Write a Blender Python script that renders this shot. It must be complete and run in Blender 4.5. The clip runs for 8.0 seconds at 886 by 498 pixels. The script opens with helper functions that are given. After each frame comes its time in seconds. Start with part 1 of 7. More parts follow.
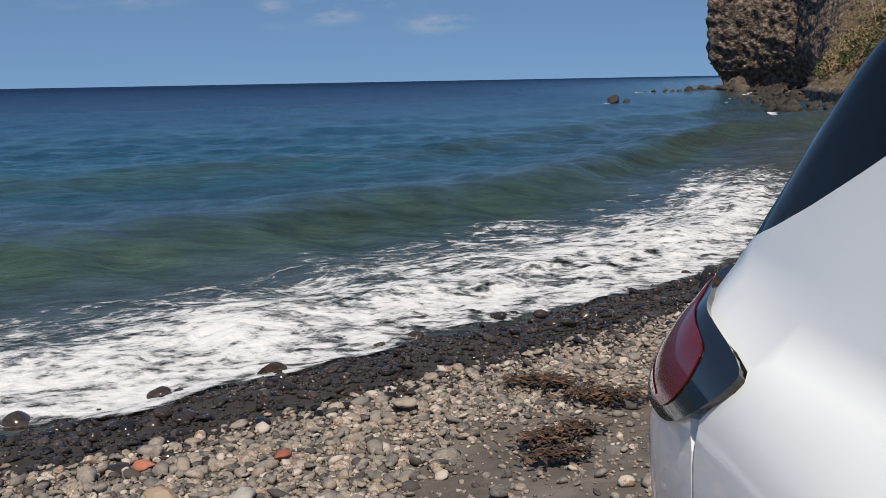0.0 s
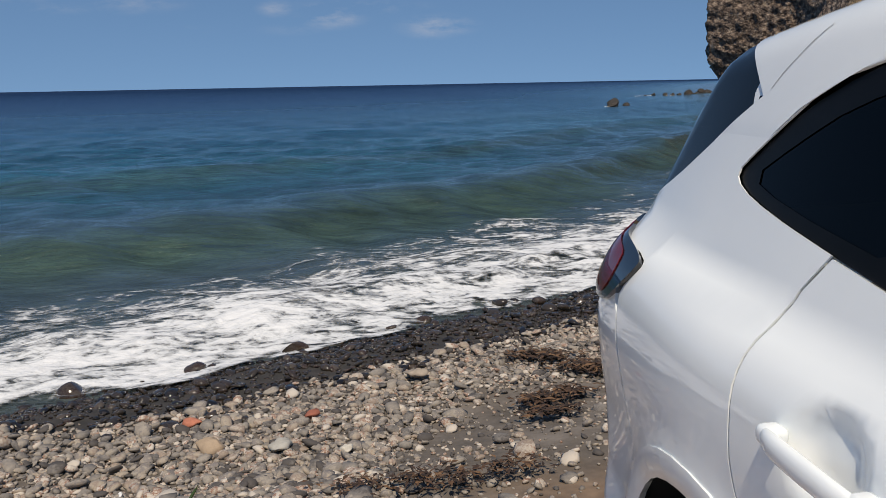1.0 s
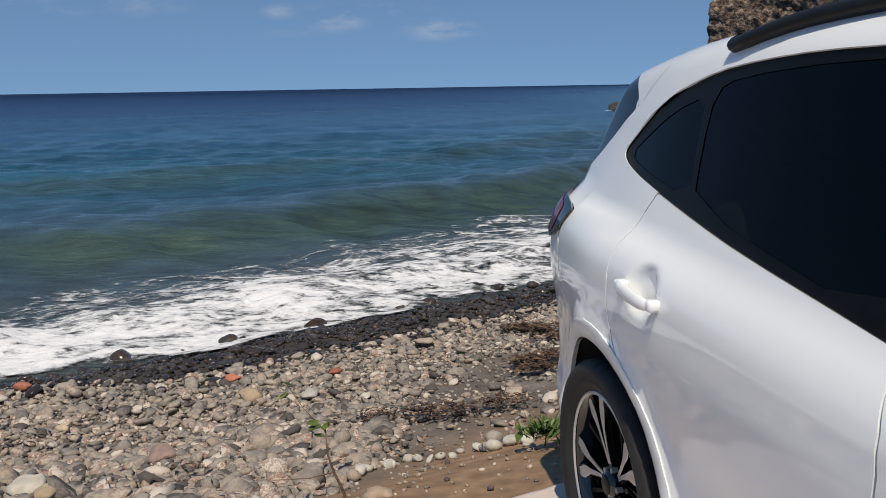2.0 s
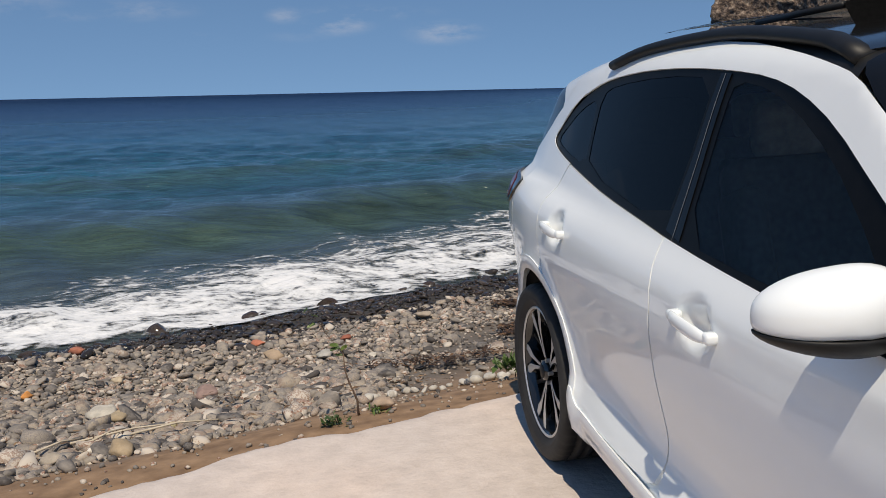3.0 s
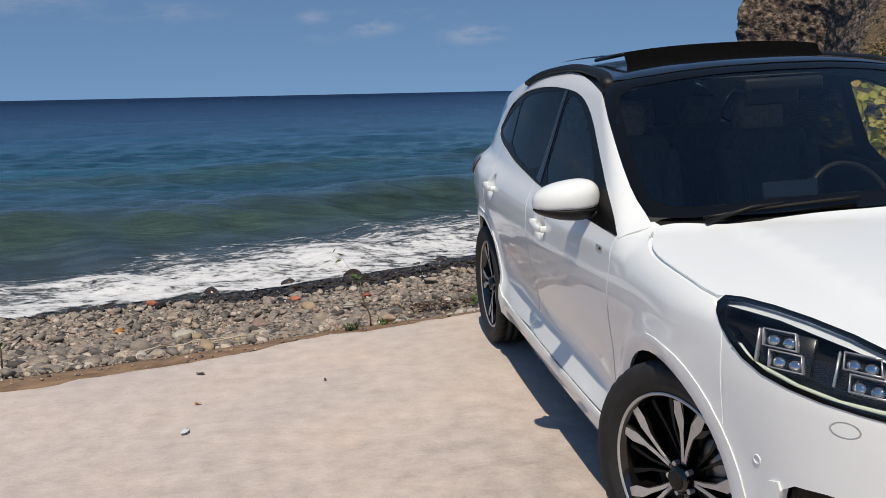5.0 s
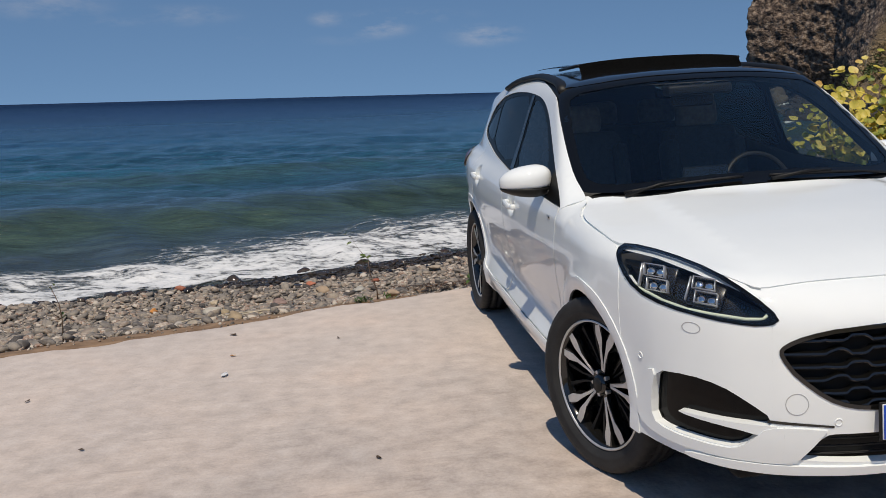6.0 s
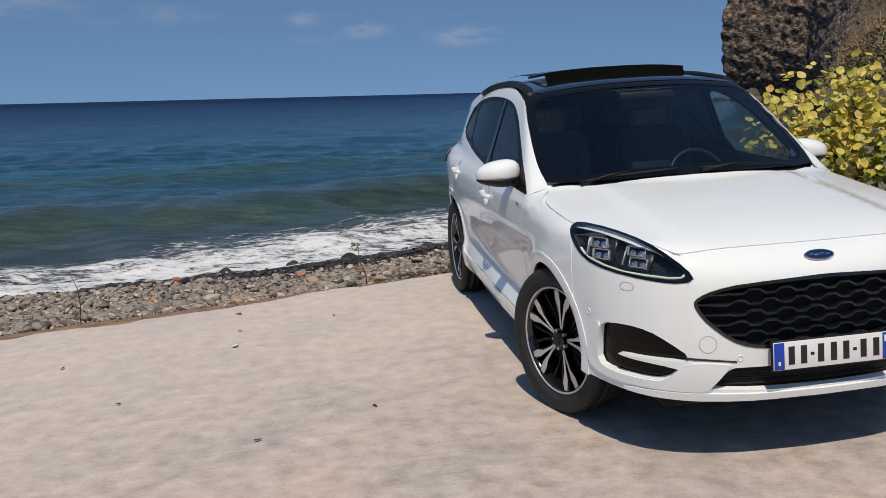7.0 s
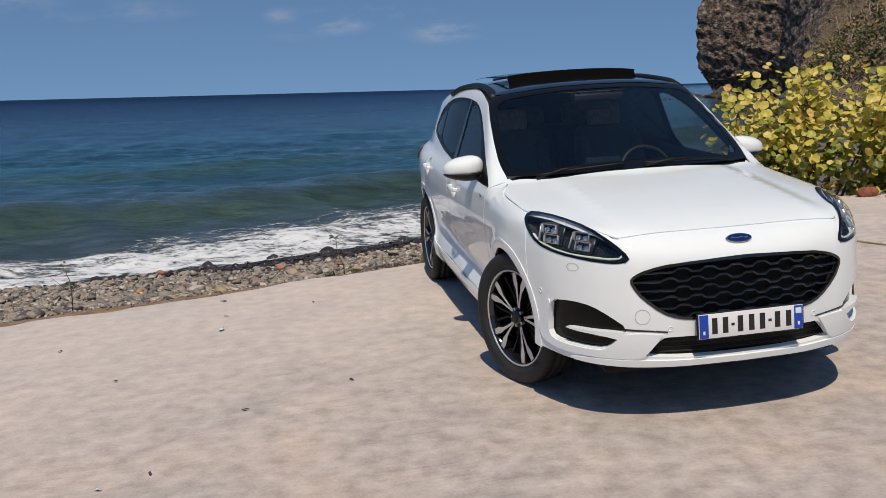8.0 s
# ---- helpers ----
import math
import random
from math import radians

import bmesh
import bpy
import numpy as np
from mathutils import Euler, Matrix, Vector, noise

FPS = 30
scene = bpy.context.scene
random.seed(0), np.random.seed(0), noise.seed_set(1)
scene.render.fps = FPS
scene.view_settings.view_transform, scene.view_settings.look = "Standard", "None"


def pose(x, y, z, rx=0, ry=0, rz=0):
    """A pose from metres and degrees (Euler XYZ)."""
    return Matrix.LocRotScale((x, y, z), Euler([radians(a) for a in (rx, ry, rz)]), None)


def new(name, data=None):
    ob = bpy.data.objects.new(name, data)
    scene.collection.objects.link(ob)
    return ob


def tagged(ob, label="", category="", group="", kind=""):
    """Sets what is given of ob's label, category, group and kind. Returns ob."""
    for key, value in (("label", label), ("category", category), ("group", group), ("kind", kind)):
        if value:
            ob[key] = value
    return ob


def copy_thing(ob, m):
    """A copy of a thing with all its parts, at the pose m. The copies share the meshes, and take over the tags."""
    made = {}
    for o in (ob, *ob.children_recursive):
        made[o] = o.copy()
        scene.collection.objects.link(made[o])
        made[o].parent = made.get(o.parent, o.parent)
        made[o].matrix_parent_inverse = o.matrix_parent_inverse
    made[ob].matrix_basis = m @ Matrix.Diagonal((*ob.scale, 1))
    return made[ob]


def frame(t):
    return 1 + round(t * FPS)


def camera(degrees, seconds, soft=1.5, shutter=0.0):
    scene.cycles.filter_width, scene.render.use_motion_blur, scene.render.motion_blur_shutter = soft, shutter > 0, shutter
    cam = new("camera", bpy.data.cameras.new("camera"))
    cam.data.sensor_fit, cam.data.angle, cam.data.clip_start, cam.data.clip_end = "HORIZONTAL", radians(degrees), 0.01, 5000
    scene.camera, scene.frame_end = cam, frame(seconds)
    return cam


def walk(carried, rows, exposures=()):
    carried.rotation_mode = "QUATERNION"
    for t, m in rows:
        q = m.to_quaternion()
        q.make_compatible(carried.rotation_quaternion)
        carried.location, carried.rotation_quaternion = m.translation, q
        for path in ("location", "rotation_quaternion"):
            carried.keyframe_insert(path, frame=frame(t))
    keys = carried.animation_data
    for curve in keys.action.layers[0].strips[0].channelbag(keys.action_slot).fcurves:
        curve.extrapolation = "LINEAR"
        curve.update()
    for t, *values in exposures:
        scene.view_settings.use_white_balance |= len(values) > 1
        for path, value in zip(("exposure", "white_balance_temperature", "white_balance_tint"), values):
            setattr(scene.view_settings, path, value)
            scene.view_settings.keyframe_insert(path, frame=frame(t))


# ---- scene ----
cam = camera(54.66, 8.0, soft=0.7)
# seconds, eye x y z, yaw, pitch, roll
PATH = [
    (0.0, -1.3519, 0.9103, 1.366, -10.544, -11.13, -1.066),
    (0.5, -1.4487, 0.5868, 1.3842, -10.467, -11.039, -1.079),
    (1.0, -1.5423, 0.2031, 1.3916, -10.5, -10.912, -1.072),
    (1.5, -1.6661, -0.242, 1.4259, -10.439, -10.827, -1.048),
    (1.7, -1.693, -0.4428, 1.4234, -10.326, -10.753, -0.874),
    (2.8, -1.8216, -1.62, 1.4195, -10.107, -10.596, -1.259),
    (3.0, -1.838, -1.8061, 1.4314, -9.95, -10.508, -1.204),
    (3.5, -1.8725, -2.2768, 1.4625, -9.871, -10.452, -1.209),
    (4.0, -1.8579, -2.7433, 1.4322, -9.471, -10.45, -1.202),
    (4.5, -1.8926, -3.1876, 1.4268, -8.856, -10.345, -1.057),
    (4.7, -1.8861, -3.3528, 1.4425, -8.567, -10.363, -1.047),
    (5.8, -1.8668, -4.3384, 1.4786, -7.123, -10.382, -1.555),
    (6.0, -1.8882, -4.5216, 1.4821, -7.243, -10.291, -1.447),
    (6.5, -1.9534, -4.8815, 1.5033, -7.945, -10.226, -1.378),
    (7.0, -2.01, -5.218, 1.5097, -8.634, -10.297, -1.39),
    (7.5, -2.0731, -5.4768, 1.5317, -9.418, -10.37, -1.439),
    (8.0, -2.0272, -5.6756, 1.5409, -10.046, -10.557, -1.416),
]
walk(cam, [(t, pose(x, y, z, 90 + pitch, 0, yaw) @ pose(0, 0, 0, 0, 0, roll)) for t, x, y, z, yaw, pitch, roll in PATH],
     exposures=((0.0, 0.0, 7600, 10), (0.5, -0.1, 7550, 10), (1.5, 0.0, 7600, 10), (3.5, 0.0, 7600, 10), (4.5, -0.06, 7550, 10), (6.0, -0.24, 7450, 10), (8.0, -0.22, 7400, 10)))

# the concrete ramp and the car on it lean a little
TILT = Matrix(((0.99942, 0.00009, -0.03413), (0.00009, 0.99999, 0.00517), (0.03413, -0.00517, 0.99940))).to_4x4()

# ---- daylight ----
SUN_WAY = Vector((0.16, 0.60, -1.12)).normalized()
world = bpy.data.worlds.new("sky")
scene.world = world
world.use_nodes = True
wn, wl = world.node_tree.nodes, world.node_tree.links
wn.clear()
w_out, w_bg, w_sky = wn.new("ShaderNodeOutputWorld"), wn.new("ShaderNodeBackground"), wn.new("ShaderNodeTexSky")
w_sky.sky_type = "NISHITA"
w_sky.sun_disc = False
w_sky.sun_elevation = math.asin(-SUN_WAY.z)
w_sky.sun_rotation = math.atan2(-SUN_WAY.x, -SUN_WAY.y)
w_sky.air_density, w_sky.dust_density, w_sky.ozone_density = 1.0, 0.0, 3.0
w_bg.inputs["Strength"].default_value = 0.085
# thin scattered clouds low over the sea: noise on the sky's direction
w_co = wn.new("ShaderNodeTexCoord")
w_map = wn.new("ShaderNodeMapping")
w_map.inputs["Scale"].default_value = (9.0, 9.0, 26.0)
w_noise = wn.new("ShaderNodeTexNoise")
w_noise.inputs["Scale"].default_value, w_noise.inputs["Detail"].default_value, w_noise.inputs["Roughness"].default_value = 1.6, 7.0, 0.62
w_ramp = wn.new("ShaderNodeValToRGB")
w_ramp.color_ramp.elements[0].position, w_ramp.color_ramp.elements[1].position = 0.42, 0.66
w_ramp.color_ramp.elements[0].color, w_ramp.color_ramp.elements[1].color = (0, 0, 0, 1), (1, 1, 1, 1)
w_mix = wn.new("ShaderNodeMix")
w_mix.data_type = "RGBA"
w_mix.inputs["B"].default_value = (7.0, 7.3, 8.4, 1)
# small puffs low over the sea: (direction, width, height, strength)
PUFFS = [((0.062, 0.995, 0.075), 0.030, 0.010, 0.40), ((0.179, 0.982, 0.064), 0.034, 0.010, 0.42), ((0.002, 0.996, 0.085), 0.016, 0.007, 0.30), ((0.090, 0.992, 0.086), 0.060, 0.007, 0.22),
         ((-0.147, 0.985, 0.090), 0.042, 0.009, 0.20), ((-0.217, 0.973, 0.084), 0.03, 0.005, 0.14), ((-0.102, 0.993, 0.061), 0.03, 0.005, 0.12), ((-0.283, 0.954, 0.100), 0.05, 0.014, 0.24), ((0.018, 0.998, 0.062), 0.03, 0.005, 0.10)]
w_total = None
# the clear tropical sky keeps its blue down to the sea
w_up = wn.new("ShaderNodeVectorMath")
w_up.operation = "ADD"
w_up.inputs[1].default_value = (0, 0, 0.30)
wl.new(w_co.outputs["Generated"], w_up.inputs[0])
wl.new(w_up.outputs["Vector"], w_sky.inputs["Vector"])
wl.new(w_co.outputs["Generated"], w_map.inputs["Vector"])
wl.new(w_map.outputs["Vector"], w_noise.inputs["Vector"])
wl.new(w_noise.outputs["Fac"], w_ramp.inputs["Fac"])
for way, wide, high, strong in PUFFS:
    v1, v2, v3 = (wn.new("ShaderNodeVectorMath") for _ in range(3))
    v1.operation, v2.operation, v3.operation = "SUBTRACT", "MULTIPLY", "LENGTH"
    v1.inputs[1].default_value, v2.inputs[1].default_value = way, (1 / wide, 1 / 0.4, 1 / high)
    wl.new(w_co.outputs["Generated"], v1.inputs[0])
    wl.new(v1.outputs["Vector"], v2.inputs[0])
    wl.new(v2.outputs["Vector"], v3.inputs[0])
    fall = wn.new("ShaderNodeMapRange")
    fall.interpolation_type = "SMOOTHSTEP"
    fall.inputs["From Min"].default_value, fall.inputs["From Max"].default_value = 1.7, 0.1
    fall.inputs["To Max"].default_value = strong
    wl.new(v3.outputs["Value"], fall.inputs["Value"])
    if w_total is None:
        w_total = fall.outputs["Result"]
    else:
        s_ = wn.new("ShaderNodeMath")
        s_.operation = "MAXIMUM"
        wl.new(w_total, s_.inputs[0])
        wl.new(fall.outputs["Result"], s_.inputs[1])
        w_total = s_.outputs[0]
w_mul = wn.new("ShaderNodeMath")
w_mul.operation = "MULTIPLY"
wl.new(w_total, w_mul.inputs[0])
wl.new(w_ramp.outputs["Color"], w_mul.inputs[1])
wl.new(w_mul.outputs[0], w_mix.inputs["Factor"])
w_sat = wn.new("ShaderNodeHueSaturation")
w_sat.inputs["Saturation"].default_value, w_sat.inputs["Value"].default_value = 1.14, 1.64
wl.new(w_sky.outputs["Color"], w_sat.inputs["Color"])
wl.new(w_sat.outputs["Color"], w_mix.inputs["A"])
wl.new(w_mix.outputs["Result"], w_bg.inputs["Color"])
wl.new(w_bg.outputs["Background"], w_out.inputs["Surface"])

sun_data = bpy.data.lights.new("sun", "SUN")
sun_data.energy, sun_data.angle, sun_data.color = 4.0, radians(0.53), (1.0, 0.95, 0.88)
sun = new("sun", sun_data)
sun.rotation_euler = SUN_WAY.to_track_quat("-Z", "Y").to_euler()
scene.view_settings.exposure = 0.0

# ---- materials ----
def ramp_node(nt, stops):
    r = nt.nodes.new("ShaderNodeValToRGB")
    while len(r.color_ramp.elements) < len(stops):
        r.color_ramp.elements.new(0.5)
    for e, (p, c) in zip(r.color_ramp.elements, stops):
        e.position, e.color = p, (*c, 1)
    return r


def material(name, stops, rough=0.6, metal=0.0, scale=8.0, detail=6.0, bump=0.0, bump_scale=None, coat=0.0, spec=0.5, rand=0.0, rough_var=0.0, stretch=(1, 1, 1), per_island=False):
    """A Principled surface: colour from two noises through a ramp of (position, colour), bump and roughness from finer noise."""
    m = bpy.data.materials.new(name)
    m.use_nodes = True
    nt = m.node_tree
    b = nt.nodes["Principled BSDF"]
    co = nt.nodes.new("ShaderNodeTexCoord")
    mp = nt.nodes.new("ShaderNodeMapping")
    mp.inputs["Scale"].default_value = stretch
    nt.links.new(co.outputs["Object"], mp.inputs["Vector"])
    n1 = nt.nodes.new("ShaderNodeTexNoise")
    n1.inputs["Scale"].default_value, n1.inputs["Detail"].default_value = scale, detail
    n2 = nt.nodes.new("ShaderNodeTexNoise")
    n2.inputs["Scale"].default_value, n2.inputs["Detail"].default_value = scale * 7.3, 4.0
    for n in (n1, n2):
        nt.links.new(mp.outputs["Vector"], n.inputs["Vector"])
    mixv = nt.nodes.new("ShaderNodeMath")
    mixv.operation = "MULTIPLY_ADD"
    nt.links.new(n2.outputs["Fac"], mixv.inputs[0])
    mixv.inputs[1].default_value = 0.35
    sub = nt.nodes.new("ShaderNodeMath")
    sub.operation = "SUBTRACT"
    nt.links.new(n1.outputs["Fac"], sub.inputs[0])
    sub.inputs[1].default_value = 0.175
    nt.links.new(sub.outputs[0], mixv.inputs[2])
    fac = mixv.outputs[0]
    if rand:
        if per_island:
            g = nt.nodes.new("ShaderNodeNewGeometry")
            src = g.outputs["Random Per Island"]
        else:
            g = nt.nodes.new("ShaderNodeObjectInfo")
            src = g.outputs["Random"]
        ma = nt.nodes.new("ShaderNodeMath")
        ma.operation = "MULTIPLY_ADD"
        nt.links.new(src, ma.inputs[0])
        ma.inputs[1].default_value = rand
        off = nt.nodes.new("ShaderNodeMath")
        off.operation = "SUBTRACT"
        nt.links.new(fac, off.inputs[0])
        off.inputs[1].default_value = rand / 2
        nt.links.new(off.outputs[0], ma.inputs[2])
        fac = ma.outputs[0]
    r = ramp_node(nt, stops)
    nt.links.new(fac, r.inputs["Fac"])
    nt.links.new(r.outputs["Color"], b.inputs["Base Color"])
    b.inputs["Roughness"].default_value, b.inputs["Metallic"].default_value = rough, metal
    b.inputs["Coat Weight"].default_value, b.inputs["Specular IOR Level"].default_value = coat, spec
    b.inputs["Coat Roughness"].default_value = 0.03
    if rough_var:
        rm = nt.nodes.new("ShaderNodeMapRange")
        rm.inputs["To Min"].default_value, rm.inputs["To Max"].default_value = max(0.02, rough - rough_var), min(1, rough + rough_var)
        nt.links.new(n1.outputs["Fac"], rm.inputs["Value"])
        nt.links.new(rm.outputs["Result"], b.inputs["Roughness"])
    if bump:
        n3 = nt.nodes.new("ShaderNodeTexNoise")
        n3.inputs["Scale"].default_value, n3.inputs["Detail"].default_value = bump_scale or scale * 5, 6.0
        nt.links.new(mp.outputs["Vector"], n3.inputs["Vector"])
        bp = nt.nodes.new("ShaderNodeBump")
        bp.inputs["Strength"].default_value, bp.inputs["Distance"].default_value = min(1.0, bump * 20), bump
        nt.links.new(n3.outputs["Fac"], bp.inputs["Height"])
        nt.links.new(bp.outputs["Normal"], b.inputs["Normal"])
    return m


def grey(a, b=None):
    b = a * 1.25 if b is None else b
    return [(0.3, (a, a, a)), (0.7, (b, b, b))]


PAINT = material("white_paint", [(0.2, (0.76, 0.795, 0.795)), (0.8, (0.80, 0.83, 0.825))], rough=0.6, scale=2.0, coat=1.0, spec=0.2)
BLACK_GLOSS = material("gloss_black", grey(0.006, 0.009), rough=0.12, coat=0.6)
FRIT = material("black_edged_glass", grey(0.004, 0.005), rough=0.03, spec=0.26)
FRAME = material("window_frame_black", grey(0.003, 0.004), rough=0.08, spec=0.22)
SEAL = material("window_seal_rubber", grey(0.003, 0.005), rough=0.4, scale=30, spec=0.12)
BLACK_TRIM = material("black_plastic", grey(0.006, 0.010), rough=0.5, scale=30, bump=0.0004, spec=0.3)
RUBBER = material("tyre_rubber", grey(0.009, 0.02), rough=0.72, scale=14, bump=0.0008)
DARK = material("dark_void", grey(0.004, 0.006), rough=0.9)
ALLOY = material("machined_alloy", grey(0.50, 0.58), rough=0.34, metal=0.6, scale=40)
CHROME = material("chrome", grey(0.75, 0.8), rough=0.08, metal=1.0)
CABIN = material("cabin_cloth", grey(0.040, 0.075), rough=0.8, scale=60, bump=0.0006)
CABIN_GREY = material("seat_stitch_grey", grey(0.13, 0.20), rough=0.7, scale=40)
BLUE = material("plate_blue", [(0.3, (0.005, 0.05, 0.35)), (0.7, (0.008, 0.06, 0.4))], rough=0.35)
BADGE_BLUE = material("badge_blue", [(0.3, (0.003, 0.010, 0.055)), (0.7, (0.004, 0.013, 0.07))], rough=0.15, coat=1.0)
PLATE_WHITE = material("plate_white", grey(0.72, 0.76), rough=0.35)
INK = material("plate_ink", grey(0.012, 0.018), rough=0.5)
SHUT = material("shut_line", grey(0.40, 0.46), rough=0.6)
RED_LENS = material("red_lens", [(0.3, (0.11, 0.007, 0.010)), (0.7, (0.16, 0.012, 0.016))], rough=0.12, coat=0.25)


def glass(name, tint, rough=0.0, ior=1.45, spec_tint=1.0):
    """Thin tinted pane: the glass lets a tinted part of the light through and mirrors by Fresnel."""
    m = bpy.data.materials.new(name)
    m.use_nodes = True
    nt = m.node_tree
    nt.nodes.remove(nt.nodes["Principled BSDF"])
    out = nt.nodes["Material Output"]
    tr, gl, mx, lw = (nt.nodes.new("ShaderNode" + k) for k in ("BsdfTransparent", "BsdfGlossy", "MixShader", "LayerWeight"))
    tr.inputs["Color"].default_value = (*tint, 1)
    gl.inputs["Roughness"].default_value = rough
    gl.inputs["Color"].default_value = (spec_tint, spec_tint, spec_tint, 1)
    # a thin pane mirrors alike from both sides: 4 % straight on, all at a grazing angle
    lw.inputs["Blend"].default_value = 0.5
    power, sheen = nt.nodes.new("ShaderNodeMath"), nt.nodes.new("ShaderNodeMapRange")
    power.operation = "POWER"
    power.inputs[1].default_value = 5.0
    nt.links.new(lw.outputs["Facing"], power.inputs[0])
    nt.links.new(power.outputs[0], sheen.inputs["Value"])
    sheen.inputs["To Min"].default_value = ((ior - 1) / (ior + 1)) ** 2
    nt.links.new(sheen.outputs["Result"], mx.inputs[0])
    nt.links.new(tr.outputs[0], mx.inputs[1])
    nt.links.new(gl.outputs[0], mx.inputs[2])
    nt.links.new(mx.outputs[0], out.inputs["Surface"])
    return m


GLASS_FRONT = glass("windscreen_glass", (0.78, 0.83, 0.81), ior=1.55)
GLASS_DOOR = glass("door_glass", (0.70, 0.76, 0.74), spec_tint=0.62)
GLASS_PRIVACY = glass("privacy_glass", (0.045, 0.05, 0.05), spec_tint=0.5)
LENS_CLEAR = glass("lamp_lens", (0.86, 0.88, 0.9))

# ---- building helpers ----
def part(name, bm, mat, parent=None, label="", smooth=True, matrix=None):
    """Links a bmesh as one mesh object, under a parent if given."""
    me = bpy.data.meshes.new(name)
    bm.normal_update()
    bm.to_mesh(me)
    bm.free()
    for p in me.polygons:
        p.use_smooth = smooth
    me.materials.append(mat)
    ob = new(name, me)
    if parent is not None:
        ob.parent = parent
    if matrix is not None:
        ob.matrix_basis = matrix
    if label:
        ob["label"] = label
    return ob


def mesh_part(name, verts, faces, mat, parent=None, label="", smooth=True, normals=None):
    me = bpy.data.meshes.new(name)
    me.from_pydata([tuple(v) for v in verts], [], [tuple(f) for f in faces])
    me.polygons.foreach_set("use_smooth", [smooth] * len(me.polygons))
    me.materials.append(mat)
    me.update()
    if normals is not None:
        me.normals_split_custom_set_from_vertices([tuple(n) for n in normals])
    ob = new(name, me)
    if parent is not None:
        ob.parent = parent
    if label:
        ob["label"] = label
    return ob


def rbox(bm, size, at=(0, 0, 0), r=0.01, seg=2, turn=None):
    """Adds a box with rounded edges."""
    m = Matrix.Translation(at) @ (turn or Matrix()) @ Matrix.Diagonal((*size, 1))
    made = bmesh.ops.create_cube(bm, size=1, matrix=m)["verts"]
    edges = list({e for v in made for e in v.link_edges})
    if r > 0:
        bmesh.ops.bevel(bm, geom=edges, offset=r, segments=seg, affect="EDGES", profile=0.5)


def box_part(name, size, at, mat, parent, r=0.01, turn=None, label="", seg=2):
    bm = bmesh.new()
    rbox(bm, size, at, r, seg, turn)
    return part(name, bm, mat, parent, label)


def tube(name, pts, radius, mat, parent=None, label="", sides=8, taper=None, flat=1.0):
    """A swept tube through points; taper: the radius at the end."""
    pts = [Vector(p) for p in pts]
    verts, faces = [], []
    up = Vector((0, 0, 1))
    for i, p in enumerate(pts):
        d = (pts[min(i + 1, len(pts) - 1)] - pts[max(i - 1, 0)]).normalized()
        a = d.cross(up if abs(d.z) < 0.95 else Vector((1, 0, 0))).normalized()
        b = d.cross(a)
        r = radius + ((taper if taper is not None else radius) - radius) * i / max(1, len(pts) - 1)
        for k in range(sides):
            w = 2 * math.pi * k / sides
            verts.append(p + a * (r * math.cos(w)) + b * (r * flat * math.sin(w)))
    for i in range(len(pts) - 1):
        for k in range(sides):
            j = (k + 1) % sides
            faces.append((i * sides + k, i * sides + j, (i + 1) * sides + j, (i + 1) * sides + k))
    faces.append(tuple(range(sides))[::-1])
    faces.append(tuple(range((len(pts) - 1) * sides, len(pts) * sides)))
    return mesh_part(name, verts, faces, mat, parent, label)


def lathe(profile, seg, axis="x"):
    """Verts and faces of a closed ring: profile of (offset along the axis, radius)."""
    verts, faces, n = [], [], len(profile)
    for k in range(seg):
        w = 2 * math.pi * k / seg
        for o, r in profile:
            verts.append((o, r * math.cos(w), r * math.sin(w)))
    for k in range(seg):
        j = (k + 1) % seg
        for i in range(n - 1):
            faces.append((k * n + i, j * n + i, j * n + i + 1, k * n + i + 1))
    return verts, faces


def chaikin(pts, rounds=2):
    """Cuts the corners of a closed outline."""
    p = np.array(pts, float)
    for _ in range(rounds):
        q = np.roll(p, -1, 0)
        p = np.stack([0.75 * p + 0.25 * q, 0.25 * p + 0.75 * q], 1).reshape(-1, p.shape[1])
    return p


def resample(p, step):
    out = []
    for a, b in zip(p, np.roll(p, -1, 0)):
        n = max(1, int(math.ceil(np.linalg.norm(b - a) / step)))
        for i in range(n):
            out.append(a + (b - a) * i / n)
    return np.array(out)


def in_poly(q, poly):
    """Even-odd test for points q (m, 2)."""
    inside = np.zeros(len(q), bool)
    for (x0, y0), (x1, y1) in zip(poly, np.roll(poly, -1, 0)):
        cross = ((y0 > q[:, 1]) != (y1 > q[:, 1]))
        xs = (x1 - x0) * (q[:, 1] - y0) / (y1 - y0 + 1e-12) + x0
        inside ^= cross & (q[:, 0] < xs)
    return inside


def edge_distance(q, poly):
    best = np.full(len(q), 9.0)
    for a, b in zip(poly, np.roll(poly, -1, 0)):
        d = b - a
        t = np.clip(((q - a) @ d) / (d @ d + 1e-12), 0, 1)
        best = np.minimum(best, np.linalg.norm(q - a - t[:, None] * d, axis=1))
    return best


def shrink(p, by):
    """Moves a closed 2D outline inwards."""
    a, b = np.roll(p, 1, 0), np.roll(p, -1, 0)
    t = b - a
    n = np.stack([-t[:, 1], t[:, 0]], 1) / (np.linalg.norm(t, axis=1)[:, None] + 1e-12)
    area = 0.5 * np.sum(p[:, 0] * np.roll(p[:, 1], -1) - np.roll(p[:, 0], -1) * p[:, 1])
    return p + n * by * (1 if area > 0 else -1)


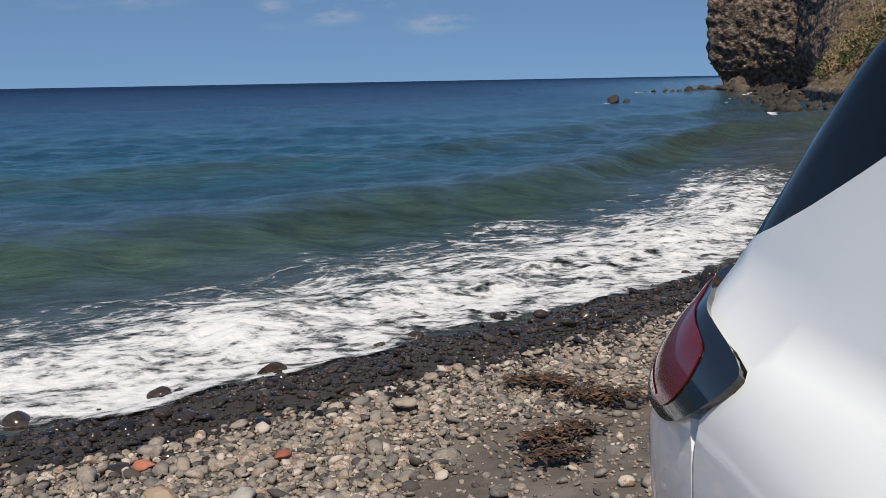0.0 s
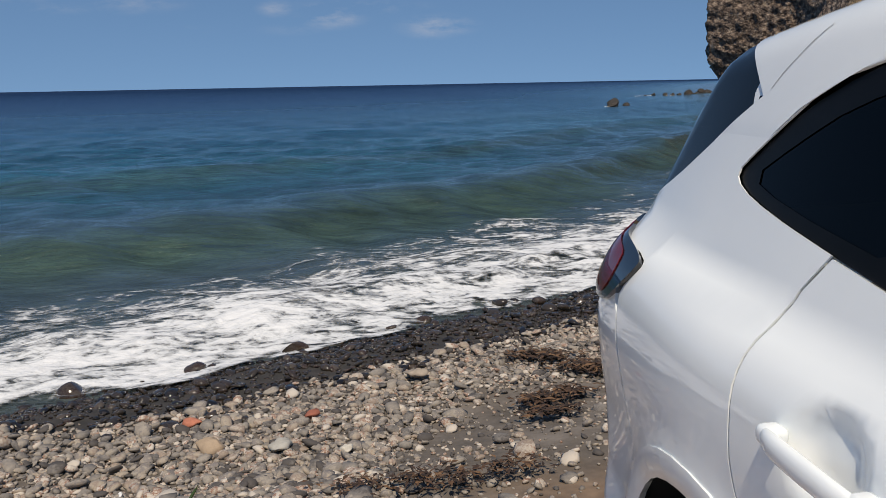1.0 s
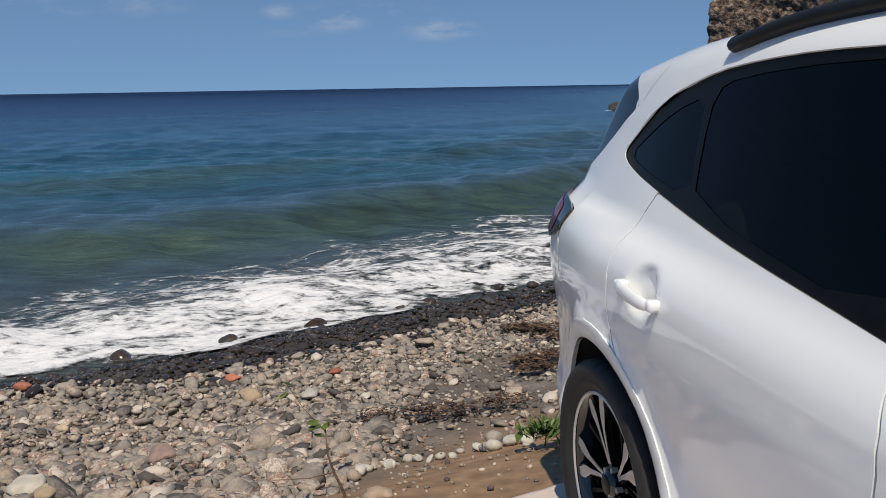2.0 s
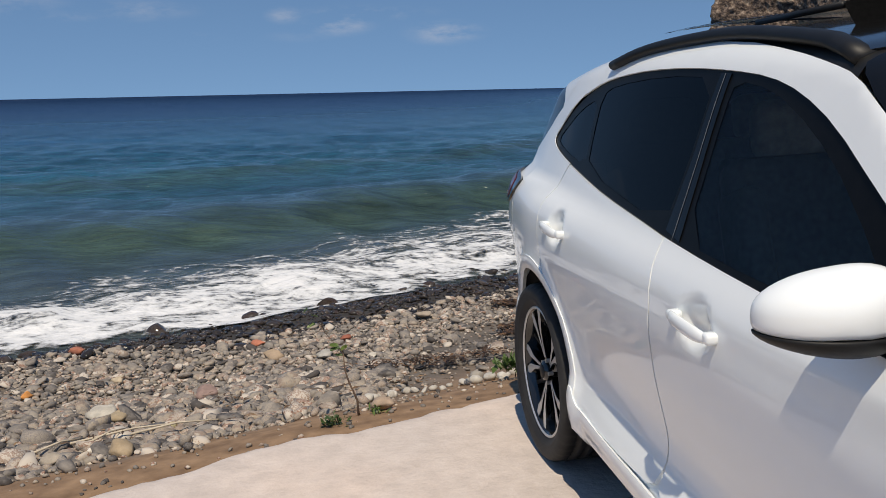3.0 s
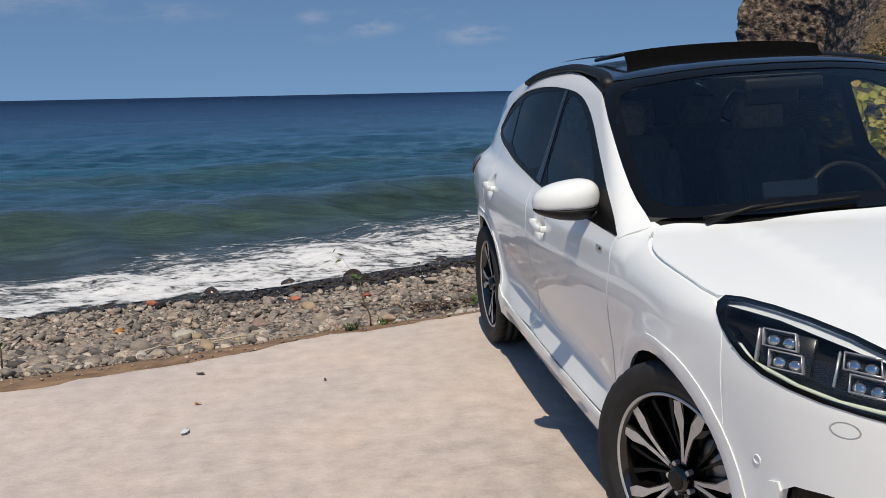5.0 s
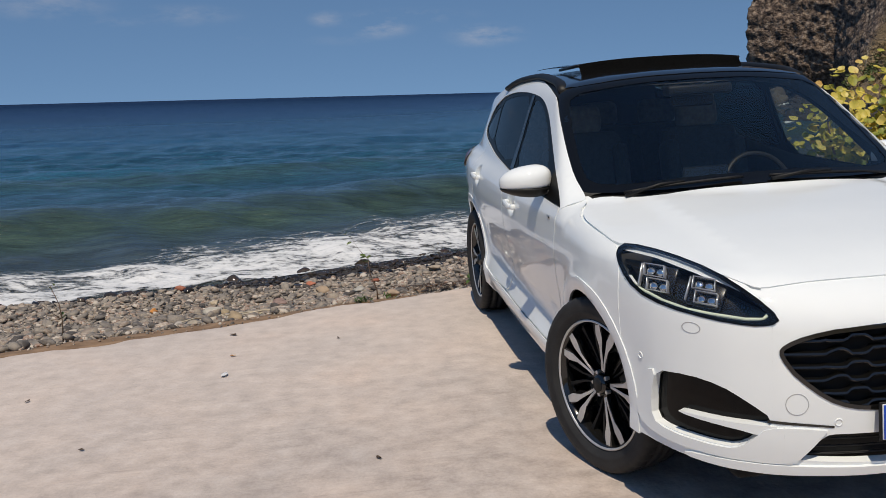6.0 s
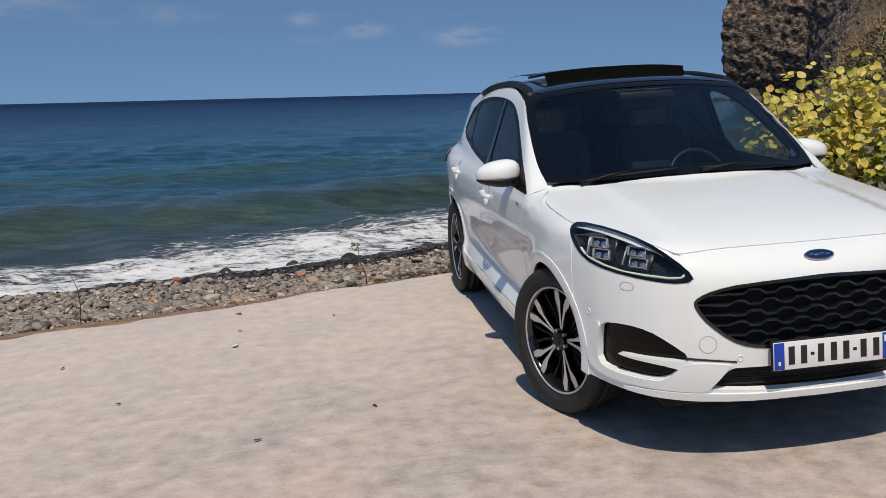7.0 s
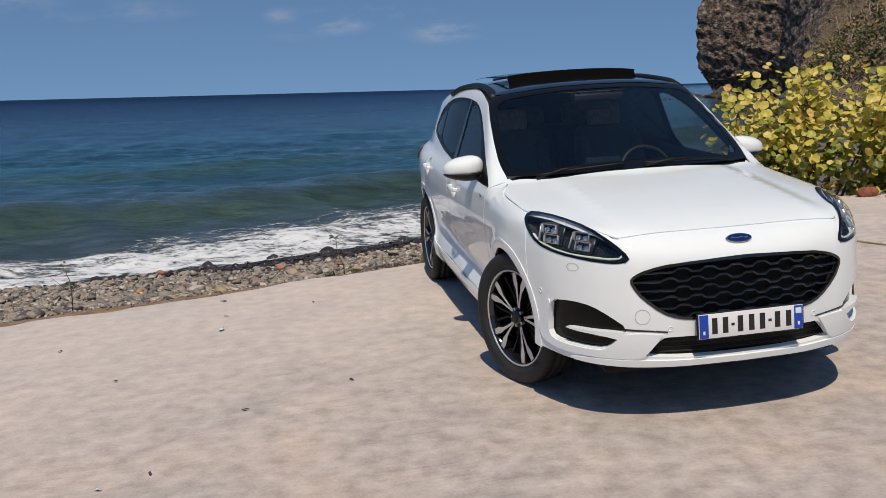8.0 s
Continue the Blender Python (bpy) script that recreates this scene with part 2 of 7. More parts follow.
def triangulate(poly, holes, step):
    """2D points and triangles that fill an outline with holes."""
    from mathutils.geometry import delaunay_2d_cdt
    loops = [poly, *holes]
    pts, edges = [], []
    for lp in loops:
        k = len(pts)
        pts += [tuple(p) for p in lp]
        edges += [(k + i, k + (i + 1) % len(lp)) for i in range(len(lp))]
    lo, hi = poly.min(0), poly.max(0)
    gx, gy = np.meshgrid(np.arange(lo[0], hi[0], step), np.arange(lo[1], hi[1], step * 0.87))
    gx = gx + (np.arange(gx.shape[0]) % 2)[:, None] * step / 2
    q = np.stack([gx.ravel(), gy.ravel()], 1)
    ok = in_poly(q, poly) & (edge_distance(q, poly) > step * 0.45)
    for h in holes:
        ok &= ~in_poly(q, h) & (edge_distance(q, h) > step * 0.45)
    pts += [tuple(p) for p in q[ok]]
    v, _, f, *_ = delaunay_2d_cdt([Vector(p) for p in pts], edges, [], 0, 1e-6)
    v = np.array([tuple(p) for p in v])
    f = np.array([tuple(t) for t in f if len(t) == 3])
    c = v[f].mean(1)
    keep = in_poly(c, poly)
    for h in holes:
        keep &= ~in_poly(c, h)
    return v, f[keep]

# ---- the car's outer skin ----
TABLES = {}


def ip(v, *pairs):
    """Smooth interpolation through (position, value) pairs, from a fine table."""
    if pairs not in TABLES:
        xs, ys = (np.array([p[k] for p in pairs], float) for k in (0, 1))
        d, m = np.diff(ys) / np.diff(xs), np.gradient(ys, xs)
        for i in range(1, len(xs) - 1):
            m[i] = 0.0 if d[i - 1] * d[i] <= 0 else 2 * d[i - 1] * d[i] / (d[i - 1] + d[i])
        q = np.linspace(xs[0], xs[-1], 2000)
        i = np.clip(np.searchsorted(xs, q) - 1, 0, len(xs) - 2)
        h = xs[i + 1] - xs[i]
        t = (q - xs[i]) / h
        TABLES[pairs] = q, (ys[i] * (1 + 2 * t) * (1 - t) ** 2 + h * m[i] * t * (1 - t) ** 2
                            + ys[i + 1] * t * t * (3 - 2 * t) + h * m[i + 1] * t * t * (t - 1))
    return np.interp(v, *TABLES[pairs])


def smax(a, b, k):
    h = np.maximum(k - np.abs(a - b), 0) / k
    return np.maximum(a, b) + h * h * k * 0.25


def smin(a, b, k):
    return -smax(-a, -b, k)


WHEELS = ((-1.355, 0.355), (1.355, 0.355))


def body(x, y, z):
    """Signed field of the car's outer skin: front at -y, wheels on z = 0; negative inside."""
    a = np.sqrt(x * x + 1e-6)
    zz = z - 0.035 * y
    # flanks of the lower body
    w = ip(y, (-2.4, 0.80), (-2.1, 0.855), (-1.7, 0.895), (-1.355, 0.915), (-0.9, 0.912), (0, 0.918), (0.9, 0.918), (1.355, 0.912), (1.7, 0.88), (2.0, 0.83), (2.3, 0.75))
    w = w + ip(zz, (0.12, -0.16), (0.2, -0.085), (0.27, -0.03), (0.36, -0.018), (0.47, -0.038), (0.6, -0.034), (0.75, -0.012), (0.86, 0.0), (0.93, -0.004), (1.0, -0.022), (1.06, -0.05), (1.13, -0.11), (1.2, -0.2))
    inside = ip(y, (-0.95, 0), (-0.6, 1), (0.5, 1), (0.95, 0))
    w = w - 0.022 * inside * np.exp(-((z - 0.50 - 0.06 * y) / 0.10) ** 2)
    w = w + 0.012 * inside * np.exp(-((z - 0.335 - 0.03 * y) / 0.035) ** 2)
    for wy, wz in WHEELS:
        r = np.hypot(y - wy, z - wz)
        w = w + 0.016 * np.exp(-((r - (0.41 if wy < 0 else 0.45)) / 0.045) ** 2)
    for hy, hz in ((-0.03, 0.924), (1.04, 0.986)):
        w = w - 0.034 * np.exp(-(((y - hy) / 0.066) ** 2 + ((z - hz) / 0.050) ** 2) ** 2)
    g1 = a - w
    # bonnet
    zc = ip(y, (-2.3, 0.79), (-2.2, 0.845), (-2.1, 0.89), (-1.9, 0.945), (-1.6, 0.995), (-1.3, 1.035), (-1.1, 1.06), (-0.9, 1.075), (0, 1.10), (2, 1.16))
    zc = zc - 0.035 * (a / 0.8) ** 4
    zc = zc - 0.016 * ip(a, (0.50, 0), (0.60, 1), (0.7, 1.0), (0.9, 0.6)) * ip(y, (-2.1, 0), (-1.8, 1), (-1.2, 1), (-0.95, 0.3))
    g1 = smax(g1, (z - zc) * 0.93, 0.07)
    # nose
    yf = ip(z, (0.15, -2.14), (0.22, -2.20), (0.3, -2.23), (0.42, -2.25), (0.54, -2.255), (0.66, -2.25), (0.76, -2.24), (0.83, -2.215), (0.9, -2.17), (1.0, -2.08))
    yf = yf + ip(a, (0, 0), (0.25, 0.012), (0.5, 0.065), (0.65, 0.145), (0.75, 0.25), (0.82, 0.37), (0.87, 0.52), (0.92, 0.75))
    g1 = smax(g1, (yf - y) * 0.85, 0.06)
    # tail
    yr = ip(z, (0.2, 2.16), (0.35, 2.27), (0.55, 2.31), (0.8, 2.29), (0.95, 2.25), (1.05, 2.19), (1.3, 2.02), (1.55, 1.83))
    yr = yr - 0.26 * (a / 0.85) ** 3
    g1 = smax(g1, (y - yr) * 0.85, 0.08)
    g1 = smax(g1, 0.19 + 0.05 * ip(y, (-2.2, 1), (-1.7, 0), (1.7, 0), (2.2, 1.4)) - z, 0.03)
    # greenhouse
    w2 = ip(z, (0.95, 0.895), (1.03, 0.868), (1.25, 0.785), (1.48, 0.698), (1.56, 0.655), (1.66, 0.58))
    w2 = w2 - ip(y, (-0.9, -0.004), (0.6, 0.0), (1.2, 0.02), (1.6, 0.055), (2.0, 0.12))
    g2 = a - w2
    zr = ip(y, (-0.9, 1.44), (-0.4, 1.56), (0, 1.60), (0.4, 1.622), (0.8, 1.622), (1.2, 1.60), (1.6, 1.55), (2.0, 1.475), (2.2, 1.43))
    zr = zr - 0.055 * (a / 0.65) ** 2.5
    g2 = smax(g2, z - zr, 0.05)
    yw = -0.93 - 0.19 * (1 - (a / 0.75) ** 2) + (z - 1.073) * 1.52
    g2 = smax(g2, (yw - y) * 0.55, 0.035)
    g2 = smax(g2, (y - yr) * 0.8, 0.05)
    g2 = smax(g2, 0.93 - z, 0.04)
    return smin(g1, g2, 0.03)


def cast(o, d, near, far, n=90):
    """Distance along rays o + s d at which the skin is first met; arrays of shape (m, 3)."""
    o, d = np.broadcast_arrays(np.asarray(o, float), np.asarray(d, float))
    s = np.linspace(near, far, n)
    p = o[:, None] + s[None, :, None] * d[:, None]
    out = body(p[..., 0], p[..., 1], p[..., 2]) > 0
    enter = out[:, :-1] & ~out[:, 1:]
    first = enter.argmax(1)
    a = np.where(enter.any(1), s[first], np.nan)
    hi = a + s[1] - s[0]
    for _ in range(16):
        m = (a + hi) / 2
        v = body(*(o + m[:, None] * d).T)
        a, hi = np.where(v > 0, m, a), np.where(v > 0, hi, m)
    return a


def grad(p):
    e = 1e-3
    g = np.stack([body(*(p + e * np.eye(3)[k]).T) - body(*(p - e * np.eye(3)[k]).T) for k in range(3)], 1)
    return g / (np.linalg.norm(g, axis=1)[:, None] + 1e-9)


def on_side(*yz):
    p = np.array(yz, float)
    o = np.stack([np.full(len(p), -1.4), p[:, 0], p[:, 1]], 1)
    return o + cast(o, np.array([[1.0, 0, 0]]), 0, 1.4)[:, None] * np.array([1.0, 0, 0])


def on_front(*xz):
    p = np.array(xz, float)
    o = np.stack([p[:, 0], np.full(len(p), -2.7), p[:, 1]], 1)
    return o + cast(o, np.array([[0, 1.0, 0]]), 0, 2.2)[:, None] * np.array([0, 1.0, 0])


def on_top(*xy):
    p = np.array(xy, float)
    o = np.stack([p[:, 0], p[:, 1], np.full(len(p), 2.0)], 1)
    return o + cast(o, np.array([[0, 0, -1.0]]), 0, 1.6)[:, None] * np.array([0, 0, -1.0])


def arc(cy, cz, r, a0, a1, n=12):
    """Points (y, z) on a wheel-arch circle; 0 degrees is towards the tail, 90 is up."""
    return [(cy + r * math.cos(radians(a0 + (a1 - a0) * i / (n - 1))), cz + r * math.sin(radians(a0 + (a1 - a0) * i / (n - 1)))) for i in range(n)]


SIDE, FRONT, TOP, REAR = (1.0, 0, 0), (0, 1.0, 0), (0, 0, -1.0), (0, -1.0, 0)


def skin(name, outline, way, mat, parent, holes=(), step=0.045, gap=0.0, lift=0.0, depth=0.012, soft=2, both=False, label="", flange=True):
    """A panel: the outline of 3D points is laid along way onto the body's skin, filled, raised by lift and given a turned-in edge. both: also on the other flank."""
    d = Vector(way).normalized()
    u = d.cross(Vector((0, 0, 1)) if abs(d.z) < 0.9 else Vector((0, 1, 0))).normalized()
    v = u.cross(d)
    d, u, v = (np.array(w) for w in (d, u, v))

    def flat(pts, by=0.0):
        p = np.array(pts, float)
        p = np.stack([p @ u, p @ v], 1)
        if soft:
            p = chaikin(p, soft)
        if by:
            p = shrink(p, by)
        return resample(p, step * 0.7)

    poly = flat(outline, gap)
    hole2 = [flat(h) for h in holes]
    q, tri = triangulate(poly, hole2, step)
    o = q[:, :1] * u + q[:, 1:] * v - 3.0 * d
    s = cast(o, d[None], 0.2, 4.5, 130)
    ok = ~np.isnan(s)
    tri = tri[ok[tri].all(1)]
    p = o + np.nan_to_num(s)[:, None] * d
    n = grad(p)
    p = p + n * lift
    flip = np.einsum("ij,ij->i", np.cross(p[tri[:, 1]] - p[tri[:, 0]], p[tri[:, 2]] - p[tri[:, 0]]), n[tri[:, 0]]) < 0
    tri[flip] = tri[flip][:, ::-1]
    verts, norms, faces = [*p], [*n], [tuple(t) for t in tri]
    if flange and depth:
        count = {}
        for t in tri:
            for a, b in ((t[0], t[1]), (t[1], t[2]), (t[2], t[0])):
                count[(min(a, b), max(a, b))] = count.get((min(a, b), max(a, b)), 0) + 1
        for t in tri:
            for a, b in ((t[0], t[1]), (t[1], t[2]), (t[2], t[0])):
                if count[(min(a, b), max(a, b))] == 1:
                    k = len(verts)
                    e = p[b] - p[a]
                    m = np.cross(e, n[a])
                    m = m / (np.linalg.norm(m) + 1e-9)
                    verts += [p[a], p[b], p[b] - n[b] * depth, p[a] - n[a] * depth]
                    norms += [m] * 4
                    faces.append((k + 1, k, k + 3, k + 2))
    used = sorted({i for f in faces for i in f})
    back = {i: k for k, i in enumerate(used)}
    verts = [verts[i] for i in used]
    norms = [norms[i] for i in used]
    faces = [tuple(back[i] for i in f) for f in faces]
    one = mesh_part(name, verts, faces, mat, parent, label, normals=norms)
    if not both:
        return one
    w = np.array(verts) * (-1, 1, 1)
    two = mesh_part(name, w, [f[::-1] for f in faces], mat, parent, label, normals=np.array(norms) * (-1, 1, 1))
    return one, two


# ---- the white car ----
car = tagged(new("car"), "glossy white compact SUV with black glass roof parked on pale concrete", "car")
car.matrix_basis = TILT @ Matrix.Translation((-0.03, 0, 0)) @ Matrix.Diagonal((0.967, 1, 1, 1))

WINDOW_LINE = [(-0.935, 1.01), (-0.83, 1.075), (-0.70, 1.14), (-0.473, 1.268), (-0.30, 1.372), (-0.15, 1.435), (0.0, 1.472), (0.2, 1.492), (0.45, 1.505), (0.7, 1.506), (0.92, 1.495), (1.09, 1.478), (1.26, 1.435), (1.40, 1.375), (1.50, 1.305), (1.545, 1.268),
               (1.51, 1.245), (1.40, 1.222), (1.20, 1.19), (0.95, 1.155), (0.76, 1.13), (0.25, 1.075), (0.0, 1.056), (-0.35, 1.035), (-0.65, 1.02), (-0.90, 1.01), (-0.932, 1.0095)]
skin("window_surround", on_side(*WINDOW_LINE), SIDE, SEAL, car, both=True, lift=-0.006, soft=1, step=0.03, flange=False, label="black window frame",
     holes=[on_side((-0.66, 1.045), (-0.40, 1.255), (-0.22, 1.365), (-0.02, 1.445), (0.155, 1.468), (0.165, 1.40), (0.15, 1.078), (-0.2, 1.058)),
            on_side((0.285, 1.095), (0.265, 1.28), (0.265, 1.478), (0.6, 1.488), (0.98, 1.465), (1.075, 1.435), (1.05, 1.30), (1.005, 1.19)),
            on_side((1.035, 1.195), (1.085, 1.32), (1.115, 1.425), (1.27, 1.385), (1.39, 1.325), (1.495, 1.265), (1.37, 1.237))])
skin("sill_trim", on_side((-0.66, 0.985), (-0.66, 1.042), (-0.2, 1.055), (0.15, 1.075), (0.285, 1.092), (1.0, 1.186), (1.0, 1.12), (0.2, 1.03), (-0.35, 0.99)), SIDE, CABIN, car, both=True, lift=-0.0135, soft=0, step=0.04, flange=False)
# panes
for pane in (("front_door_glass", GLASS_DOOR, [(-0.70, 1.03), (-0.42, 1.27), (-0.22, 1.39), (-0.02, 1.46), (0.21, 1.485), (0.20, 1.40), (0.20, 1.06), (-0.2, 1.04)]),
             ("rear_door_glass", GLASS_PRIVACY, [(0.25, 1.07), (0.23, 1.28), (0.23, 1.497), (0.6, 1.5), (1.0, 1.485), (1.095, 1.455), (1.07, 1.30), (1.02, 1.17)]),
             ("quarter_glass", GLASS_PRIVACY, [(1.0, 1.17), (1.06, 1.32), (1.09, 1.45), (1.27, 1.41), (1.40, 1.35), (1.52, 1.268), (1.37, 1.222)])):
    a, b = skin(pane[0], on_side(*pane[2]), SIDE, pane[1], car, both=True, lift=-0.0078, soft=1, step=0.03, flange=False, label="dark tinted side glass")
    a.visible_shadow = b.visible_shadow = False

skin("pillar_cover", on_side((0.172, 1.075), (0.188, 1.30), (0.19, 1.484), (0.245, 1.487), (0.247, 1.28), (0.262, 1.092)), SIDE, FRAME, car, both=True, lift=-0.003, soft=0, step=0.03, depth=0.004, label="gloss black door pillar cover")
skin("pillar_seam", on_side((0.208, 1.072), (0.214, 1.30), (0.216, 1.485), (0.219, 1.485), (0.217, 1.30), (0.211, 1.072)), SIDE, CABIN_GREY, car, both=True, lift=-0.0015, soft=0, step=0.03, flange=False)

DOOR_F = [(-0.9205, 1.003), (-0.922, 0.91), (-0.885, 0.73), (-0.848, 0.40), (-0.84, 0.35), (-0.80, 0.335), (0.10, 0.365), (0.19, 0.372), (0.222, 0.40), (0.222, 0.60), (0.218, 0.80), (0.21, 0.95), (0.247, 1.04), (0.252, 1.072), (0.252, 1.076), (0.246, 1.0755), (0.0, 1.056), (-0.35, 1.035), (-0.65, 1.02), (-0.90, 1.0085), (-0.918, 1.0075)]
DOOR_R = [(0.226, 0.40), (0.226, 0.60), (0.222, 0.80), (0.214, 0.95), (0.249, 1.04), (0.254, 1.072), (0.254, 1.076), (0.262, 1.0765), (0.76, 1.13), (0.95, 1.155), (1.195, 1.189), (1.195, 1.189), (1.198, 1.187), (1.25, 1.12), (1.252, 1.05), (1.245, 0.96), (1.235, 0.88), (1.19, 0.80), *arc(1.355, 0.355, 0.47, 118, 166, 6), (0.885, 0.42), (0.87, 0.40), (0.84, 0.385), (0.30, 0.374)]
FENDER = [(-0.925, 1.007), (-0.926, 0.91), (-0.889, 0.73), (-0.852, 0.40), (-0.845, 0.33), (-0.86, 0.27), (-0.93, 0.262), *arc(-1.355, 0.355, 0.385, -14, 148, 16), (-1.69, 0.60), (-1.675, 0.74), (-1.665, 0.88), (-1.62, 0.925), (-1.56, 0.944),
          (-1.54, 0.948), (-1.318, 0.970), (-1.18, 0.986), (-1.11, 1.000), (-1.04, 1.022), (-0.97, 1.047), (-0.94, 1.06), (-0.90, 1.07), (-0.91, 1.03)]
skin("front_fender", on_side(*FENDER), SIDE, PAINT, car, both=True, soft=1, gap=0.002)
skin("front_door", on_side(*DOOR_F), SIDE, PAINT, car, both=True, soft=1, gap=0.0015, step=0.02)
skin("rear_door", on_side(*DOOR_R), SIDE, PAINT, car, both=True, soft=1, gap=0.0015, step=0.02)
SILL = [(-0.93, 0.262), (-0.86, 0.27), (-0.845, 0.33), (-0.80, 0.331), (0.10, 0.361), (0.84, 0.388), (0.875, 0.41), (0.90, 0.44), (0.92, 0.447), *arc(1.355, 0.355, 0.425, 168, 200, 4), (0.95, 0.25), (0.0, 0.225), (-0.9, 0.215)]
skin("sill", on_side(*SILL), SIDE, PAINT, car, both=True, soft=1, lift=0.006)
QUARTER = [(1.20, 1.192), (1.20, 1.192), (1.203, 1.188), (1.254, 1.12), (1.256, 1.05), (1.249, 0.96), (1.239, 0.88), (1.194, 0.80), *arc(1.355, 0.355, 0.47, 118, 170, 6), *arc(1.355, 0.355, 0.425, 176, 26, 14), (1.735, 0.60), (1.74, 0.72), (1.742, 0.85), (1.765, 1.01),
           (1.735, 1.045), (1.70, 1.075), (1.72, 1.092), (1.87, 1.103), (1.97, 1.11), (1.95, 1.18), (1.838, 1.226), (1.668, 1.320), (1.515, 1.406), (1.45, 1.435), (1.33, 1.425), (1.33, 1.425), (1.335, 1.42), (1.40, 1.375), (1.50, 1.305), (1.545, 1.268), (1.51, 1.245), (1.40, 1.222)]
skin("quarter_panel", on_side(*QUARTER), SIDE, PAINT, car, both=True, soft=1, depth=0.003)
PILLAR_OUT = [(-0.775, -0.975, 1.045), (-0.772, -0.935, 1.066), (-0.780, -0.83, 1.128), (-0.770, -0.703, 1.215), (-0.752, -0.572, 1.302), (-0.725, -0.406, 1.406), (-0.704, -0.304, 1.467), (-0.692, -0.215, 1.490), (-0.668, -0.05, 1.522), (-0.628, 0.25, 1.562), (-0.614, 0.7, 1.572), (-0.625, 1.012, 1.552), (-0.63, 1.3, 1.525), (-0.633, 1.48, 1.49), (-0.635, 1.60, 1.468), (-0.66, 1.53, 1.42)]
skin("roof_pillar", [*PILLAR_OUT, *on_side((1.44, 1.43), (1.33, 1.42), (1.26, 1.435), *WINDOW_LINE[11:0:-1], (-0.925, 1.012), (-0.95, 1.0), (-0.985, 1.035))], (1.0, 0, -0.8), PAINT, car, both=True, soft=1, step=0.03, lift=0.001, depth=0.006)

TAIL_CORNER = [*on_side((1.10, 1.478), (1.26, 1.437), (1.33, 1.409), (1.40, 1.377), (1.50, 1.307), (1.546, 1.270), (1.63, 1.262), (1.74, 1.281), (1.675, 1.318), (1.60, 1.360), (1.536, 1.394), (1.558, 1.410), (1.585, 1.430), (1.612, 1.450)), *on_top((-0.625, 1.66), (-0.59, 1.68), (-0.595, 1.55), (-0.60, 1.40), (-0.605, 1.15))]
tail_sheets = skin("tail_corner", TAIL_CORNER, (1.0, -0.30, -0.45), PAINT, car, both=True, lift=0.0014, soft=0, step=0.02, flange=False)
for ob in tail_sheets:
    # the sheet's foot sinks under the quarter panel
    for v in ob.data.vertices:
        v.co.x -= math.copysign(0.004, v.co.x) * max(0.0, min(1.0, (1.345 - v.co.z) / 0.045))
skin("spoiler_seam", on_side((1.40, 1.499), (1.45, 1.462), (1.49, 1.430), (1.513, 1.405), (1.5145, 1.4065), (1.4915, 1.4315), (1.4515, 1.4635), (1.4015, 1.5005)), (1.0, -0.30, -0.45), SHUT, car, both=True, lift=0.0022, soft=0, step=0.02, flange=False)
skin("corner_flange", [*on_side((1.25, 1.445), (1.40, 1.388), (1.50, 1.412), (1.555, 1.446), (1.60, 1.458)), *on_top((-0.60, 1.70), (-0.45, 1.70), (-0.45, 1.40), (-0.60, 1.25))], (1.0, -0.4, -0.9), PAINT, car, both=True, lift=-0.0015, soft=0, step=0.03, flange=False)
# white flanges behind the shut lines
for nm, pts in (("hinge_flange", [(-1.02, 0.93), (-1.02, 1.035), (-0.95, 1.06), (-0.87, 1.05), (-0.80, 1.06), (-0.80, 0.99), (-0.86, 0.93)]),
                ("fender_flange", [(-1.64, 0.56), (-1.62, 0.89), (-1.672, 0.885), (-1.695, 0.852), (-1.74, 0.812), (-1.73, 0.58)]),
                ("lamp_flange", [(1.66, 0.66), (1.66, 1.06), (1.75, 1.06), (1.82, 1.01), (1.90, 1.0), (1.90, 0.66)]),
                ("door_flange", [(1.12, 1.10), (1.12, 1.20), (1.30, 1.225), (1.33, 1.05), (1.22, 1.0)]),
                ("sill_flange", [(-0.85, 0.30), (-0.84, 0.39), (0.2, 0.43), (0.88, 0.46), (0.945, 0.50), (0.945, 0.33), (0.2, 0.30)])):
    skin(nm, on_side(*pts), SIDE, PAINT, car, both=True, lift=-0.0015 if nm == "fender_flange" else -0.012, soft=0, step=0.04, flange=False)

skin("pillar_flange", on_side((1.22, 1.452), (1.30, 1.426), (1.41, 1.376), (1.56, 1.35), (1.58, 1.40), (1.56, 1.46), (1.45, 1.49), (1.25, 1.52)), SIDE, PAINT, car, both=True, lift=-0.003, soft=0, step=0.03, flange=False)
skin("pillar_trim", [*PILLAR_OUT[:11], *on_side(*WINDOW_LINE[9:0:-1])], (1.0, 0, -0.8), CABIN, car, both=True, soft=1, step=0.04, lift=-0.02, flange=False)
# wheel-arch lips
for wy in (-1.355, 1.355):
    a0, a1 = (-14, 186) if wy < 0 else (-8, 196)
    ro, ri = (0.432, 0.378) if wy < 0 else (0.474, 0.419)
    skin("arch_lip", on_side(*arc(wy, 0.355, ro, a0, a1, 26), *arc(wy, 0.355, ri, a1, a0, 26)), SIDE, PAINT, car, both=True, lift=0.0035, depth=0.016, soft=0, step=0.03)

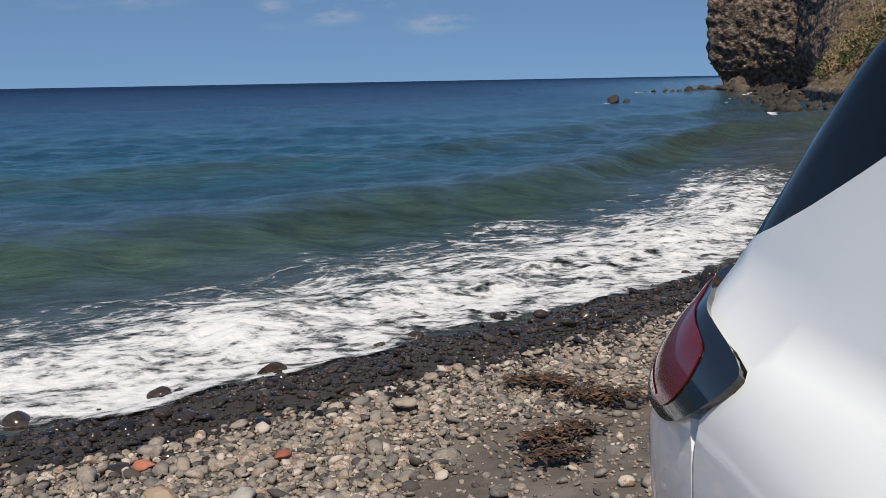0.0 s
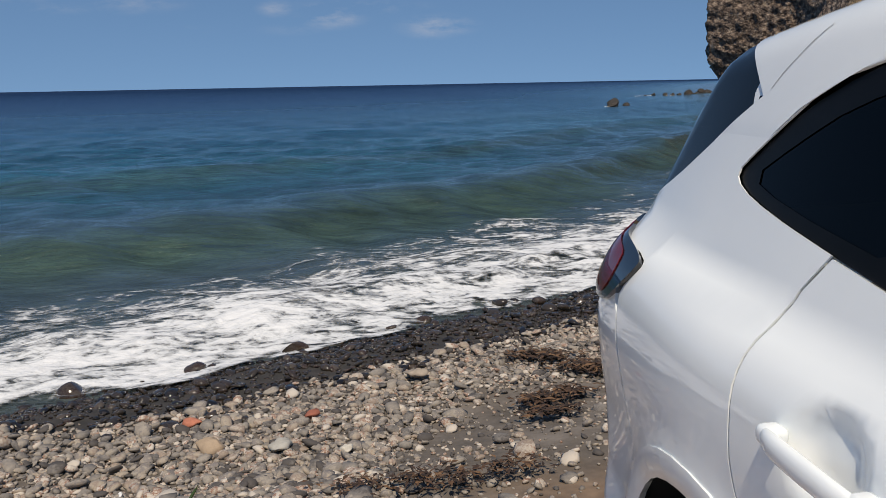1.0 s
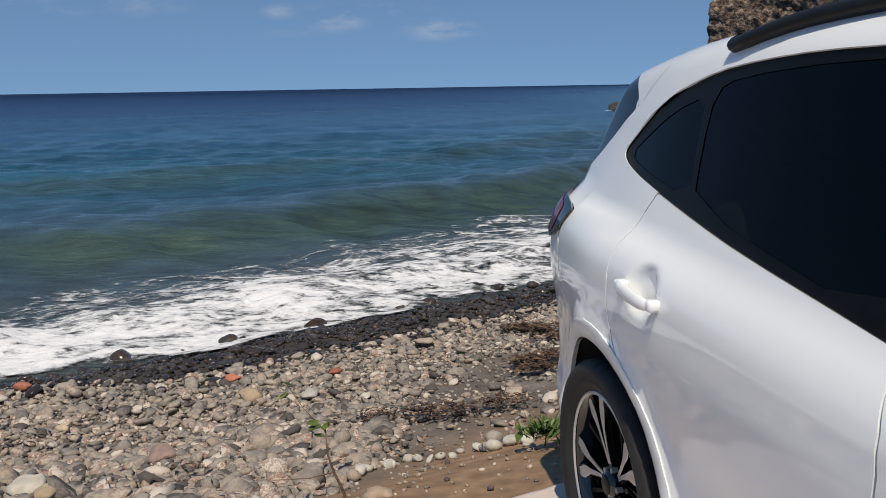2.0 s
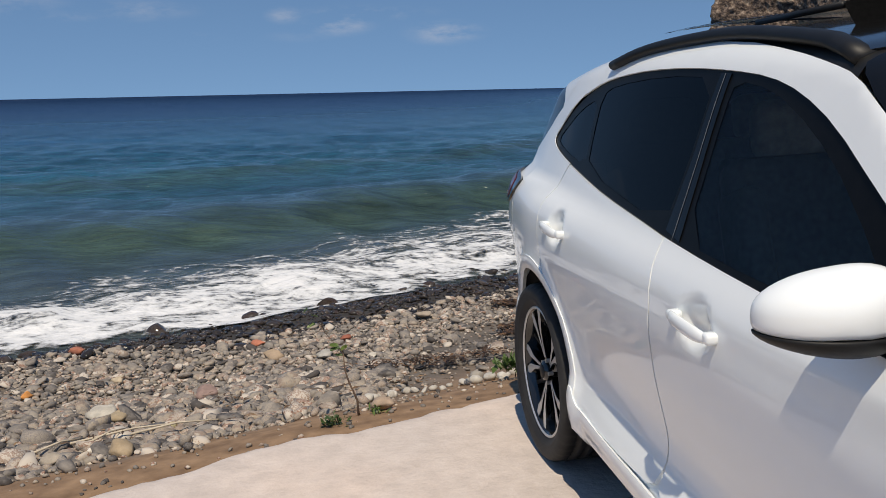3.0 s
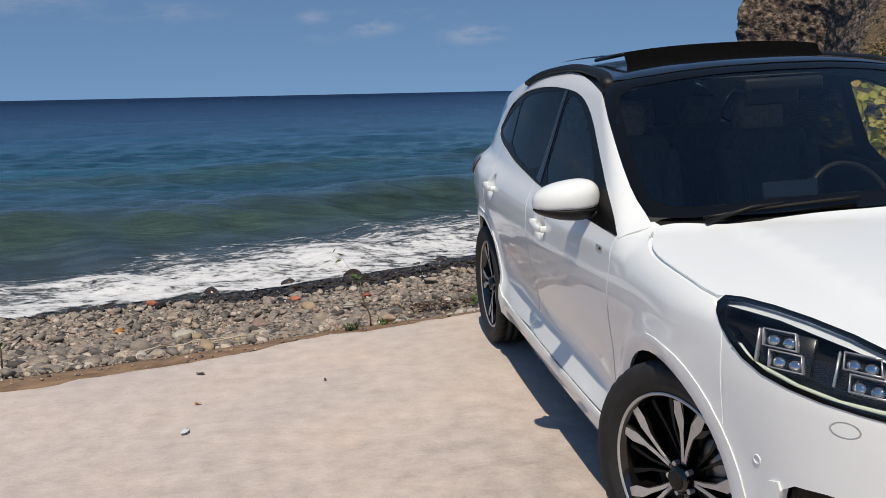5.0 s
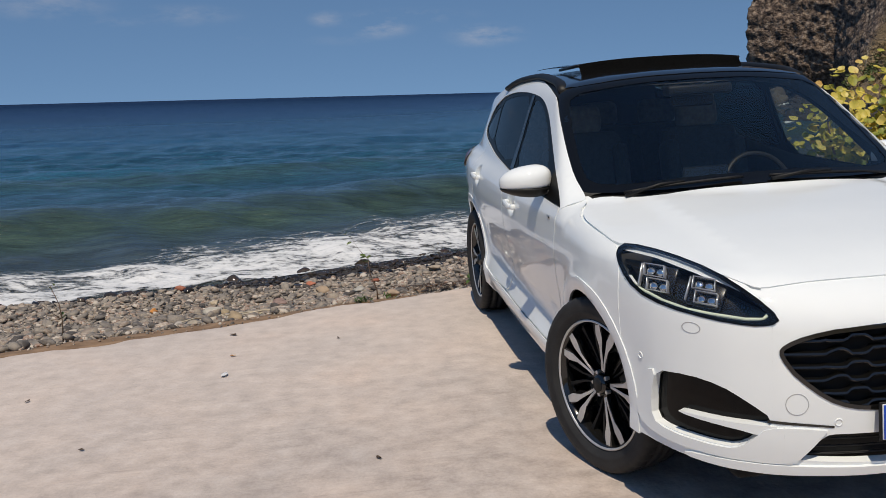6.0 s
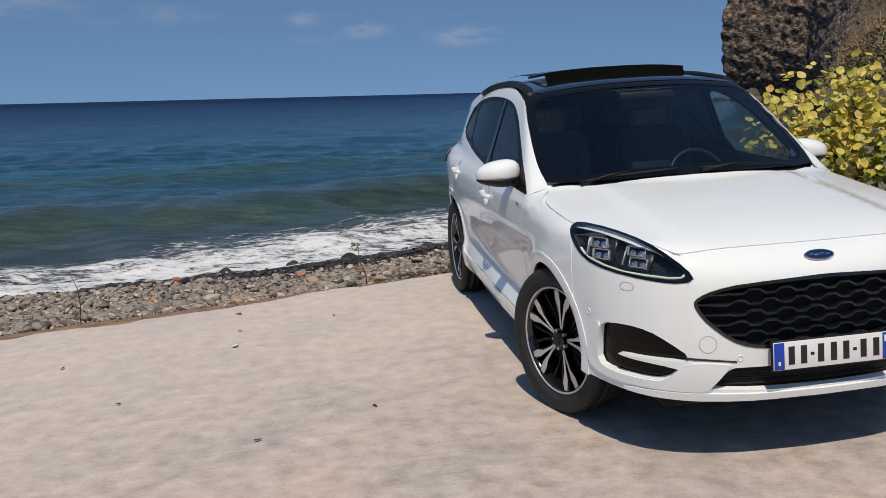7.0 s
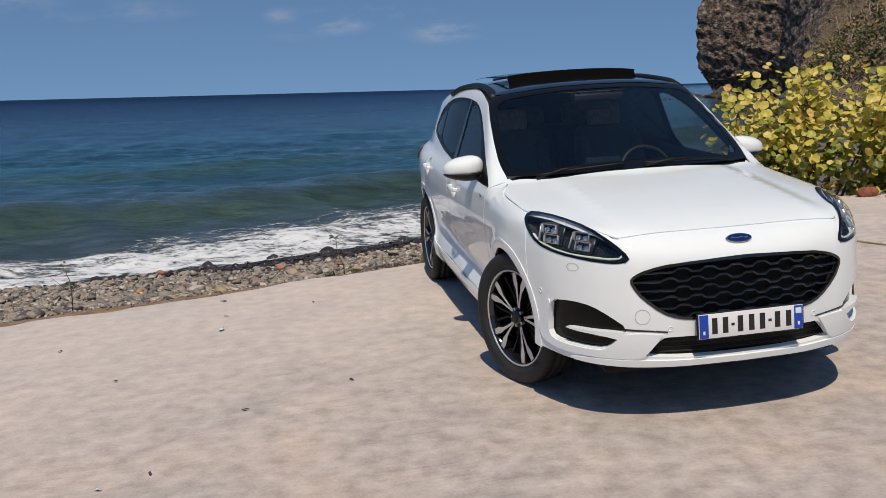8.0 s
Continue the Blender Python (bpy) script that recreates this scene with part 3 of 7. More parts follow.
# bonnet, windscreen, roof
HOOD = [(0.0, -2.112), (-0.288, -2.108), (-0.48, -2.098), (-0.555, -2.09), (-0.59, -2.065), (-0.655, -1.962), (-0.73, -1.742), (-0.81, -1.578), (-0.838, -1.545), (-0.846, -1.318), (-0.848, -1.19), (-0.835, -1.11), (-0.80, -1.04), (-0.765, -0.985), (-0.70, -1.0), (-0.60, -1.06), (-0.50, -1.115), (-0.40, -1.105), (0.0, -1.13)]


def centred(pts):
    """From the ramp's axis to the car's own middle."""
    return [((p[0] + 0.03) / 0.967 if p[0] < -0.05 else p[0], *p[1:]) for p in pts]


def both_ways(half):
    half = centred(half)
    return [*half, *[(-x, y) for x, y in half[::-1] if abs(x) > 1e-6]]



skin("bonnet", on_top(*both_ways(HOOD)), TOP, PAINT, car, gap=0.002, soft=1, step=0.05)
WSCREEN = [(0.0, -1.125), (-0.40, -1.085), (-0.60, -1.02), (-0.74, -0.955), (-0.80, -0.905), (-0.80, -0.80), (-0.78, -0.66), (-0.75, -0.50), (-0.715, -0.33), (-0.68, -0.29), (-0.45, -0.355), (0.0, -0.395)]
ws = skin("windscreen", on_top(*both_ways(WSCREEN)), TOP, GLASS_FRONT, car, soft=1, lift=-0.004, flange=False, label="dark clear windscreen")
ws.visible_shadow = False
skin("windscreen_border", on_top(*both_ways(WSCREEN)), TOP, FRIT, car, soft=1, lift=-0.002, flange=False, label="black glass border",
     holes=[on_top(*both_ways([(0.0, -1.06), (-0.38, -1.025), (-0.60, -0.975), (-0.735, -0.90), (-0.742, -0.79), (-0.70, -0.49), (-0.66, -0.36), (-0.45, -0.40), (0.0, -0.44)]))])
skin("cowl", on_top(*both_ways([(0.0, -1.20), (-0.45, -1.18), (-0.62, -1.09), (-0.76, -1.0), (-0.76, -0.93), (-0.60, -1.0), (0.0, -1.09)])), TOP, BLACK_TRIM, car, lift=-0.018, flange=False)
ROOF = [(0.0, -0.385), (-0.45, -0.345), (-0.66, -0.295), (-0.668, -0.20), (-0.645, -0.05), (-0.60, 0.25), (-0.587, 0.7), (-0.597, 1.1), (-0.60, 1.45), (-0.58, 1.52), (0.0, 1.56)]
skin("glass_roof", on_top(*both_ways(ROOF)), TOP, BLACK_GLOSS, car, soft=1, label="black panoramic glass roof", step=0.06)
SPOILER = [(0.0, 1.565), (-0.58, 1.525), (-0.61, 1.47), (-0.634, 1.50), (-0.64, 1.60), (-0.60, 1.72), (-0.3, 1.80), (0.0, 1.82)]
skin("roof_spoiler", on_top(*both_ways(SPOILER)), TOP, PAINT, car, lift=0.001, depth=0.012, soft=1)

# white inner edges under the bonnet's shut lines
skin("bonnet_flange", on_top(*centred([(-0.80, -1.02), (-0.80, -1.19), (-0.80, -1.318), (-0.79, -1.54), (-0.70, -1.73), (-0.62, -1.95), (-0.55, -2.05), (-0.47, -2.07), (-0.47, -2.13), (-0.56, -2.12), (-0.62, -2.06), (-0.69, -1.95), (-0.76, -1.74), (-0.84, -1.58), (-0.885, -1.545), (-0.895, -1.318), (-0.895, -1.15), (-0.86, -1.03)])), (0.35, 0.12, -1.0), PAINT, car, both=True, lift=-0.010, soft=0, step=0.02, flange=False)

skin("nose_flange", on_top(*both_ways([(0.0, -2.05), (-0.30, -2.05), (-0.56, -2.03), (-0.56, -2.11), (-0.30, -2.155), (0.0, -2.165)])), (0, 0.45, -1.0), PAINT, car, lift=-0.005, soft=0, step=0.03, flange=False)

# nose
def inset_points(pts, by):
    c = np.mean(np.array(pts), 0)
    return [tuple(c + (np.array(p) - c) * by) for p in pts]


GRILLE = [(0.0, 0.777), (-0.077, 0.776), (-0.361, 0.764), (-0.47, 0.742), (-0.53, 0.715), (-0.548, 0.69), (-0.53, 0.65), (-0.499, 0.608), (-0.418, 0.540), (-0.345, 0.511), (-0.25, 0.503), (0.0, 0.50)]
INTAKE = [(0.0, 0.428), (-0.38, 0.43), (-0.412, 0.424), (-0.45, 0.385), (-0.487, 0.345), (-0.47, 0.338), (-0.3, 0.328), (0.0, 0.325)]
NOSE = [(0.0, 0.884), (-0.288, 0.882), (-0.46, 0.879), (-0.56, 0.872), (-0.58, 0.845), (-0.555, 0.80), (-0.545, 0.772), (-0.562, 0.768), (-0.562, 0.60), (-0.562, 0.40), (-0.562, 0.288), (-0.3, 0.292), (0.0, 0.292)]
skin("front_bumper", on_front(*both_ways(NOSE)), FRONT, PAINT, car, soft=1, step=0.04, holes=[on_front(*both_ways(GRILLE)), on_front(*both_ways(INTAKE))], depth=0.03)
FOG = [on_front(q)[0] for q in centred([(-0.825, 0.572), (-0.829, 0.48), (-0.829, 0.395), (-0.80, 0.378), (-0.673, 0.368), (-0.632, 0.380), (-0.59, 0.428), (-0.555, 0.473), (-0.633, 0.533), (-0.691, 0.571), (-0.76, 0.586)])]
BLADE = [on_front(q)[0] for q in centred([(-0.785, 0.457), (-0.70, 0.457), (-0.58, 0.455), (-0.545, 0.455), (-0.545, 0.415), (-0.59, 0.42), (-0.66, 0.437), (-0.76, 0.447)])]
# raised fin round the outer and lower edges of the recess, and its flat end towards the intake
FIN = [on_front(q)[0] for q in centred([(-0.822, 0.575), (-0.838, 0.562), (-0.850, 0.46), (-0.851, 0.40), (-0.841, 0.358), (-0.79, 0.336), (-0.68, 0.330), (-0.56, 0.328), (-0.50, 0.328), (-0.50, 0.328), (-0.50, 0.449), (-0.50, 0.449), (-0.575, 0.449), (-0.605, 0.412), (-0.637, 0.376), (-0.673, 0.364), (-0.80, 0.374), (-0.826, 0.395), (-0.828, 0.48)])]
FIN_END = centred([(-0.53, 0.451), (-0.53, 0.451), (-0.47, 0.449), (-0.41, 0.443), (-0.41, 0.443), (-0.45, 0.385), (-0.487, 0.338), (-0.487, 0.338), (-0.53, 0.329), (-0.53, 0.329)])
CORNER = [*on_front(*centred([(-0.55, 0.772), (-0.60, 0.768)])), (-0.690, -2.05, 0.776), (-0.792, -1.91, 0.794), (-0.847, -1.769, 0.822), (-0.866, -1.68, 0.880), *on_side((-1.679, 0.74), (-1.694, 0.60), *arc(-1.355, 0.355, 0.385, 150, 186, 5), (-1.77, 0.318), (-1.85, 0.315)), *on_front(*centred([(-0.76, 0.300), (-0.65, 0.290), (-0.54, 0.286), (-0.54, 0.45), (-0.54, 0.6)]))]
skin("bumper_corner", CORNER, (1.0, 1.0, 0), PAINT, car, both=True, soft=1, step=0.03, holes=[FOG], depth=0.03, lift=-0.0005)
skin("bumper_blade", BLADE, (1.0, 1.0, 0), PAINT, car, both=True, soft=1, step=0.02, depth=0.035, lift=0.006)
skin("bumper_fin", FIN, (1.0, 1.0, 0), PAINT, car, both=True, soft=1, step=0.012, lift=0.0075, depth=0.03)
skin("fin_end", on_front(*FIN_END), FRONT, PAINT, car, both=True, soft=1, step=0.015, lift=0.008, depth=0.03)
skin("fog_recess", inset_points(FOG, 1.12), (1.0, 1.0, 0), FRAME, car, both=True, lift=-0.03, flange=False, label="black fog lamp recess")
skin("bumper_slit", on_front(*centred([(-0.575, 0.474), (-0.45, 0.463), (-0.39, 0.457), (-0.39, 0.450), (-0.45, 0.455), (-0.575, 0.464)])), FRONT, BLACK_GLOSS, car, both=True, lift=0.002, soft=0, step=0.02, flange=False)
LIP = [(0.0, 0.318), (-0.3, 0.318), (-0.48, 0.322), (-0.60, 0.325), (-0.70, 0.325), (-0.76, 0.322), (-0.76, 0.305), (-0.70, 0.298), (-0.60, 0.292), (-0.4, 0.288), (0.0, 0.290)]
skin("chin_lip", on_front(*both_ways(LIP)), FRONT, PAINT, car, lift=0.010, depth=0.03, soft=1)
skin("grille_back", on_front(*both_ways(GRILLE)), FRONT, DARK, car, lift=-0.04, flange=False, soft=1)
skin("intake_back", on_front(*both_ways(INTAKE)), FRONT, BLACK_TRIM, car, lift=-0.045, flange=False, soft=1)

# grille bars in a honeycomb of stretched cells
GR = np.array(both_ways(GRILLE))
GR_IN = shrink(chaikin(GR, 1), 0.004)


grille = part("grille", bmesh.new(), BLACK_GLOSS, car, "gloss black honeycomb grille")
for row in range(7):
    z0 = 0.525 + row * 0.041
    run = []
    for i in range(0, 261):
        x = -0.56 + i * 0.0043
        ph = ((x / 0.128) + (0.5 if row % 2 else 0.0)) % 1.0
        h = 1.0 if ph < 0.36 else (1 - (ph - 0.36) / 0.14 if ph < 0.5 else (0.0 if ph < 0.86 else (ph - 0.86) / 0.14))
        if abs(x) > 0.36:
            h = h * max(0.0, 1 - (abs(x) - 0.36) / 0.05)
        z = z0 + 0.016 * (h - 0.5)
        ok = in_poly(np.array([[x, z]]), GR_IN)[0]
        if ok:
            run.append((x, z))
        if (not ok or i == 260) and len(run) > 6:
            keep = run[::3] + [run[-1]]
            p = on_front(*keep)
            n = grad(p)
            verts, faces = [], []
            for q, m in zip(p, n):
                for off, dz in ((-0.030, -0.0055), (-0.006, -0.0055), (-0.003, -0.001), (-0.006, 0.0045), (-0.030, 0.0065)):
                    verts.append((q[0] + m[0] * off, q[1] + m[1] * off, q[2] + dz))
            for k in range(len(p) - 1):
                for j in range(5):
                    a, b = k * 5 + j, k * 5 + (j + 1) % 5
                    faces.append((a, a + 5, b + 5, b))
            mesh_part("bar", verts, faces, BLACK_GLOSS, grille, smooth=False)
            run = []
        elif not ok:
            run = []
skin("grille_rim", on_front(*both_ways(GRILLE)), FRONT, BLACK_GLOSS, grille, lift=0.003, soft=1, step=0.025, depth=0.02, label="gloss black grille rim",
     holes=[on_front(*[tuple(p) for p in shrink(np.array(both_ways(GRILLE)), 0.013)])])
# intake slats
for k in range(3):
    z = 0.352 + k * 0.026
    w = 0.47 - 0.028 * k
    p = on_front(*[(-w + 2 * w * i / 20, z) for i in range(21)])
    tube("intake_slat", [tuple(q + (0, 0.03, 0)) for q in p], 0.004, BLACK_TRIM, car, sides=5)

# oval badge
bp = on_front((0.0, 0.842))[0]
bn = Vector(grad(bp[None])[0])
bq = Matrix.Translation(Vector(bp) + bn * 0.003) @ bn.to_track_quat("Z", "X").to_matrix().to_4x4()
bx = (bq.to_3x3().inverted() @ Vector((1, 0, 0)))
spin = Matrix.Rotation(math.atan2(bx.y, bx.x), 4, "Z")
for nm, sx, sz, h, mt in (("badge_rim", 0.066, 0.027, 0.004, CHROME), ("badge", 0.061, 0.0225, 0.007, BADGE_BLUE)):
    bm = bmesh.new()
    bmesh.ops.create_cone(bm, cap_ends=True, segments=40, radius1=1, radius2=0.95, depth=1, matrix=bq @ spin @ Matrix.Diagonal((sx, sz, h, 1)))
    part(nm, bm, mt, car, "plain dark blue oval badge" if nm == "badge" else "", smooth=False)
for k in range(4):
    box_part("badge_mark", (0.018, 0.006, 0.002), (0, 0, 0), CHROME, car, r=0.0015).matrix_basis = bq @ spin @ Matrix.Translation((-0.033 + 0.022 * k, 0.002 * (-1) ** k, 0.0045))

# number plate with plain bars in place of its characters
plate = part("number_plate", bmesh.new(), PLATE_WHITE, car, "white number plate with blue ends and plain dark bars")
PM = pose(0.012, -2.276, 0.476, 90 - 4, 0, 0)
plate.matrix_basis = PM
box_part("plate_board", (0.52, 0.11, 0.006), (0, 0, 0), PLATE_WHITE, plate, r=0.002)
box_part("plate_holder", (0.535, 0.122, 0.008), (0, 0, -0.006), BLACK_TRIM, plate, r=0.003)
for sx in (-1, 1):
    box_part("blue_band", (0.044, 0.106, 0.002), (sx * 0.236, 0, 0.0035), BLUE, plate, r=0.0008)
    box_part("band_mark", (0.010, 0.016, 0.001), (sx * 0.236, -0.028, 0.005), PLATE_WHITE, plate, r=0.0004)
box_part("band_mark", (0.03, 0.026, 0.001), (0.236, 0.03, 0.005), PLATE_WHITE, plate, r=0.0004)
for k, x in enumerate((-0.183, -0.130, -0.056, 0.0, 0.054, 0.130, 0.186)):
    box_part("plate_bar", (0.027, 0.072, 0.001), (x, 0, 0.0038), INK, plate, r=0.0004)
for x in (-0.093, 0.092):
    box_part("plate_dash", (0.016, 0.012, 0.001), (x, 0, 0.0038), INK, plate, r=0.0004)


def ring_on(name, p, r, tube_r, mat, parent, sx=1.0):
    """A thin shut line or rim drawn as a torus on the skin."""
    n = Vector(grad(np.array(p)[None])[0])
    m = Matrix.Translation(p) @ n.to_track_quat("Z", "Y").to_matrix().to_4x4()
    verts, faces, seg = [], [], 32
    for k in range(seg):
        w = 2 * math.pi * k / seg
        for j in range(5):
            v = 2 * math.pi * j / 5
            c, s_ = math.cos(w), math.sin(w)
            verts.append(m @ Vector(((r + tube_r * math.cos(v)) * c * sx, (r + tube_r * math.cos(v)) * s_, tube_r * math.sin(v))))
    for k in range(seg):
        for j in range(5):
            faces.append((k * 5 + j, ((k + 1) % seg) * 5 + j, ((k + 1) % seg) * 5 + (j + 1) % 5, k * 5 + (j + 1) % 5))
    return mesh_part(name, verts, faces, mat, parent)


towp = on_front((-0.483, 0.527))[0]
ring_on("tow_cover", towp, 0.034, 0.0012, SHUT, car)
for x in (-0.36, 0.36, -0.845, 0.845):
    sp = on_front((x, 0.468 if abs(x) < 0.5 else 0.60))[0]
    ring_on("parking_sensor", sp, 0.011, 0.0025, PAINT, car)
for s in (-1, 1):
    wp = on_front((-0.745 * (1 if s < 0 else -1), 0.742))[0]
    ring_on("washer_cover", wp, 0.017, 0.0010, SHUT, car, sx=1.9)

# ---- headlamps ----
LAMP = [(-0.852, -1.60, 0.938), (-0.815, -1.575, 0.950), (-0.734, -1.734, 0.938), (-0.658, -1.958, 0.908), (-0.585, -2.085, 0.848), (-0.535, -2.155, 0.788), (-0.56, -2.145, 0.774), (-0.61, -2.12, 0.771), (-0.695, -2.051, 0.780), (-0.795, -1.91, 0.798), (-0.848, -1.769, 0.827), (-0.868, -1.67, 0.890)]
LAMP = centred(LAMP)
LAMP_WAY = (1.0, 1.0, -0.45)
HOUSING = material("lamp_housing", grey(0.010, 0.016), rough=0.25)
LED_CLEAR = material("led_reflector", grey(0.55, 0.68), rough=0.22, metal=0.7)
DRL = material("light_guide", [(0.3, (0.62, 0.68, 0.52)), (0.7, (0.75, 0.8, 0.62))], rough=0.2, coat=1.0)


def inset(pts, by):
    c = np.mean(np.array(pts), 0)
    return [tuple(c + (np.array(p) - c) * by) for p in pts]


def lamp_point(x, y, z, off):
    d = np.array(Vector(LAMP_WAY).normalized())
    o = np.array((x, y, z)) - 1.0 * d
    p = o + cast(o[None], d[None], 0.3, 2.2)[0] * d
    return Vector(p + grad(p[None])[0] * off), Vector(grad(p[None])[0])


skin("lamp_bed", LAMP, LAMP_WAY, PAINT, car, both=True, gap=-0.022, lift=-0.004, soft=1, step=0.02, holes=[LAMP], flange=False)
for side in ("right", "left"):
    lamp = part("headlamp", bmesh.new(), HOUSING, car, "clear headlamp with black housing and twin LED blocks")
    pieces = [skin("lamp_housing", LAMP, LAMP_WAY, HOUSING, lamp, lift=-0.055, soft=1, step=0.03, depth=0.0, flange=False),
              skin("lamp_rim", LAMP, LAMP_WAY, FRAME, lamp, gap=-0.007, lift=0.0022, soft=1, step=0.018, flange=False, holes=[inset(LAMP, 0.93)]),
              skin("lamp_lens", LAMP, LAMP_WAY, LENS_CLEAR, lamp, lift=0.003, soft=1, step=0.03, flange=False)]
    pieces[2].visible_shadow = False
    for cx, cy, cz in ((-0.800, -1.815, 0.876), (-0.694, -1.985, 0.862)):
        p, n = lamp_point(cx, cy, cz, -0.026)
        along = (lamp_point(-0.70, -2.0, 0.86, 0)[0] - lamp_point(-0.80, -1.83, 0.86, 0)[0]).normalized()
        up = n.cross(along).normalized()
        up = up if up.z > 0 else -up
        m = Matrix.Translation(p) @ Matrix((along, n, up)).transposed().to_4x4()
        # two stacked cells, the lower one set inwards, each with a silver frame, two lenses and a bright bowl
        bm = bmesh.new()
        rbox(bm, (0.125, 0.012, 0.095), (0.004, -0.018, 0.0), 0.004, 1)
        ob = part("led_carrier", bm, HOUSING, lamp)
        ob.data.transform(m)
        pieces.append(ob)
        for dx, dz in ((-0.012, 0.025), (0.014, -0.023)):
            w, h = 0.088, 0.040
            bm = bmesh.new()
            for ax, az, bx_, bz in ((-w / 2, h / 2, w / 2 - 0.008, h / 2), (w / 2 - 0.008, h / 2, w / 2 + 0.004, -h / 2), (w / 2 + 0.004, -h / 2, -w / 2 + 0.008, -h / 2), (-w / 2 + 0.008, -h / 2, -w / 2, h / 2)):
                l = math.hypot(bx_ - ax, bz - az)
                rbox(bm, (l + 0.003, 0.016, 0.0032), (dx + (ax + bx_) / 2, 0.002, dz + (az + bz) / 2), 0.001, 1, Matrix.Rotation(-math.atan2(bz - az, bx_ - ax), 4, "Y"))
            ob = part("led_frame", bm, LED_CLEAR, lamp, "silver LED cell frame")
            ob.data.transform(m)
            pieces.append(ob)
            for k in (-1, 1):
                bm = bmesh.new()
                bmesh.ops.create_uvsphere(bm, u_segments=14, v_segments=8, radius=1, matrix=Matrix.Translation((dx + k * 0.020, -0.008, dz - 0.003)) @ Matrix.Diagonal((0.017, 0.010, 0.014, 1)))
                ob = part("led_lens", bm, CHROME, lamp)
                ob.data.transform(m)
                pieces.append(ob)
        bm = bmesh.new()
        rbox(bm, (0.006, 0.016, 0.085), (-0.062, 0.0, 0.002), 0.002, 1, Matrix.Rotation(radians(-6), 4, "Y"))
        ob = part("led_frame", bm, LED_CLEAR, lamp)
        ob.data.transform(m)
        pieces.append(ob)
    run = [lamp_point(*q, -0.006)[0] + Vector((0, 0, 0.008)) for q in ((-0.862, -1.70, 0.845), (-0.845, -1.78, 0.826), (-0.80, -1.895, 0.803), (-0.75, -1.98, 0.790), (-0.695, -2.045, 0.785), (-0.61, -2.11, 0.777), (-0.565, -2.135, 0.779), (-0.55, -2.14, 0.795))]
    pieces.append(tube("light_guide", run, 0.006, DRL, lamp, "pale running light strip", sides=6))
    if side == "left":
        for ob in pieces:
            ob.data.transform(Matrix.Diagonal((-1, 1, 1, 1)))
            ob.data.flip_normals()

# ---- tail lamps, tailgate and rear bumper ----
TAIL = [(-0.834, 1.714, 1.088), (-0.85, 1.706, 1.070), (-0.866, 1.75, 1.032), (-0.860, 1.83, 0.984), (-0.84, 1.90, 0.978), (-0.78, 2.02, 0.985), (-0.66, 2.12, 1.0), (-0.60, 2.14, 1.04), (-0.62, 2.11, 1.11), (-0.70, 2.05, 1.125), (-0.76, 1.97, 1.118), (-0.80, 1.86, 1.105)]
RW = (1.0, -1.0, 0)
LENS = [(-0.815, 1.80, 1.088), (-0.835, 1.785, 1.066), (-0.853, 1.80, 1.035), (-0.857, 1.85, 0.998), (-0.843, 1.895, 0.990), (-0.78, 2.012, 0.994), (-0.66, 2.11, 1.01), (-0.61, 2.13, 1.04), (-0.63, 2.10, 1.10), (-0.70, 2.04, 1.115), (-0.76, 1.965, 1.108)]
PINK_LENS = material("pink_lens", [(0.3, (0.40, 0.16, 0.15)), (0.7, (0.5, 0.24, 0.22))], rough=0.1, coat=1.0)
for side in ("right", "left"):
    lamp = part("tail_lamp", bmesh.new(), BLACK_GLOSS, car, "dark red tail lamp with black border")
    pieces = [skin("lamp_border", TAIL, RW, BLACK_GLOSS, lamp, lift=0.010, soft=2, step=0.014, depth=0.035),
              skin("red_lens", LENS, RW, RED_LENS, lamp, lift=0.0125, soft=2, step=0.014, depth=0.002, label="smoky red lens"),
              skin("clear_strip", [(-0.857, 1.88, 1.005), (-0.848, 1.90, 0.998), (-0.80, 1.985, 1.012), (-0.765, 2.03, 1.03), (-0.768, 2.02, 1.045), (-0.81, 1.96, 1.028), (-0.84, 1.905, 1.012)], RW, PINK_LENS, lamp, lift=0.014, soft=2, step=0.014, flange=False)]
    if side == "left":
        for ob in pieces:
            ob.data.transform(Matrix.Diagonal((-1, 1, 1, 1)))
            ob.data.flip_normals()


def on_rear(*xz):
    p = np.array(xz, float)
    o = np.stack([p[:, 0], np.full(len(p), 2.9), p[:, 1]], 1)
    return o + cast(o, np.array([[0, -1.0, 0]]), 0, 2.2)[:, None] * np.array([0, -1.0, 0])


R_CORNER = [*on_side((1.744, 0.72), (1.746, 0.85), (1.768, 1.02), (1.83, 0.996)), (-0.84, 1.90, 0.99), (-0.78, 2.02, 0.98), *on_rear((-0.66, 0.99), (-0.56, 0.99), (-0.56, 0.6), (-0.56, 0.36), (-0.66, 0.36)), *on_side((1.90, 0.36), (1.76, 0.38), *arc(1.355, 0.355, 0.425, 4, 24, 4), (1.739, 0.60))]
skin("rear_bumper_corner", R_CORNER, RW, PAINT, car, both=True, soft=1, step=0.045)
skin("rear_bumper", on_rear(*both_ways([(0, 0.78), (-0.56, 0.78), (-0.56, 0.36), (0, 0.36)])), REAR, PAINT, car, soft=0, step=0.06)
skin("tailgate", on_rear(*both_ways([(0, 1.10), (-0.55, 1.12), (-0.60, 1.10), (-0.59, 1.0), (-0.562, 0.99), (-0.562, 0.79), (0, 0.785)])), REAR, PAINT, car, soft=0, step=0.06)
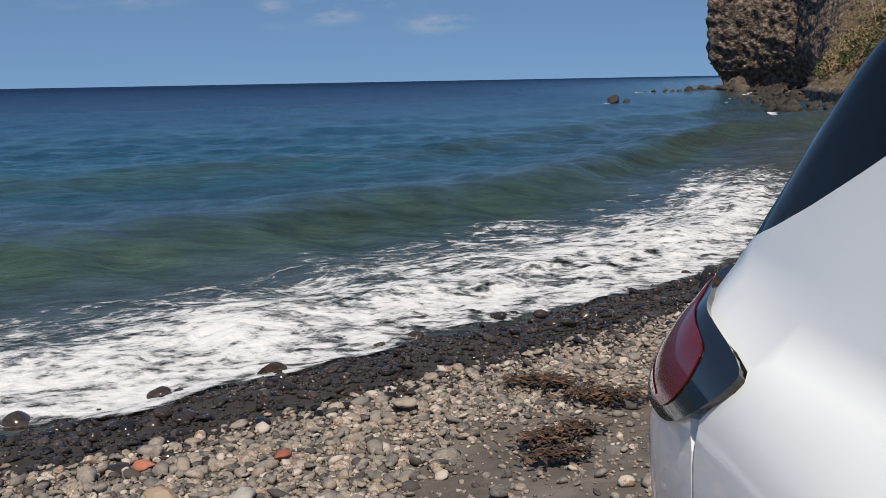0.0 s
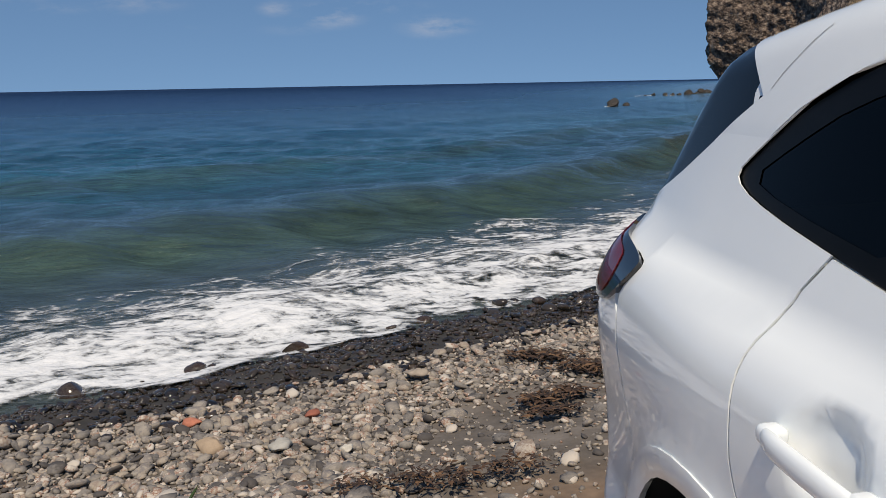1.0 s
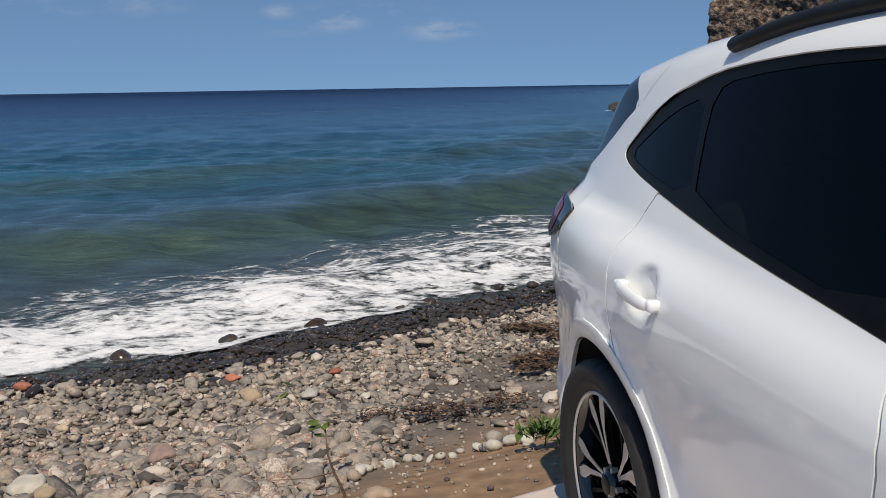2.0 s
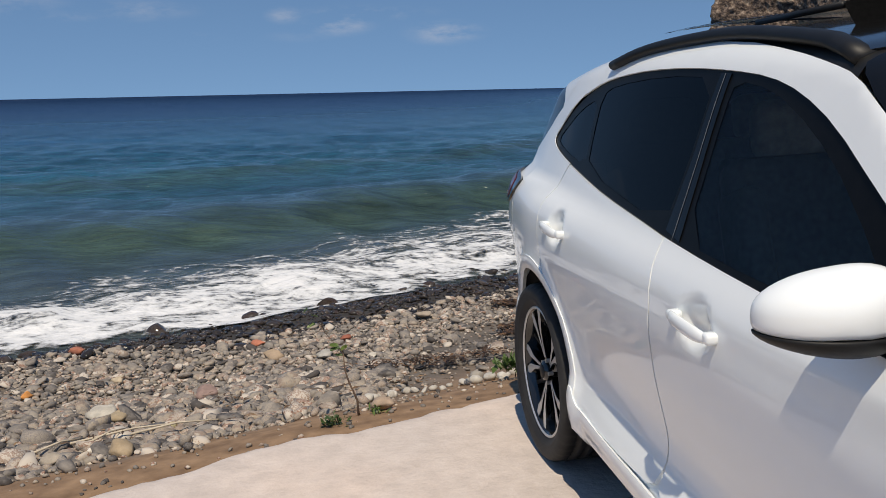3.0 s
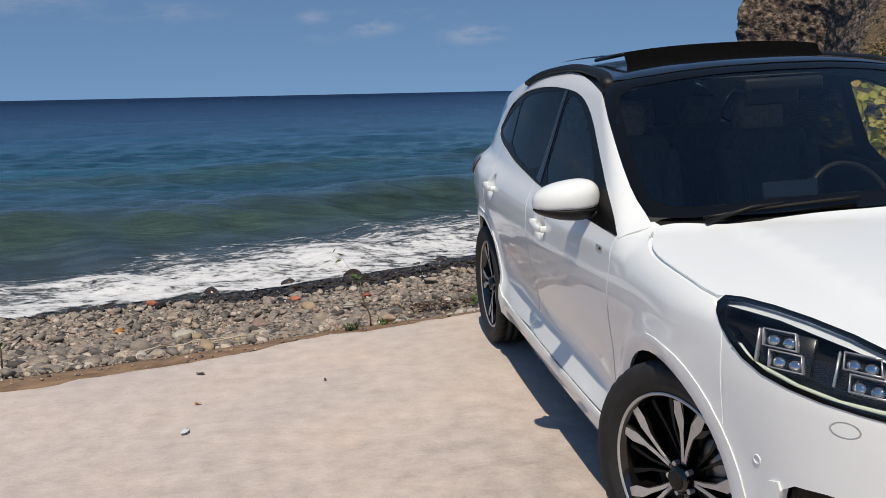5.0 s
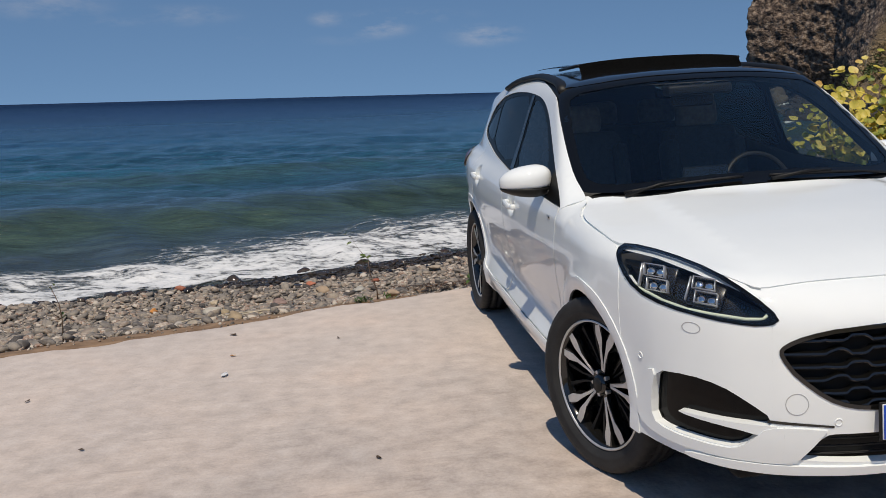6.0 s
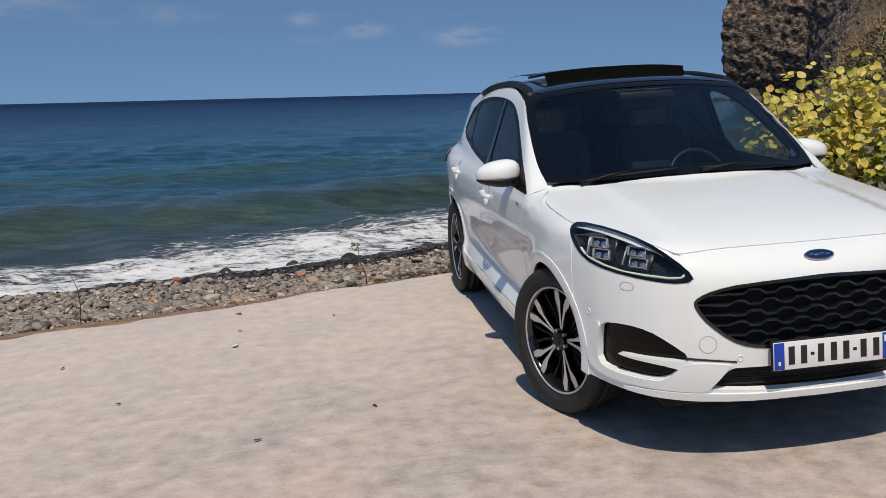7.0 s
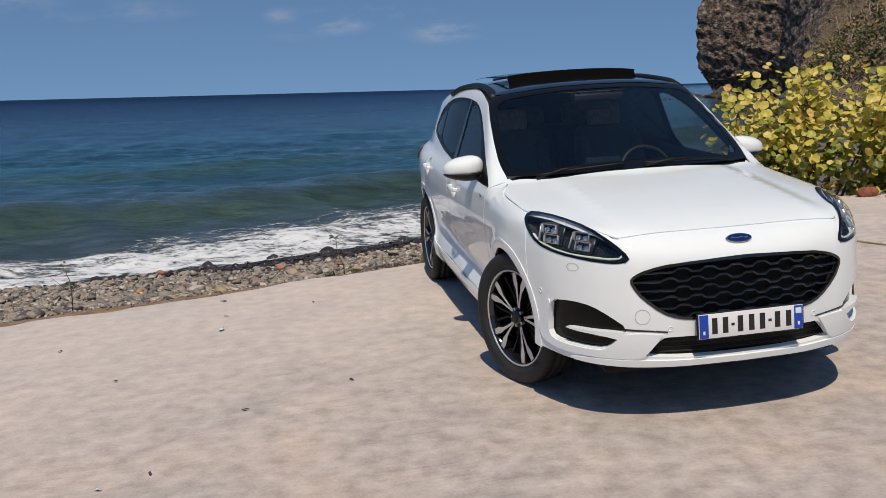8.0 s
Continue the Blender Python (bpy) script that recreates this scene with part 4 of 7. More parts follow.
skin("rear_window", on_rear(*both_ways([(0, 1.56), (-0.54, 1.50), (-0.62, 1.455), (-0.66, 1.37), (-0.70, 1.24), (-0.705, 1.13), (-0.62, 1.12), (0, 1.105)])), REAR, FRAME, car, soft=0, step=0.04, flange=False, lift=-0.004, label="black tinted rear window")
skin("rear_window_side", [*on_side((1.93, 1.165), (1.838, 1.222), (1.668, 1.316), (1.515, 1.402), (1.56, 1.438), (1.60, 1.452)), *on_rear((-0.50, 1.51), (-0.57, 1.30), (-0.62, 1.14))], RW, FRAME, car, both=True, soft=0, step=0.03, flange=False, lift=-0.003)
skin("rear_window_backing", on_rear(*both_ways([(0, 1.55), (-0.54, 1.49), (-0.62, 1.44), (-0.69, 1.24), (-0.69, 1.14), (0, 1.12)])), REAR, DARK, car, soft=0, step=0.06, flange=False, lift=-0.05)

# ---- mirrors ----
for s in (-1, 1):
    mir = part("door_mirror", bmesh.new(), PAINT, car, "white door mirror with black base")
    bm = bmesh.new()
    bmesh.ops.create_uvsphere(bm, u_segments=40, v_segments=24, radius=1)
    for v in bm.verts:
        x, y, z = v.co
        k = (abs(x) ** 2.6 + abs(z) ** 2.6) ** (1 / 2.6) / max(1e-6, math.hypot(x, z)) if math.hypot(x, z) > 1e-4 else 1
        x, z = x / max(k, 0.8), z / max(k, 0.8)
        out = (x + 1) / 2                       # 0 at the door, 1 at the tip
        z = z * (0.92 - 0.22 * (1 - (1 - out)) ** 2 + 0.10 * (1 - out))
        z = max(0.078 * z - 0.012 * out, -0.034 - 0.004 * out + 0.004 * x * x)
        v.co = (0.128 * x, 0.088 * y if y < 0 else 0.03 * y, z)
    top = part("mirror_cap", bm, PAINT, mir)
    top.data.transform(pose(0, 0, 0, 0, 0, 14))
    bm = bmesh.new()
    bmesh.ops.create_uvsphere(bm, u_segments=32, v_segments=16, radius=1)
    for v in bm.verts:
        x, y, z = v.co
        v.co = (0.126 * x, 0.086 * y if y < 0 else 0.029 * y, min(-0.0365, 0.046 * z * (1 - 0.30 * x) - 0.0365))
    low = part("mirror_base", bm, BLACK_TRIM, mir, "black lower half")
    low.data.transform(pose(0, 0, 0, 0, 0, 14))
    bm = bmesh.new()
    rbox(bm, (0.18, 0.06, 0.028), (-0.12, 0.0, -0.052), 0.012, 3)
    arm = part("mirror_arm", bm, BLACK_TRIM, mir)
    arm.data.transform(pose(0, 0, 0, 0, -4, 20))
    bm = bmesh.new()
    rbox(bm, (0.17, 0.006, 0.062), (0.0, 0.026, 0.0), 0.012, 3)
    gl = part("mirror_glass", bm, CHROME, mir)
    gl.data.transform(pose(0, 0, 0, 0, 0, 14))
    m = Matrix.Translation((s * 0.955, -0.590, 1.104)) @ Matrix.Diagonal((s, 1, 1, 1))
    for ob in (top, low, arm, gl):
        ob.data.transform(m)
        if s < 0:
            ob.data.flip_normals()

# ---- door handles ----
for s in (-1, 1):
    for yc, zc in ((-0.04, 0.920), (1.035, 0.982)):
        p = on_side((yc - 0.09, zc))[0] * (1, 0, 1) + (0, yc, 0)
        h = part("door_handle", bmesh.new(), PAINT, car, "white pull handle")
        bm = bmesh.new()
        bmesh.ops.create_uvsphere(bm, u_segments=20, v_segments=14, radius=1)
        for v in bm.verts:
            x, y, z = v.co
            yy = math.copysign(abs(y) ** 0.55, y)
            v.co = (0.012 * x - 0.028 + 0.020 * yy ** 4, 0.108 * yy, 0.0175 * z * (1 - 0.25 * yy ** 4) + 0.006 * yy)
        g1 = part("grip", bm, PAINT, h)
        pieces = [g1]
        for dy, dz in ((0.088, 0.004), (-0.092, -0.004)):
            bm = bmesh.new()
            rbox(bm, (0.034, 0.034, 0.027), (-0.010, dy, dz), 0.009, 3)
            pieces.append(part("handle_base", bm, PAINT, h))
        for ob in pieces:
            ob.data.transform(Matrix.Diagonal((-s, 1, 1, 1)) @ Matrix.Translation(p))
            if s > 0:
                ob.data.flip_normals()
# fender badges
for s in (-1, 1):
    p = on_side((-0.815, 0.952))[0]
    box_part("side_badge", (0.005, 0.056, 0.020), (p[0] * -s, p[1], p[2]), ALLOY, car, r=0.003, turn=Matrix.Rotation(radians(3), 4, "X"), label="small silver side badge")
    box_part("side_badge_mark", (0.007, 0.022, 0.010), (p[0] * -s, p[1] - 0.012, p[2]), BLACK_TRIM, car, r=0.002)

# ---- roof rails and open roof panel ----
for s in (-1, 1):
    pts = []
    for i in range(22):
        t = i / 21
        y = -0.27 + 1.32 * t
        q = on_top((-0.655 + 0.04 * math.sin(math.pi * min(1, t * 1.05)), y))[0]
        pts.append((q[0] * -s, q[1], q[2] + 0.001 + 0.012 * math.sin(math.pi * t) ** 0.5 + min(0, (t - 0.10) * 0.2)))
    tube("roof_rail", pts, 0.031, BLACK_TRIM, car, "black roof rail", sides=12, flat=0.62)
skin("roof_ditch", on_top((-0.56, -0.30), (-0.735, -0.30), (-0.70, -0.05), (-0.665, 0.3), (-0.64, 0.7), (-0.645, 1.1), (-0.64, 1.40), (-0.55, 1.42)), TOP, BLACK_TRIM, car, both=True, lift=-0.006, soft=0, step=0.04, flange=False)
roof_panel = part("sunroof_panel", bmesh.new(), BLACK_GLOSS, car, "black glass panel slid open above the roof")
bm = bmesh.new()
n = 12
lid = on_top(*[(-0.47 + 0.94 * i / n, 0.24 + 0.82 * j / n) for i in range(n + 1) for j in range(n + 1)])
grid = [[bm.verts.new(tuple(lid[i * (n + 1) + j] + (0, 0, 0.028 + 0.016 * j / n))) for j in range(n + 1)] for i in range(n + 1)]
for i in range(n):
    for j in range(n):
        bm.faces.new((grid[i][j], grid[i + 1][j], grid[i + 1][j + 1], grid[i][j + 1]))
bmesh.ops.solidify(bm, geom=bm.faces[:], thickness=0.01)
part("panel_glass", bm, BLACK_GLOSS, roof_panel)
bm = bmesh.new()
pts = [(-0.47 + 0.94 * i / 16, 0.0) for i in range(17)]
lowp = [on_top((x, 0.02 - 0.05 * (1 - (x / 0.47) ** 2)))[0] for x, _ in pts]
a = [bm.verts.new((q[0], q[1], q[2] - 0.005)) for q in lowp]
b = [bm.verts.new((q[0], q[1] + 0.055, q[2] + 0.058)) for q in lowp]
c = [bm.verts.new((q[0], q[1] + 0.075, q[2] + 0.055)) for q in lowp]
for i in range(16):
    bm.faces.new((a[i], a[i + 1], b[i + 1], b[i]))
    bm.faces.new((b[i], b[i + 1], c[i + 1], c[i]))
bmesh.ops.solidify(bm, geom=bm.faces[:], thickness=0.006)
part("wind_deflector", bm, material("deflector_mesh", grey(0.005, 0.009), rough=0.9, scale=90, spec=0.05), roof_panel, "black mesh wind deflector", smooth=False)
for s in (-1, 1):
    q0, q1 = on_top((s * 0.47, 0.02))[0], on_top((s * 0.47, 0.45))[0]
    tube("deflector_arm", [(q0[0], q0[1] + 0.05, q0[2] + 0.05), (q1[0], q1[1], q1[2] + 0.02)], 0.009, BLACK_TRIM, roof_panel, sides=6)

# ---- wipers ----
for x0, x1 in ((-0.62, -0.10), (0.02, 0.62)):
    run = on_top(*[(x0 + (x1 - x0) * i / 10, -1.095 + 0.17 * (x0 + (x1 - x0) * i / 10) ** 2 + 0.006 * i / 10) for i in range(11)])
    wip = tube("wiper", [tuple(q + (0, -0.008, 0.012)) for q in run], 0.007, BLACK_TRIM, car, "black windscreen wiper", sides=6)
    tube("wiper_arm", [tuple(run[0] + (0, -0.03, 0.0)), tuple(run[3] + (0, -0.012, 0.022)), tuple(run[5] + (0, -0.008, 0.022))], 0.009, BLACK_TRIM, wip, sides=6, taper=0.005)

# ---- wheels ----
def build_wheel():
    """A wheel at the origin whose outer face looks along -x."""
    w = new("wheel")
    prof = [(0.085, 0.262), (0.103, 0.285), (0.113, 0.315), (0.108, 0.338), (0.096, 0.348), (0.086, 0.3525)]
    for g in (0.045, 0.0, -0.045):
        prof += [(g + 0.009, 0.355), (g + 0.0065, 0.346), (g - 0.0065, 0.346), (g - 0.009, 0.355)]
    prof += [(-0.086, 0.3525), (-0.096, 0.348), (-0.108, 0.338), (-0.113, 0.315), (-0.106, 0.300), (-0.1075, 0.297), (-0.103, 0.285), (-0.085, 0.262)]
    seg = 144
    verts, faces = lathe(prof, seg)
    n = len(prof)
    for k in range(seg):
        if k % 3 == 0:
            for i, (o, r) in enumerate(prof):
                if r > 0.337 and 0.03 < abs(o) < 0.1:
                    v = Vector(verts[k * n + i])
                    verts[k * n + i] = (v.x, v.y * 0.985, v.z * 0.985)
    tagged(mesh_part("tyre", verts, faces, RUBBER, w, "black road tyre"), "")
    verts, faces = lathe([(0.09, 0.262), (0.07, 0.25), (0.0, 0.235), (-0.05, 0.238), (-0.075, 0.247), (-0.085, 0.2555), (-0.089, 0.262), (-0.086, 0.264)], 96)
    mesh_part("rim", verts, faces, BLACK_GLOSS, w, "gloss black alloy rim")
    verts, faces = lathe([(-0.086, 0.2515), (-0.0915, 0.2545), (-0.0918, 0.259), (-0.088, 0.2625)], 96)
    mesh_part("rim_edge", verts, faces, ALLOY, w, "machined rim edge")
    verts, faces = lathe([(0.03, 0.0), (0.03, 0.236)], 48)
    mesh_part("brake_backing", verts, faces, DARK, w)
    verts, faces = lathe([(-0.005, 0.05), (-0.012, 0.06), (-0.012, 0.155), (0.0, 0.158), (0.01, 0.158)], 64)
    mesh_part("brake_disc", verts, faces, material("brake_steel", grey(0.22, 0.3), rough=0.35, metal=1.0), w)
    bm = bmesh.new()
    bmesh.ops.create_cone(bm, cap_ends=True, segments=36, radius1=0.046, radius2=0.034, depth=0.028, matrix=Matrix.Translation((-0.068, 0, 0)) @ Matrix.Rotation(radians(-90), 4, "Y"))
    part("hub", bm, BLACK_GLOSS, w)
    bm = bmesh.new()
    bmesh.ops.create_cone(bm, cap_ends=True, segments=32, radius1=0.030, radius2=0.026, depth=0.008, matrix=Matrix.Translation((-0.083, 0, 0)) @ Matrix.Rotation(radians(-90), 4, "Y"))
    part("hub_cap", bm, BLACK_TRIM, w)

    def blade(name, inner, outer, mat, top, low, parent):
        """A spoke from outlines (angle in degrees, radius), lofted from its face down to its foot."""
        ring = [(math.radians(a), r) for a, r in inner + outer]
        verts = []
        for x, grow in ((top, 0.0), (low, 0.35)):
            mid = sum(a for a, _ in ring) / len(ring)
            for a, r in ring:
                aa = a + (a - mid) * grow
                dish = 0.022 * (1 - min(1, r / 0.25)) ** 1.5
                verts.append((x + dish, r * math.sin(aa), r * math.cos(aa)))
        k = len(ring)
        faces = [tuple(range(k))] + [(i, i + k, (i + 1) % k + k, (i + 1) % k) for i in range(k)]
        bm = bmesh.new()
        vs = [bm.verts.new(v) for v in verts]
        for f in faces:
            bm.faces.new([vs[i] for i in f])
        bmesh.ops.recalc_face_normals(bm, faces=bm.faces[:])
        return part(name, bm, mat, parent, smooth=False)

    for k in range(5):
        a = 72 * k
        for s in (-1, 1):
            # machined face over a black body
            face = [(a + s * 1.5, 0.056), (a + s * 3.2, 0.10), (a + s * 5.0, 0.15), (a + s * 5.2, 0.195), (a + s * 8.6, 0.246), (a + s * 13.2, 0.243), (a + s * 13.6, 0.205), (a + s * 9.6, 0.155), (a + s * 8.2, 0.10), (a + s * 9.0, 0.056)]
            blade("spoke_face", face, [], ALLOY, -0.0785, -0.0775, w)
            body_ = [(a + s * 0.4, 0.045), (a + s * 2.2, 0.10), (a + s * 3.8, 0.15), (a + s * 4.0, 0.195), (a + s * 6.8, 0.254), (a + s * 15.0, 0.254), (a + s * 15.2, 0.205), (a + s * 11.2, 0.155), (a + s * 10.4, 0.10), (a + s * 13.0, 0.045)]
            blade("spoke", body_, [], BLACK_GLOSS, -0.0770, -0.035, w)
        for s in (-1, 1):
            thin = [(a + 36 + s * 2.5, 0.045), (a + 36 + s * 4.5, 0.15), (a + 36 + s * 8.5, 0.254), (a + 36 + s * 12.5, 0.254), (a + 36 + s * 8.0, 0.15), (a + 36 + s * 9.0, 0.045)]
            blade("rear_spoke", thin, [], BLACK_TRIM, -0.050, -0.02, w)
    for k in range(5):
        t = radians(72 * k + 36)
        bm = bmesh.new()
        bmesh.ops.create_cone(bm, cap_ends=True, segments=6, radius1=0.0085, radius2=0.0085, depth=0.02, matrix=Matrix.Translation((-0.062, 0.036 * 1.3 * math.sin(t), 0.036 * 1.3 * math.cos(t))) @ Matrix.Rotation(radians(-90), 4, "Y"))
        part("wheel_nut", bm, ALLOY, w, smooth=False)
    return w


wheel = build_wheel()
wheel.parent = car
STEER = 20.0
wheel.matrix_basis = pose(-0.795, -1.355, 0.355, 0, 0, STEER) @ pose(0, 0, 0, 12, 0, 0)
wheel["label"] = "black and machined alloy wheel with road tyre"
for m in (pose(-0.795, 1.355, 0.355, 50, 0, 0), pose(0.795, -1.355, 0.355, 5, 0, 180 + STEER), pose(0.795, 1.355, 0.355, 30, 0, 180)):
    copy_thing(wheel, m)

# ---- insides that close the body ----
for wy in (-1.355, 1.355):
    for s in (-1, 1):
        rw = 0.392 if wy < 0 else 0.432
        verts, faces = [], []
        for i in range(21):
            t = radians(-8 + 196 * i / 20)
            for x in (0.85, 0.60):
                verts.append((s * x, wy + rw * math.cos(t), 0.355 + rw * math.sin(t)))
        for i in range(20):
            faces.append((2 * i, 2 * i + 2, 2 * i + 3, 2 * i + 1))
        faces.append(tuple(2 * i + 1 for i in range(21)))
        mesh_part("wheel_well", verts, faces, DARK, car, "black wheel arch liner")
LOW = [(-1.66, 0.88), (-1.55, 0.925), (-1.1, 0.97), (-0.93, 1.02), (-0.66, 1.04), (-0.35, 1.048), (0.15, 1.07), (0.28, 1.09), (0.95, 1.172), (1.20, 1.185), (1.35, 1.18), (1.70, 1.06), (1.70, 0.75), *arc(1.355, 0.355, 0.44, 30, 180, 12), (0.9, 0.25), (-0.9, 0.24), *arc(-1.355, 0.355, 0.40, 0, 150, 12), (-1.69, 0.65)]
skin("inner_panel", on_side(*LOW), SIDE, CABIN, car, both=True, lift=-0.045, soft=0, step=0.08, flange=False)
bm = bmesh.new()
rbox(bm, (1.2, 4.1, 0.06), (0, 0.02, 0.245), 0.02)
rbox(bm, (1.70, 1.75, 0.06), (0, 0.0, 0.262), 0.02)
rbox(bm, (1.10, 0.95, 0.50), (0, -1.58, 0.56), 0.05)
rbox(bm, (1.10, 0.45, 0.05), (0, -1.90, 0.33), 0.02)
rbox(bm, (1.46, 0.30, 0.05), (0, -1.80, 0.335), 0.02)
part("underbody", bm, DARK, car)
skin("headliner", on_top(*both_ways([(0.0, -0.395), (-0.60, -0.31), (-0.61, 0.3), (-0.58, 1.4), (0.0, 1.5)])), TOP, CABIN, car, lift=-0.05, soft=0, step=0.09, flange=False)
bm = bmesh.new()
rbox(bm, (1.45, 2.7, 0.05), (0, 0.35, 0.34), 0.02)
rbox(bm, (1.35, 0.9, 0.5), (0, 1.65, 0.6), 0.04)
part("cabin_floor", bm, CABIN, car)
bm = bmesh.new()
rbox(bm, (1.12, 0.04, 0.15), (0, 1.54, 1.435), 0.015)
part("tailgate_trim", bm, DARK, car)
bm = bmesh.new()
rbox(bm, (1.48, 0.46, 0.26), (0, -0.72, 0.90), 0.07, 4)
rbox(bm, (1.40, 0.30, 0.08), (0, -0.90, 0.99), 0.03, 3)
dash = part("dashboard", bm, CABIN, car, "dark grey dashboard")
bm = bmesh.new()
rbox(bm, (0.24, 0.02, 0.13), (0.0, -0.52, 1.035), 0.012, 3, Matrix.Rotation(radians(-8), 4, "X"))
part("screen", bm, BLACK_GLOSS, dash, "black touch screen")
bm = bmesh.new()
rbox(bm, (0.22, 1.0, 0.36), (0, -0.1, 0.52), 0.05, 3)
part("centre_console", bm, CABIN, car)
sw = part("steering_wheel", bmesh.new(), BLACK_TRIM, car, "black steering wheel")
verts, faces = [], []
for k in range(40):
    t = 2 * math.pi * k / 40
    for j in range(8):
        v = 2 * math.pi * j / 8
        rr = 0.182 + 0.015 * math.cos(v)
        verts.append((rr * math.cos(t), rr * math.sin(t), 0.015 * math.sin(v)))
for k in range(40):
    for j in range(8):
        faces.append((k * 8 + j, ((k + 1) % 40) * 8 + j, ((k + 1) % 40) * 8 + (j + 1) % 8, k * 8 + (j + 1) % 8))
SWM = pose(0.37, -0.36, 0.955, 66, 0, 0)
mesh_part("wheel_ring", [SWM @ Vector(v) for v in verts], faces, BLACK_TRIM, sw)
bm = bmesh.new()
rbox(bm, (0.16, 0.12, 0.05), (0, 0, -0.01), 0.02, 3)
rbox(bm, (0.34, 0.035, 0.02), (0, 0, -0.005), 0.008, 2)
ob = part("wheel_boss", bm, BLACK_TRIM, sw)
ob.data.transform(SWM)


def seat(x, y):
    st = part("seat", bmesh.new(), CABIN, car, "dark cloth car seat with grey stitching")
    parts_ = []
    bm = bmesh.new()
    rbox(bm, (0.50, 0.52, 0.16), (x, y, 0.62), 0.06, 4)
    parts_.append(part("cushion", bm, CABIN, st))
    bm = bmesh.new()
    rbox(bm, (0.48, 0.13, 0.62), (x, y + 0.30, 0.95), 0.06, 4, Matrix.Rotation(radians(-16), 4, "X"))
    for s in (-1, 1):
        rbox(bm, (0.09, 0.17, 0.5), (x + s * 0.21, y + 0.26, 0.93), 0.04, 3, Matrix.Rotation(radians(-16), 4, "X"))
    parts_.append(part("backrest", bm, CABIN, st))
    bm = bmesh.new()
    rbox(bm, (0.26, 0.10, 0.17), (x, y + 0.40, 1.32), 0.045, 4, Matrix.Rotation(radians(-10), 4, "X"))
    part("headrest", bm, CABIN_GREY, st)
    for s in (-1, 1):
        tube("headrest_post", [(x + s * 0.06, y + 0.39, 1.17), (x + s * 0.06, y + 0.40, 1.27)], 0.006, CHROME, st, sides=6)
    return st


seat(-0.37, 0.02)
seat(0.37, 0.02)
for x in (-0.42, 0.0, 0.42):
    seat(x, 0.78)
bm = bmesh.new()
rbox(bm, (0.23, 0.03, 0.065), (0, -0.36, 1.42), 0.014, 3)
part("cabin_mirror", bm, BLACK_TRIM, car, "black inside mirror")
bm = bmesh.new()
rbox(bm, (0.34, 0.09, 0.05), (0, -0.42, 1.470), 0.015, 3)
part("sensor_housing", bm, BLACK_TRIM, car)

# ---- shore: shapes of land and sea ----
SEA = -0.93


def shore(x):
    """y of the water's edge."""
    return ip(x, (-400, -120), (-60, -18), (-20, 0.8), (-10, 4.3), (-6, 5.9), (-3.7, 6.6), (0, 8.25), (2.5, 9.5), (5, 11.3), (8, 15.2), (14, 23.0), (22, 29.5), (30, 37), (36, 47), (42, 68), (50, 90), (400, 700))


def slab_edge(x):
    """y of the concrete's edge."""
    return ip(x, (-40, -8), (-12, -0.9), (-6, 0.72), (-4.27, 1.16), (-3.4, 1.36), (-2.6, 1.58), (-1.7, 1.88), (-0.88, 2.08), (0.3, 2.42), (1.5, 2.9), (3.0, 3.5), (4.6, 3.75), (7, 3.9), (14, 4.2))


def hashed(i, j, seed):
    n = (i * 374761393 + j * 668265263 + seed * 974634777) & 0x7FFFFFFF
    n = ((n ^ (n >> 13)) * 1274126177) & 0x7FFFFFFF
    return ((n ^ (n >> 16)) & 0xFFFF) / 65535.0


def value_noise(x, y, seed=0):
    x, y = np.asarray(x, float), np.asarray(y, float)
    i, j = np.floor(x).astype(np.int64), np.floor(y).astype(np.int64)
    u, v = x - i, y - j
    u, v = u * u * (3 - 2 * u), v * v * (3 - 2 * v)
    return (hashed(i, j, seed) * (1 - u) + hashed(i + 1, j, seed) * u) * (1 - v) + (hashed(i, j + 1, seed) * (1 - u) + hashed(i + 1, j + 1, seed) * u) * v


def fbm(x, y, seed=0, octaves=4):
    s, a, t = 0.0, 0.5, 0.0
    for k in range(octaves):
        s, t = s + a * value_noise(np.asarray(x) * 2 ** k, np.asarray(y) * 2 ** k, seed + k * 7), t + a
        a *= 0.5
    return s / t


def seaward(x, y):
    return (np.asarray(y) - shore(x)) * 0.86


def land(x, y):
    """Height of the ground under pebbles and slab."""
    x, y = np.asarray(x, float), np.asarray(y, float)
    e = (y - slab_edge(x)) * 0.96
    d = seaward(x, y)
    base = ip(e, (-30, -0.9), (-8, -0.55), (-1.0, -0.33), (-0.25, -0.24), (0.0, -0.10), (0.25, -0.13), (0.5, -0.19), (1.0, -0.36), (1.4, -0.44), (1.95, -0.52), (3.0, -0.73), (4.5, -0.77), (12, -0.80))
    base = base + 0.03 * (x + 1.5) * np.exp(-np.clip(e, 0, 9) / 1.2) * (np.abs(x) < 12)
    sea_bed = ip(d, (-6, 0.0), (-1.6, 0.0), (-0.6, -0.03), (0.0, -0.16), (0.6, -0.30), (2.0, -0.62), (6, -1.4), (30, -3.5), (200, -9))
    hill = 9.0 * ip(-d, (12, 0), (40, 1), (400, 2.0)) * ip(y, (-60, 1.0), (-20, 0.0), (40, 0.0))
    rough = (fbm(x * 1.1, y * 1.1, 3, 4) - 0.5) * 0.07 * np.clip(e * 2, 0, 1)
    return base + sea_bed + rough + hill


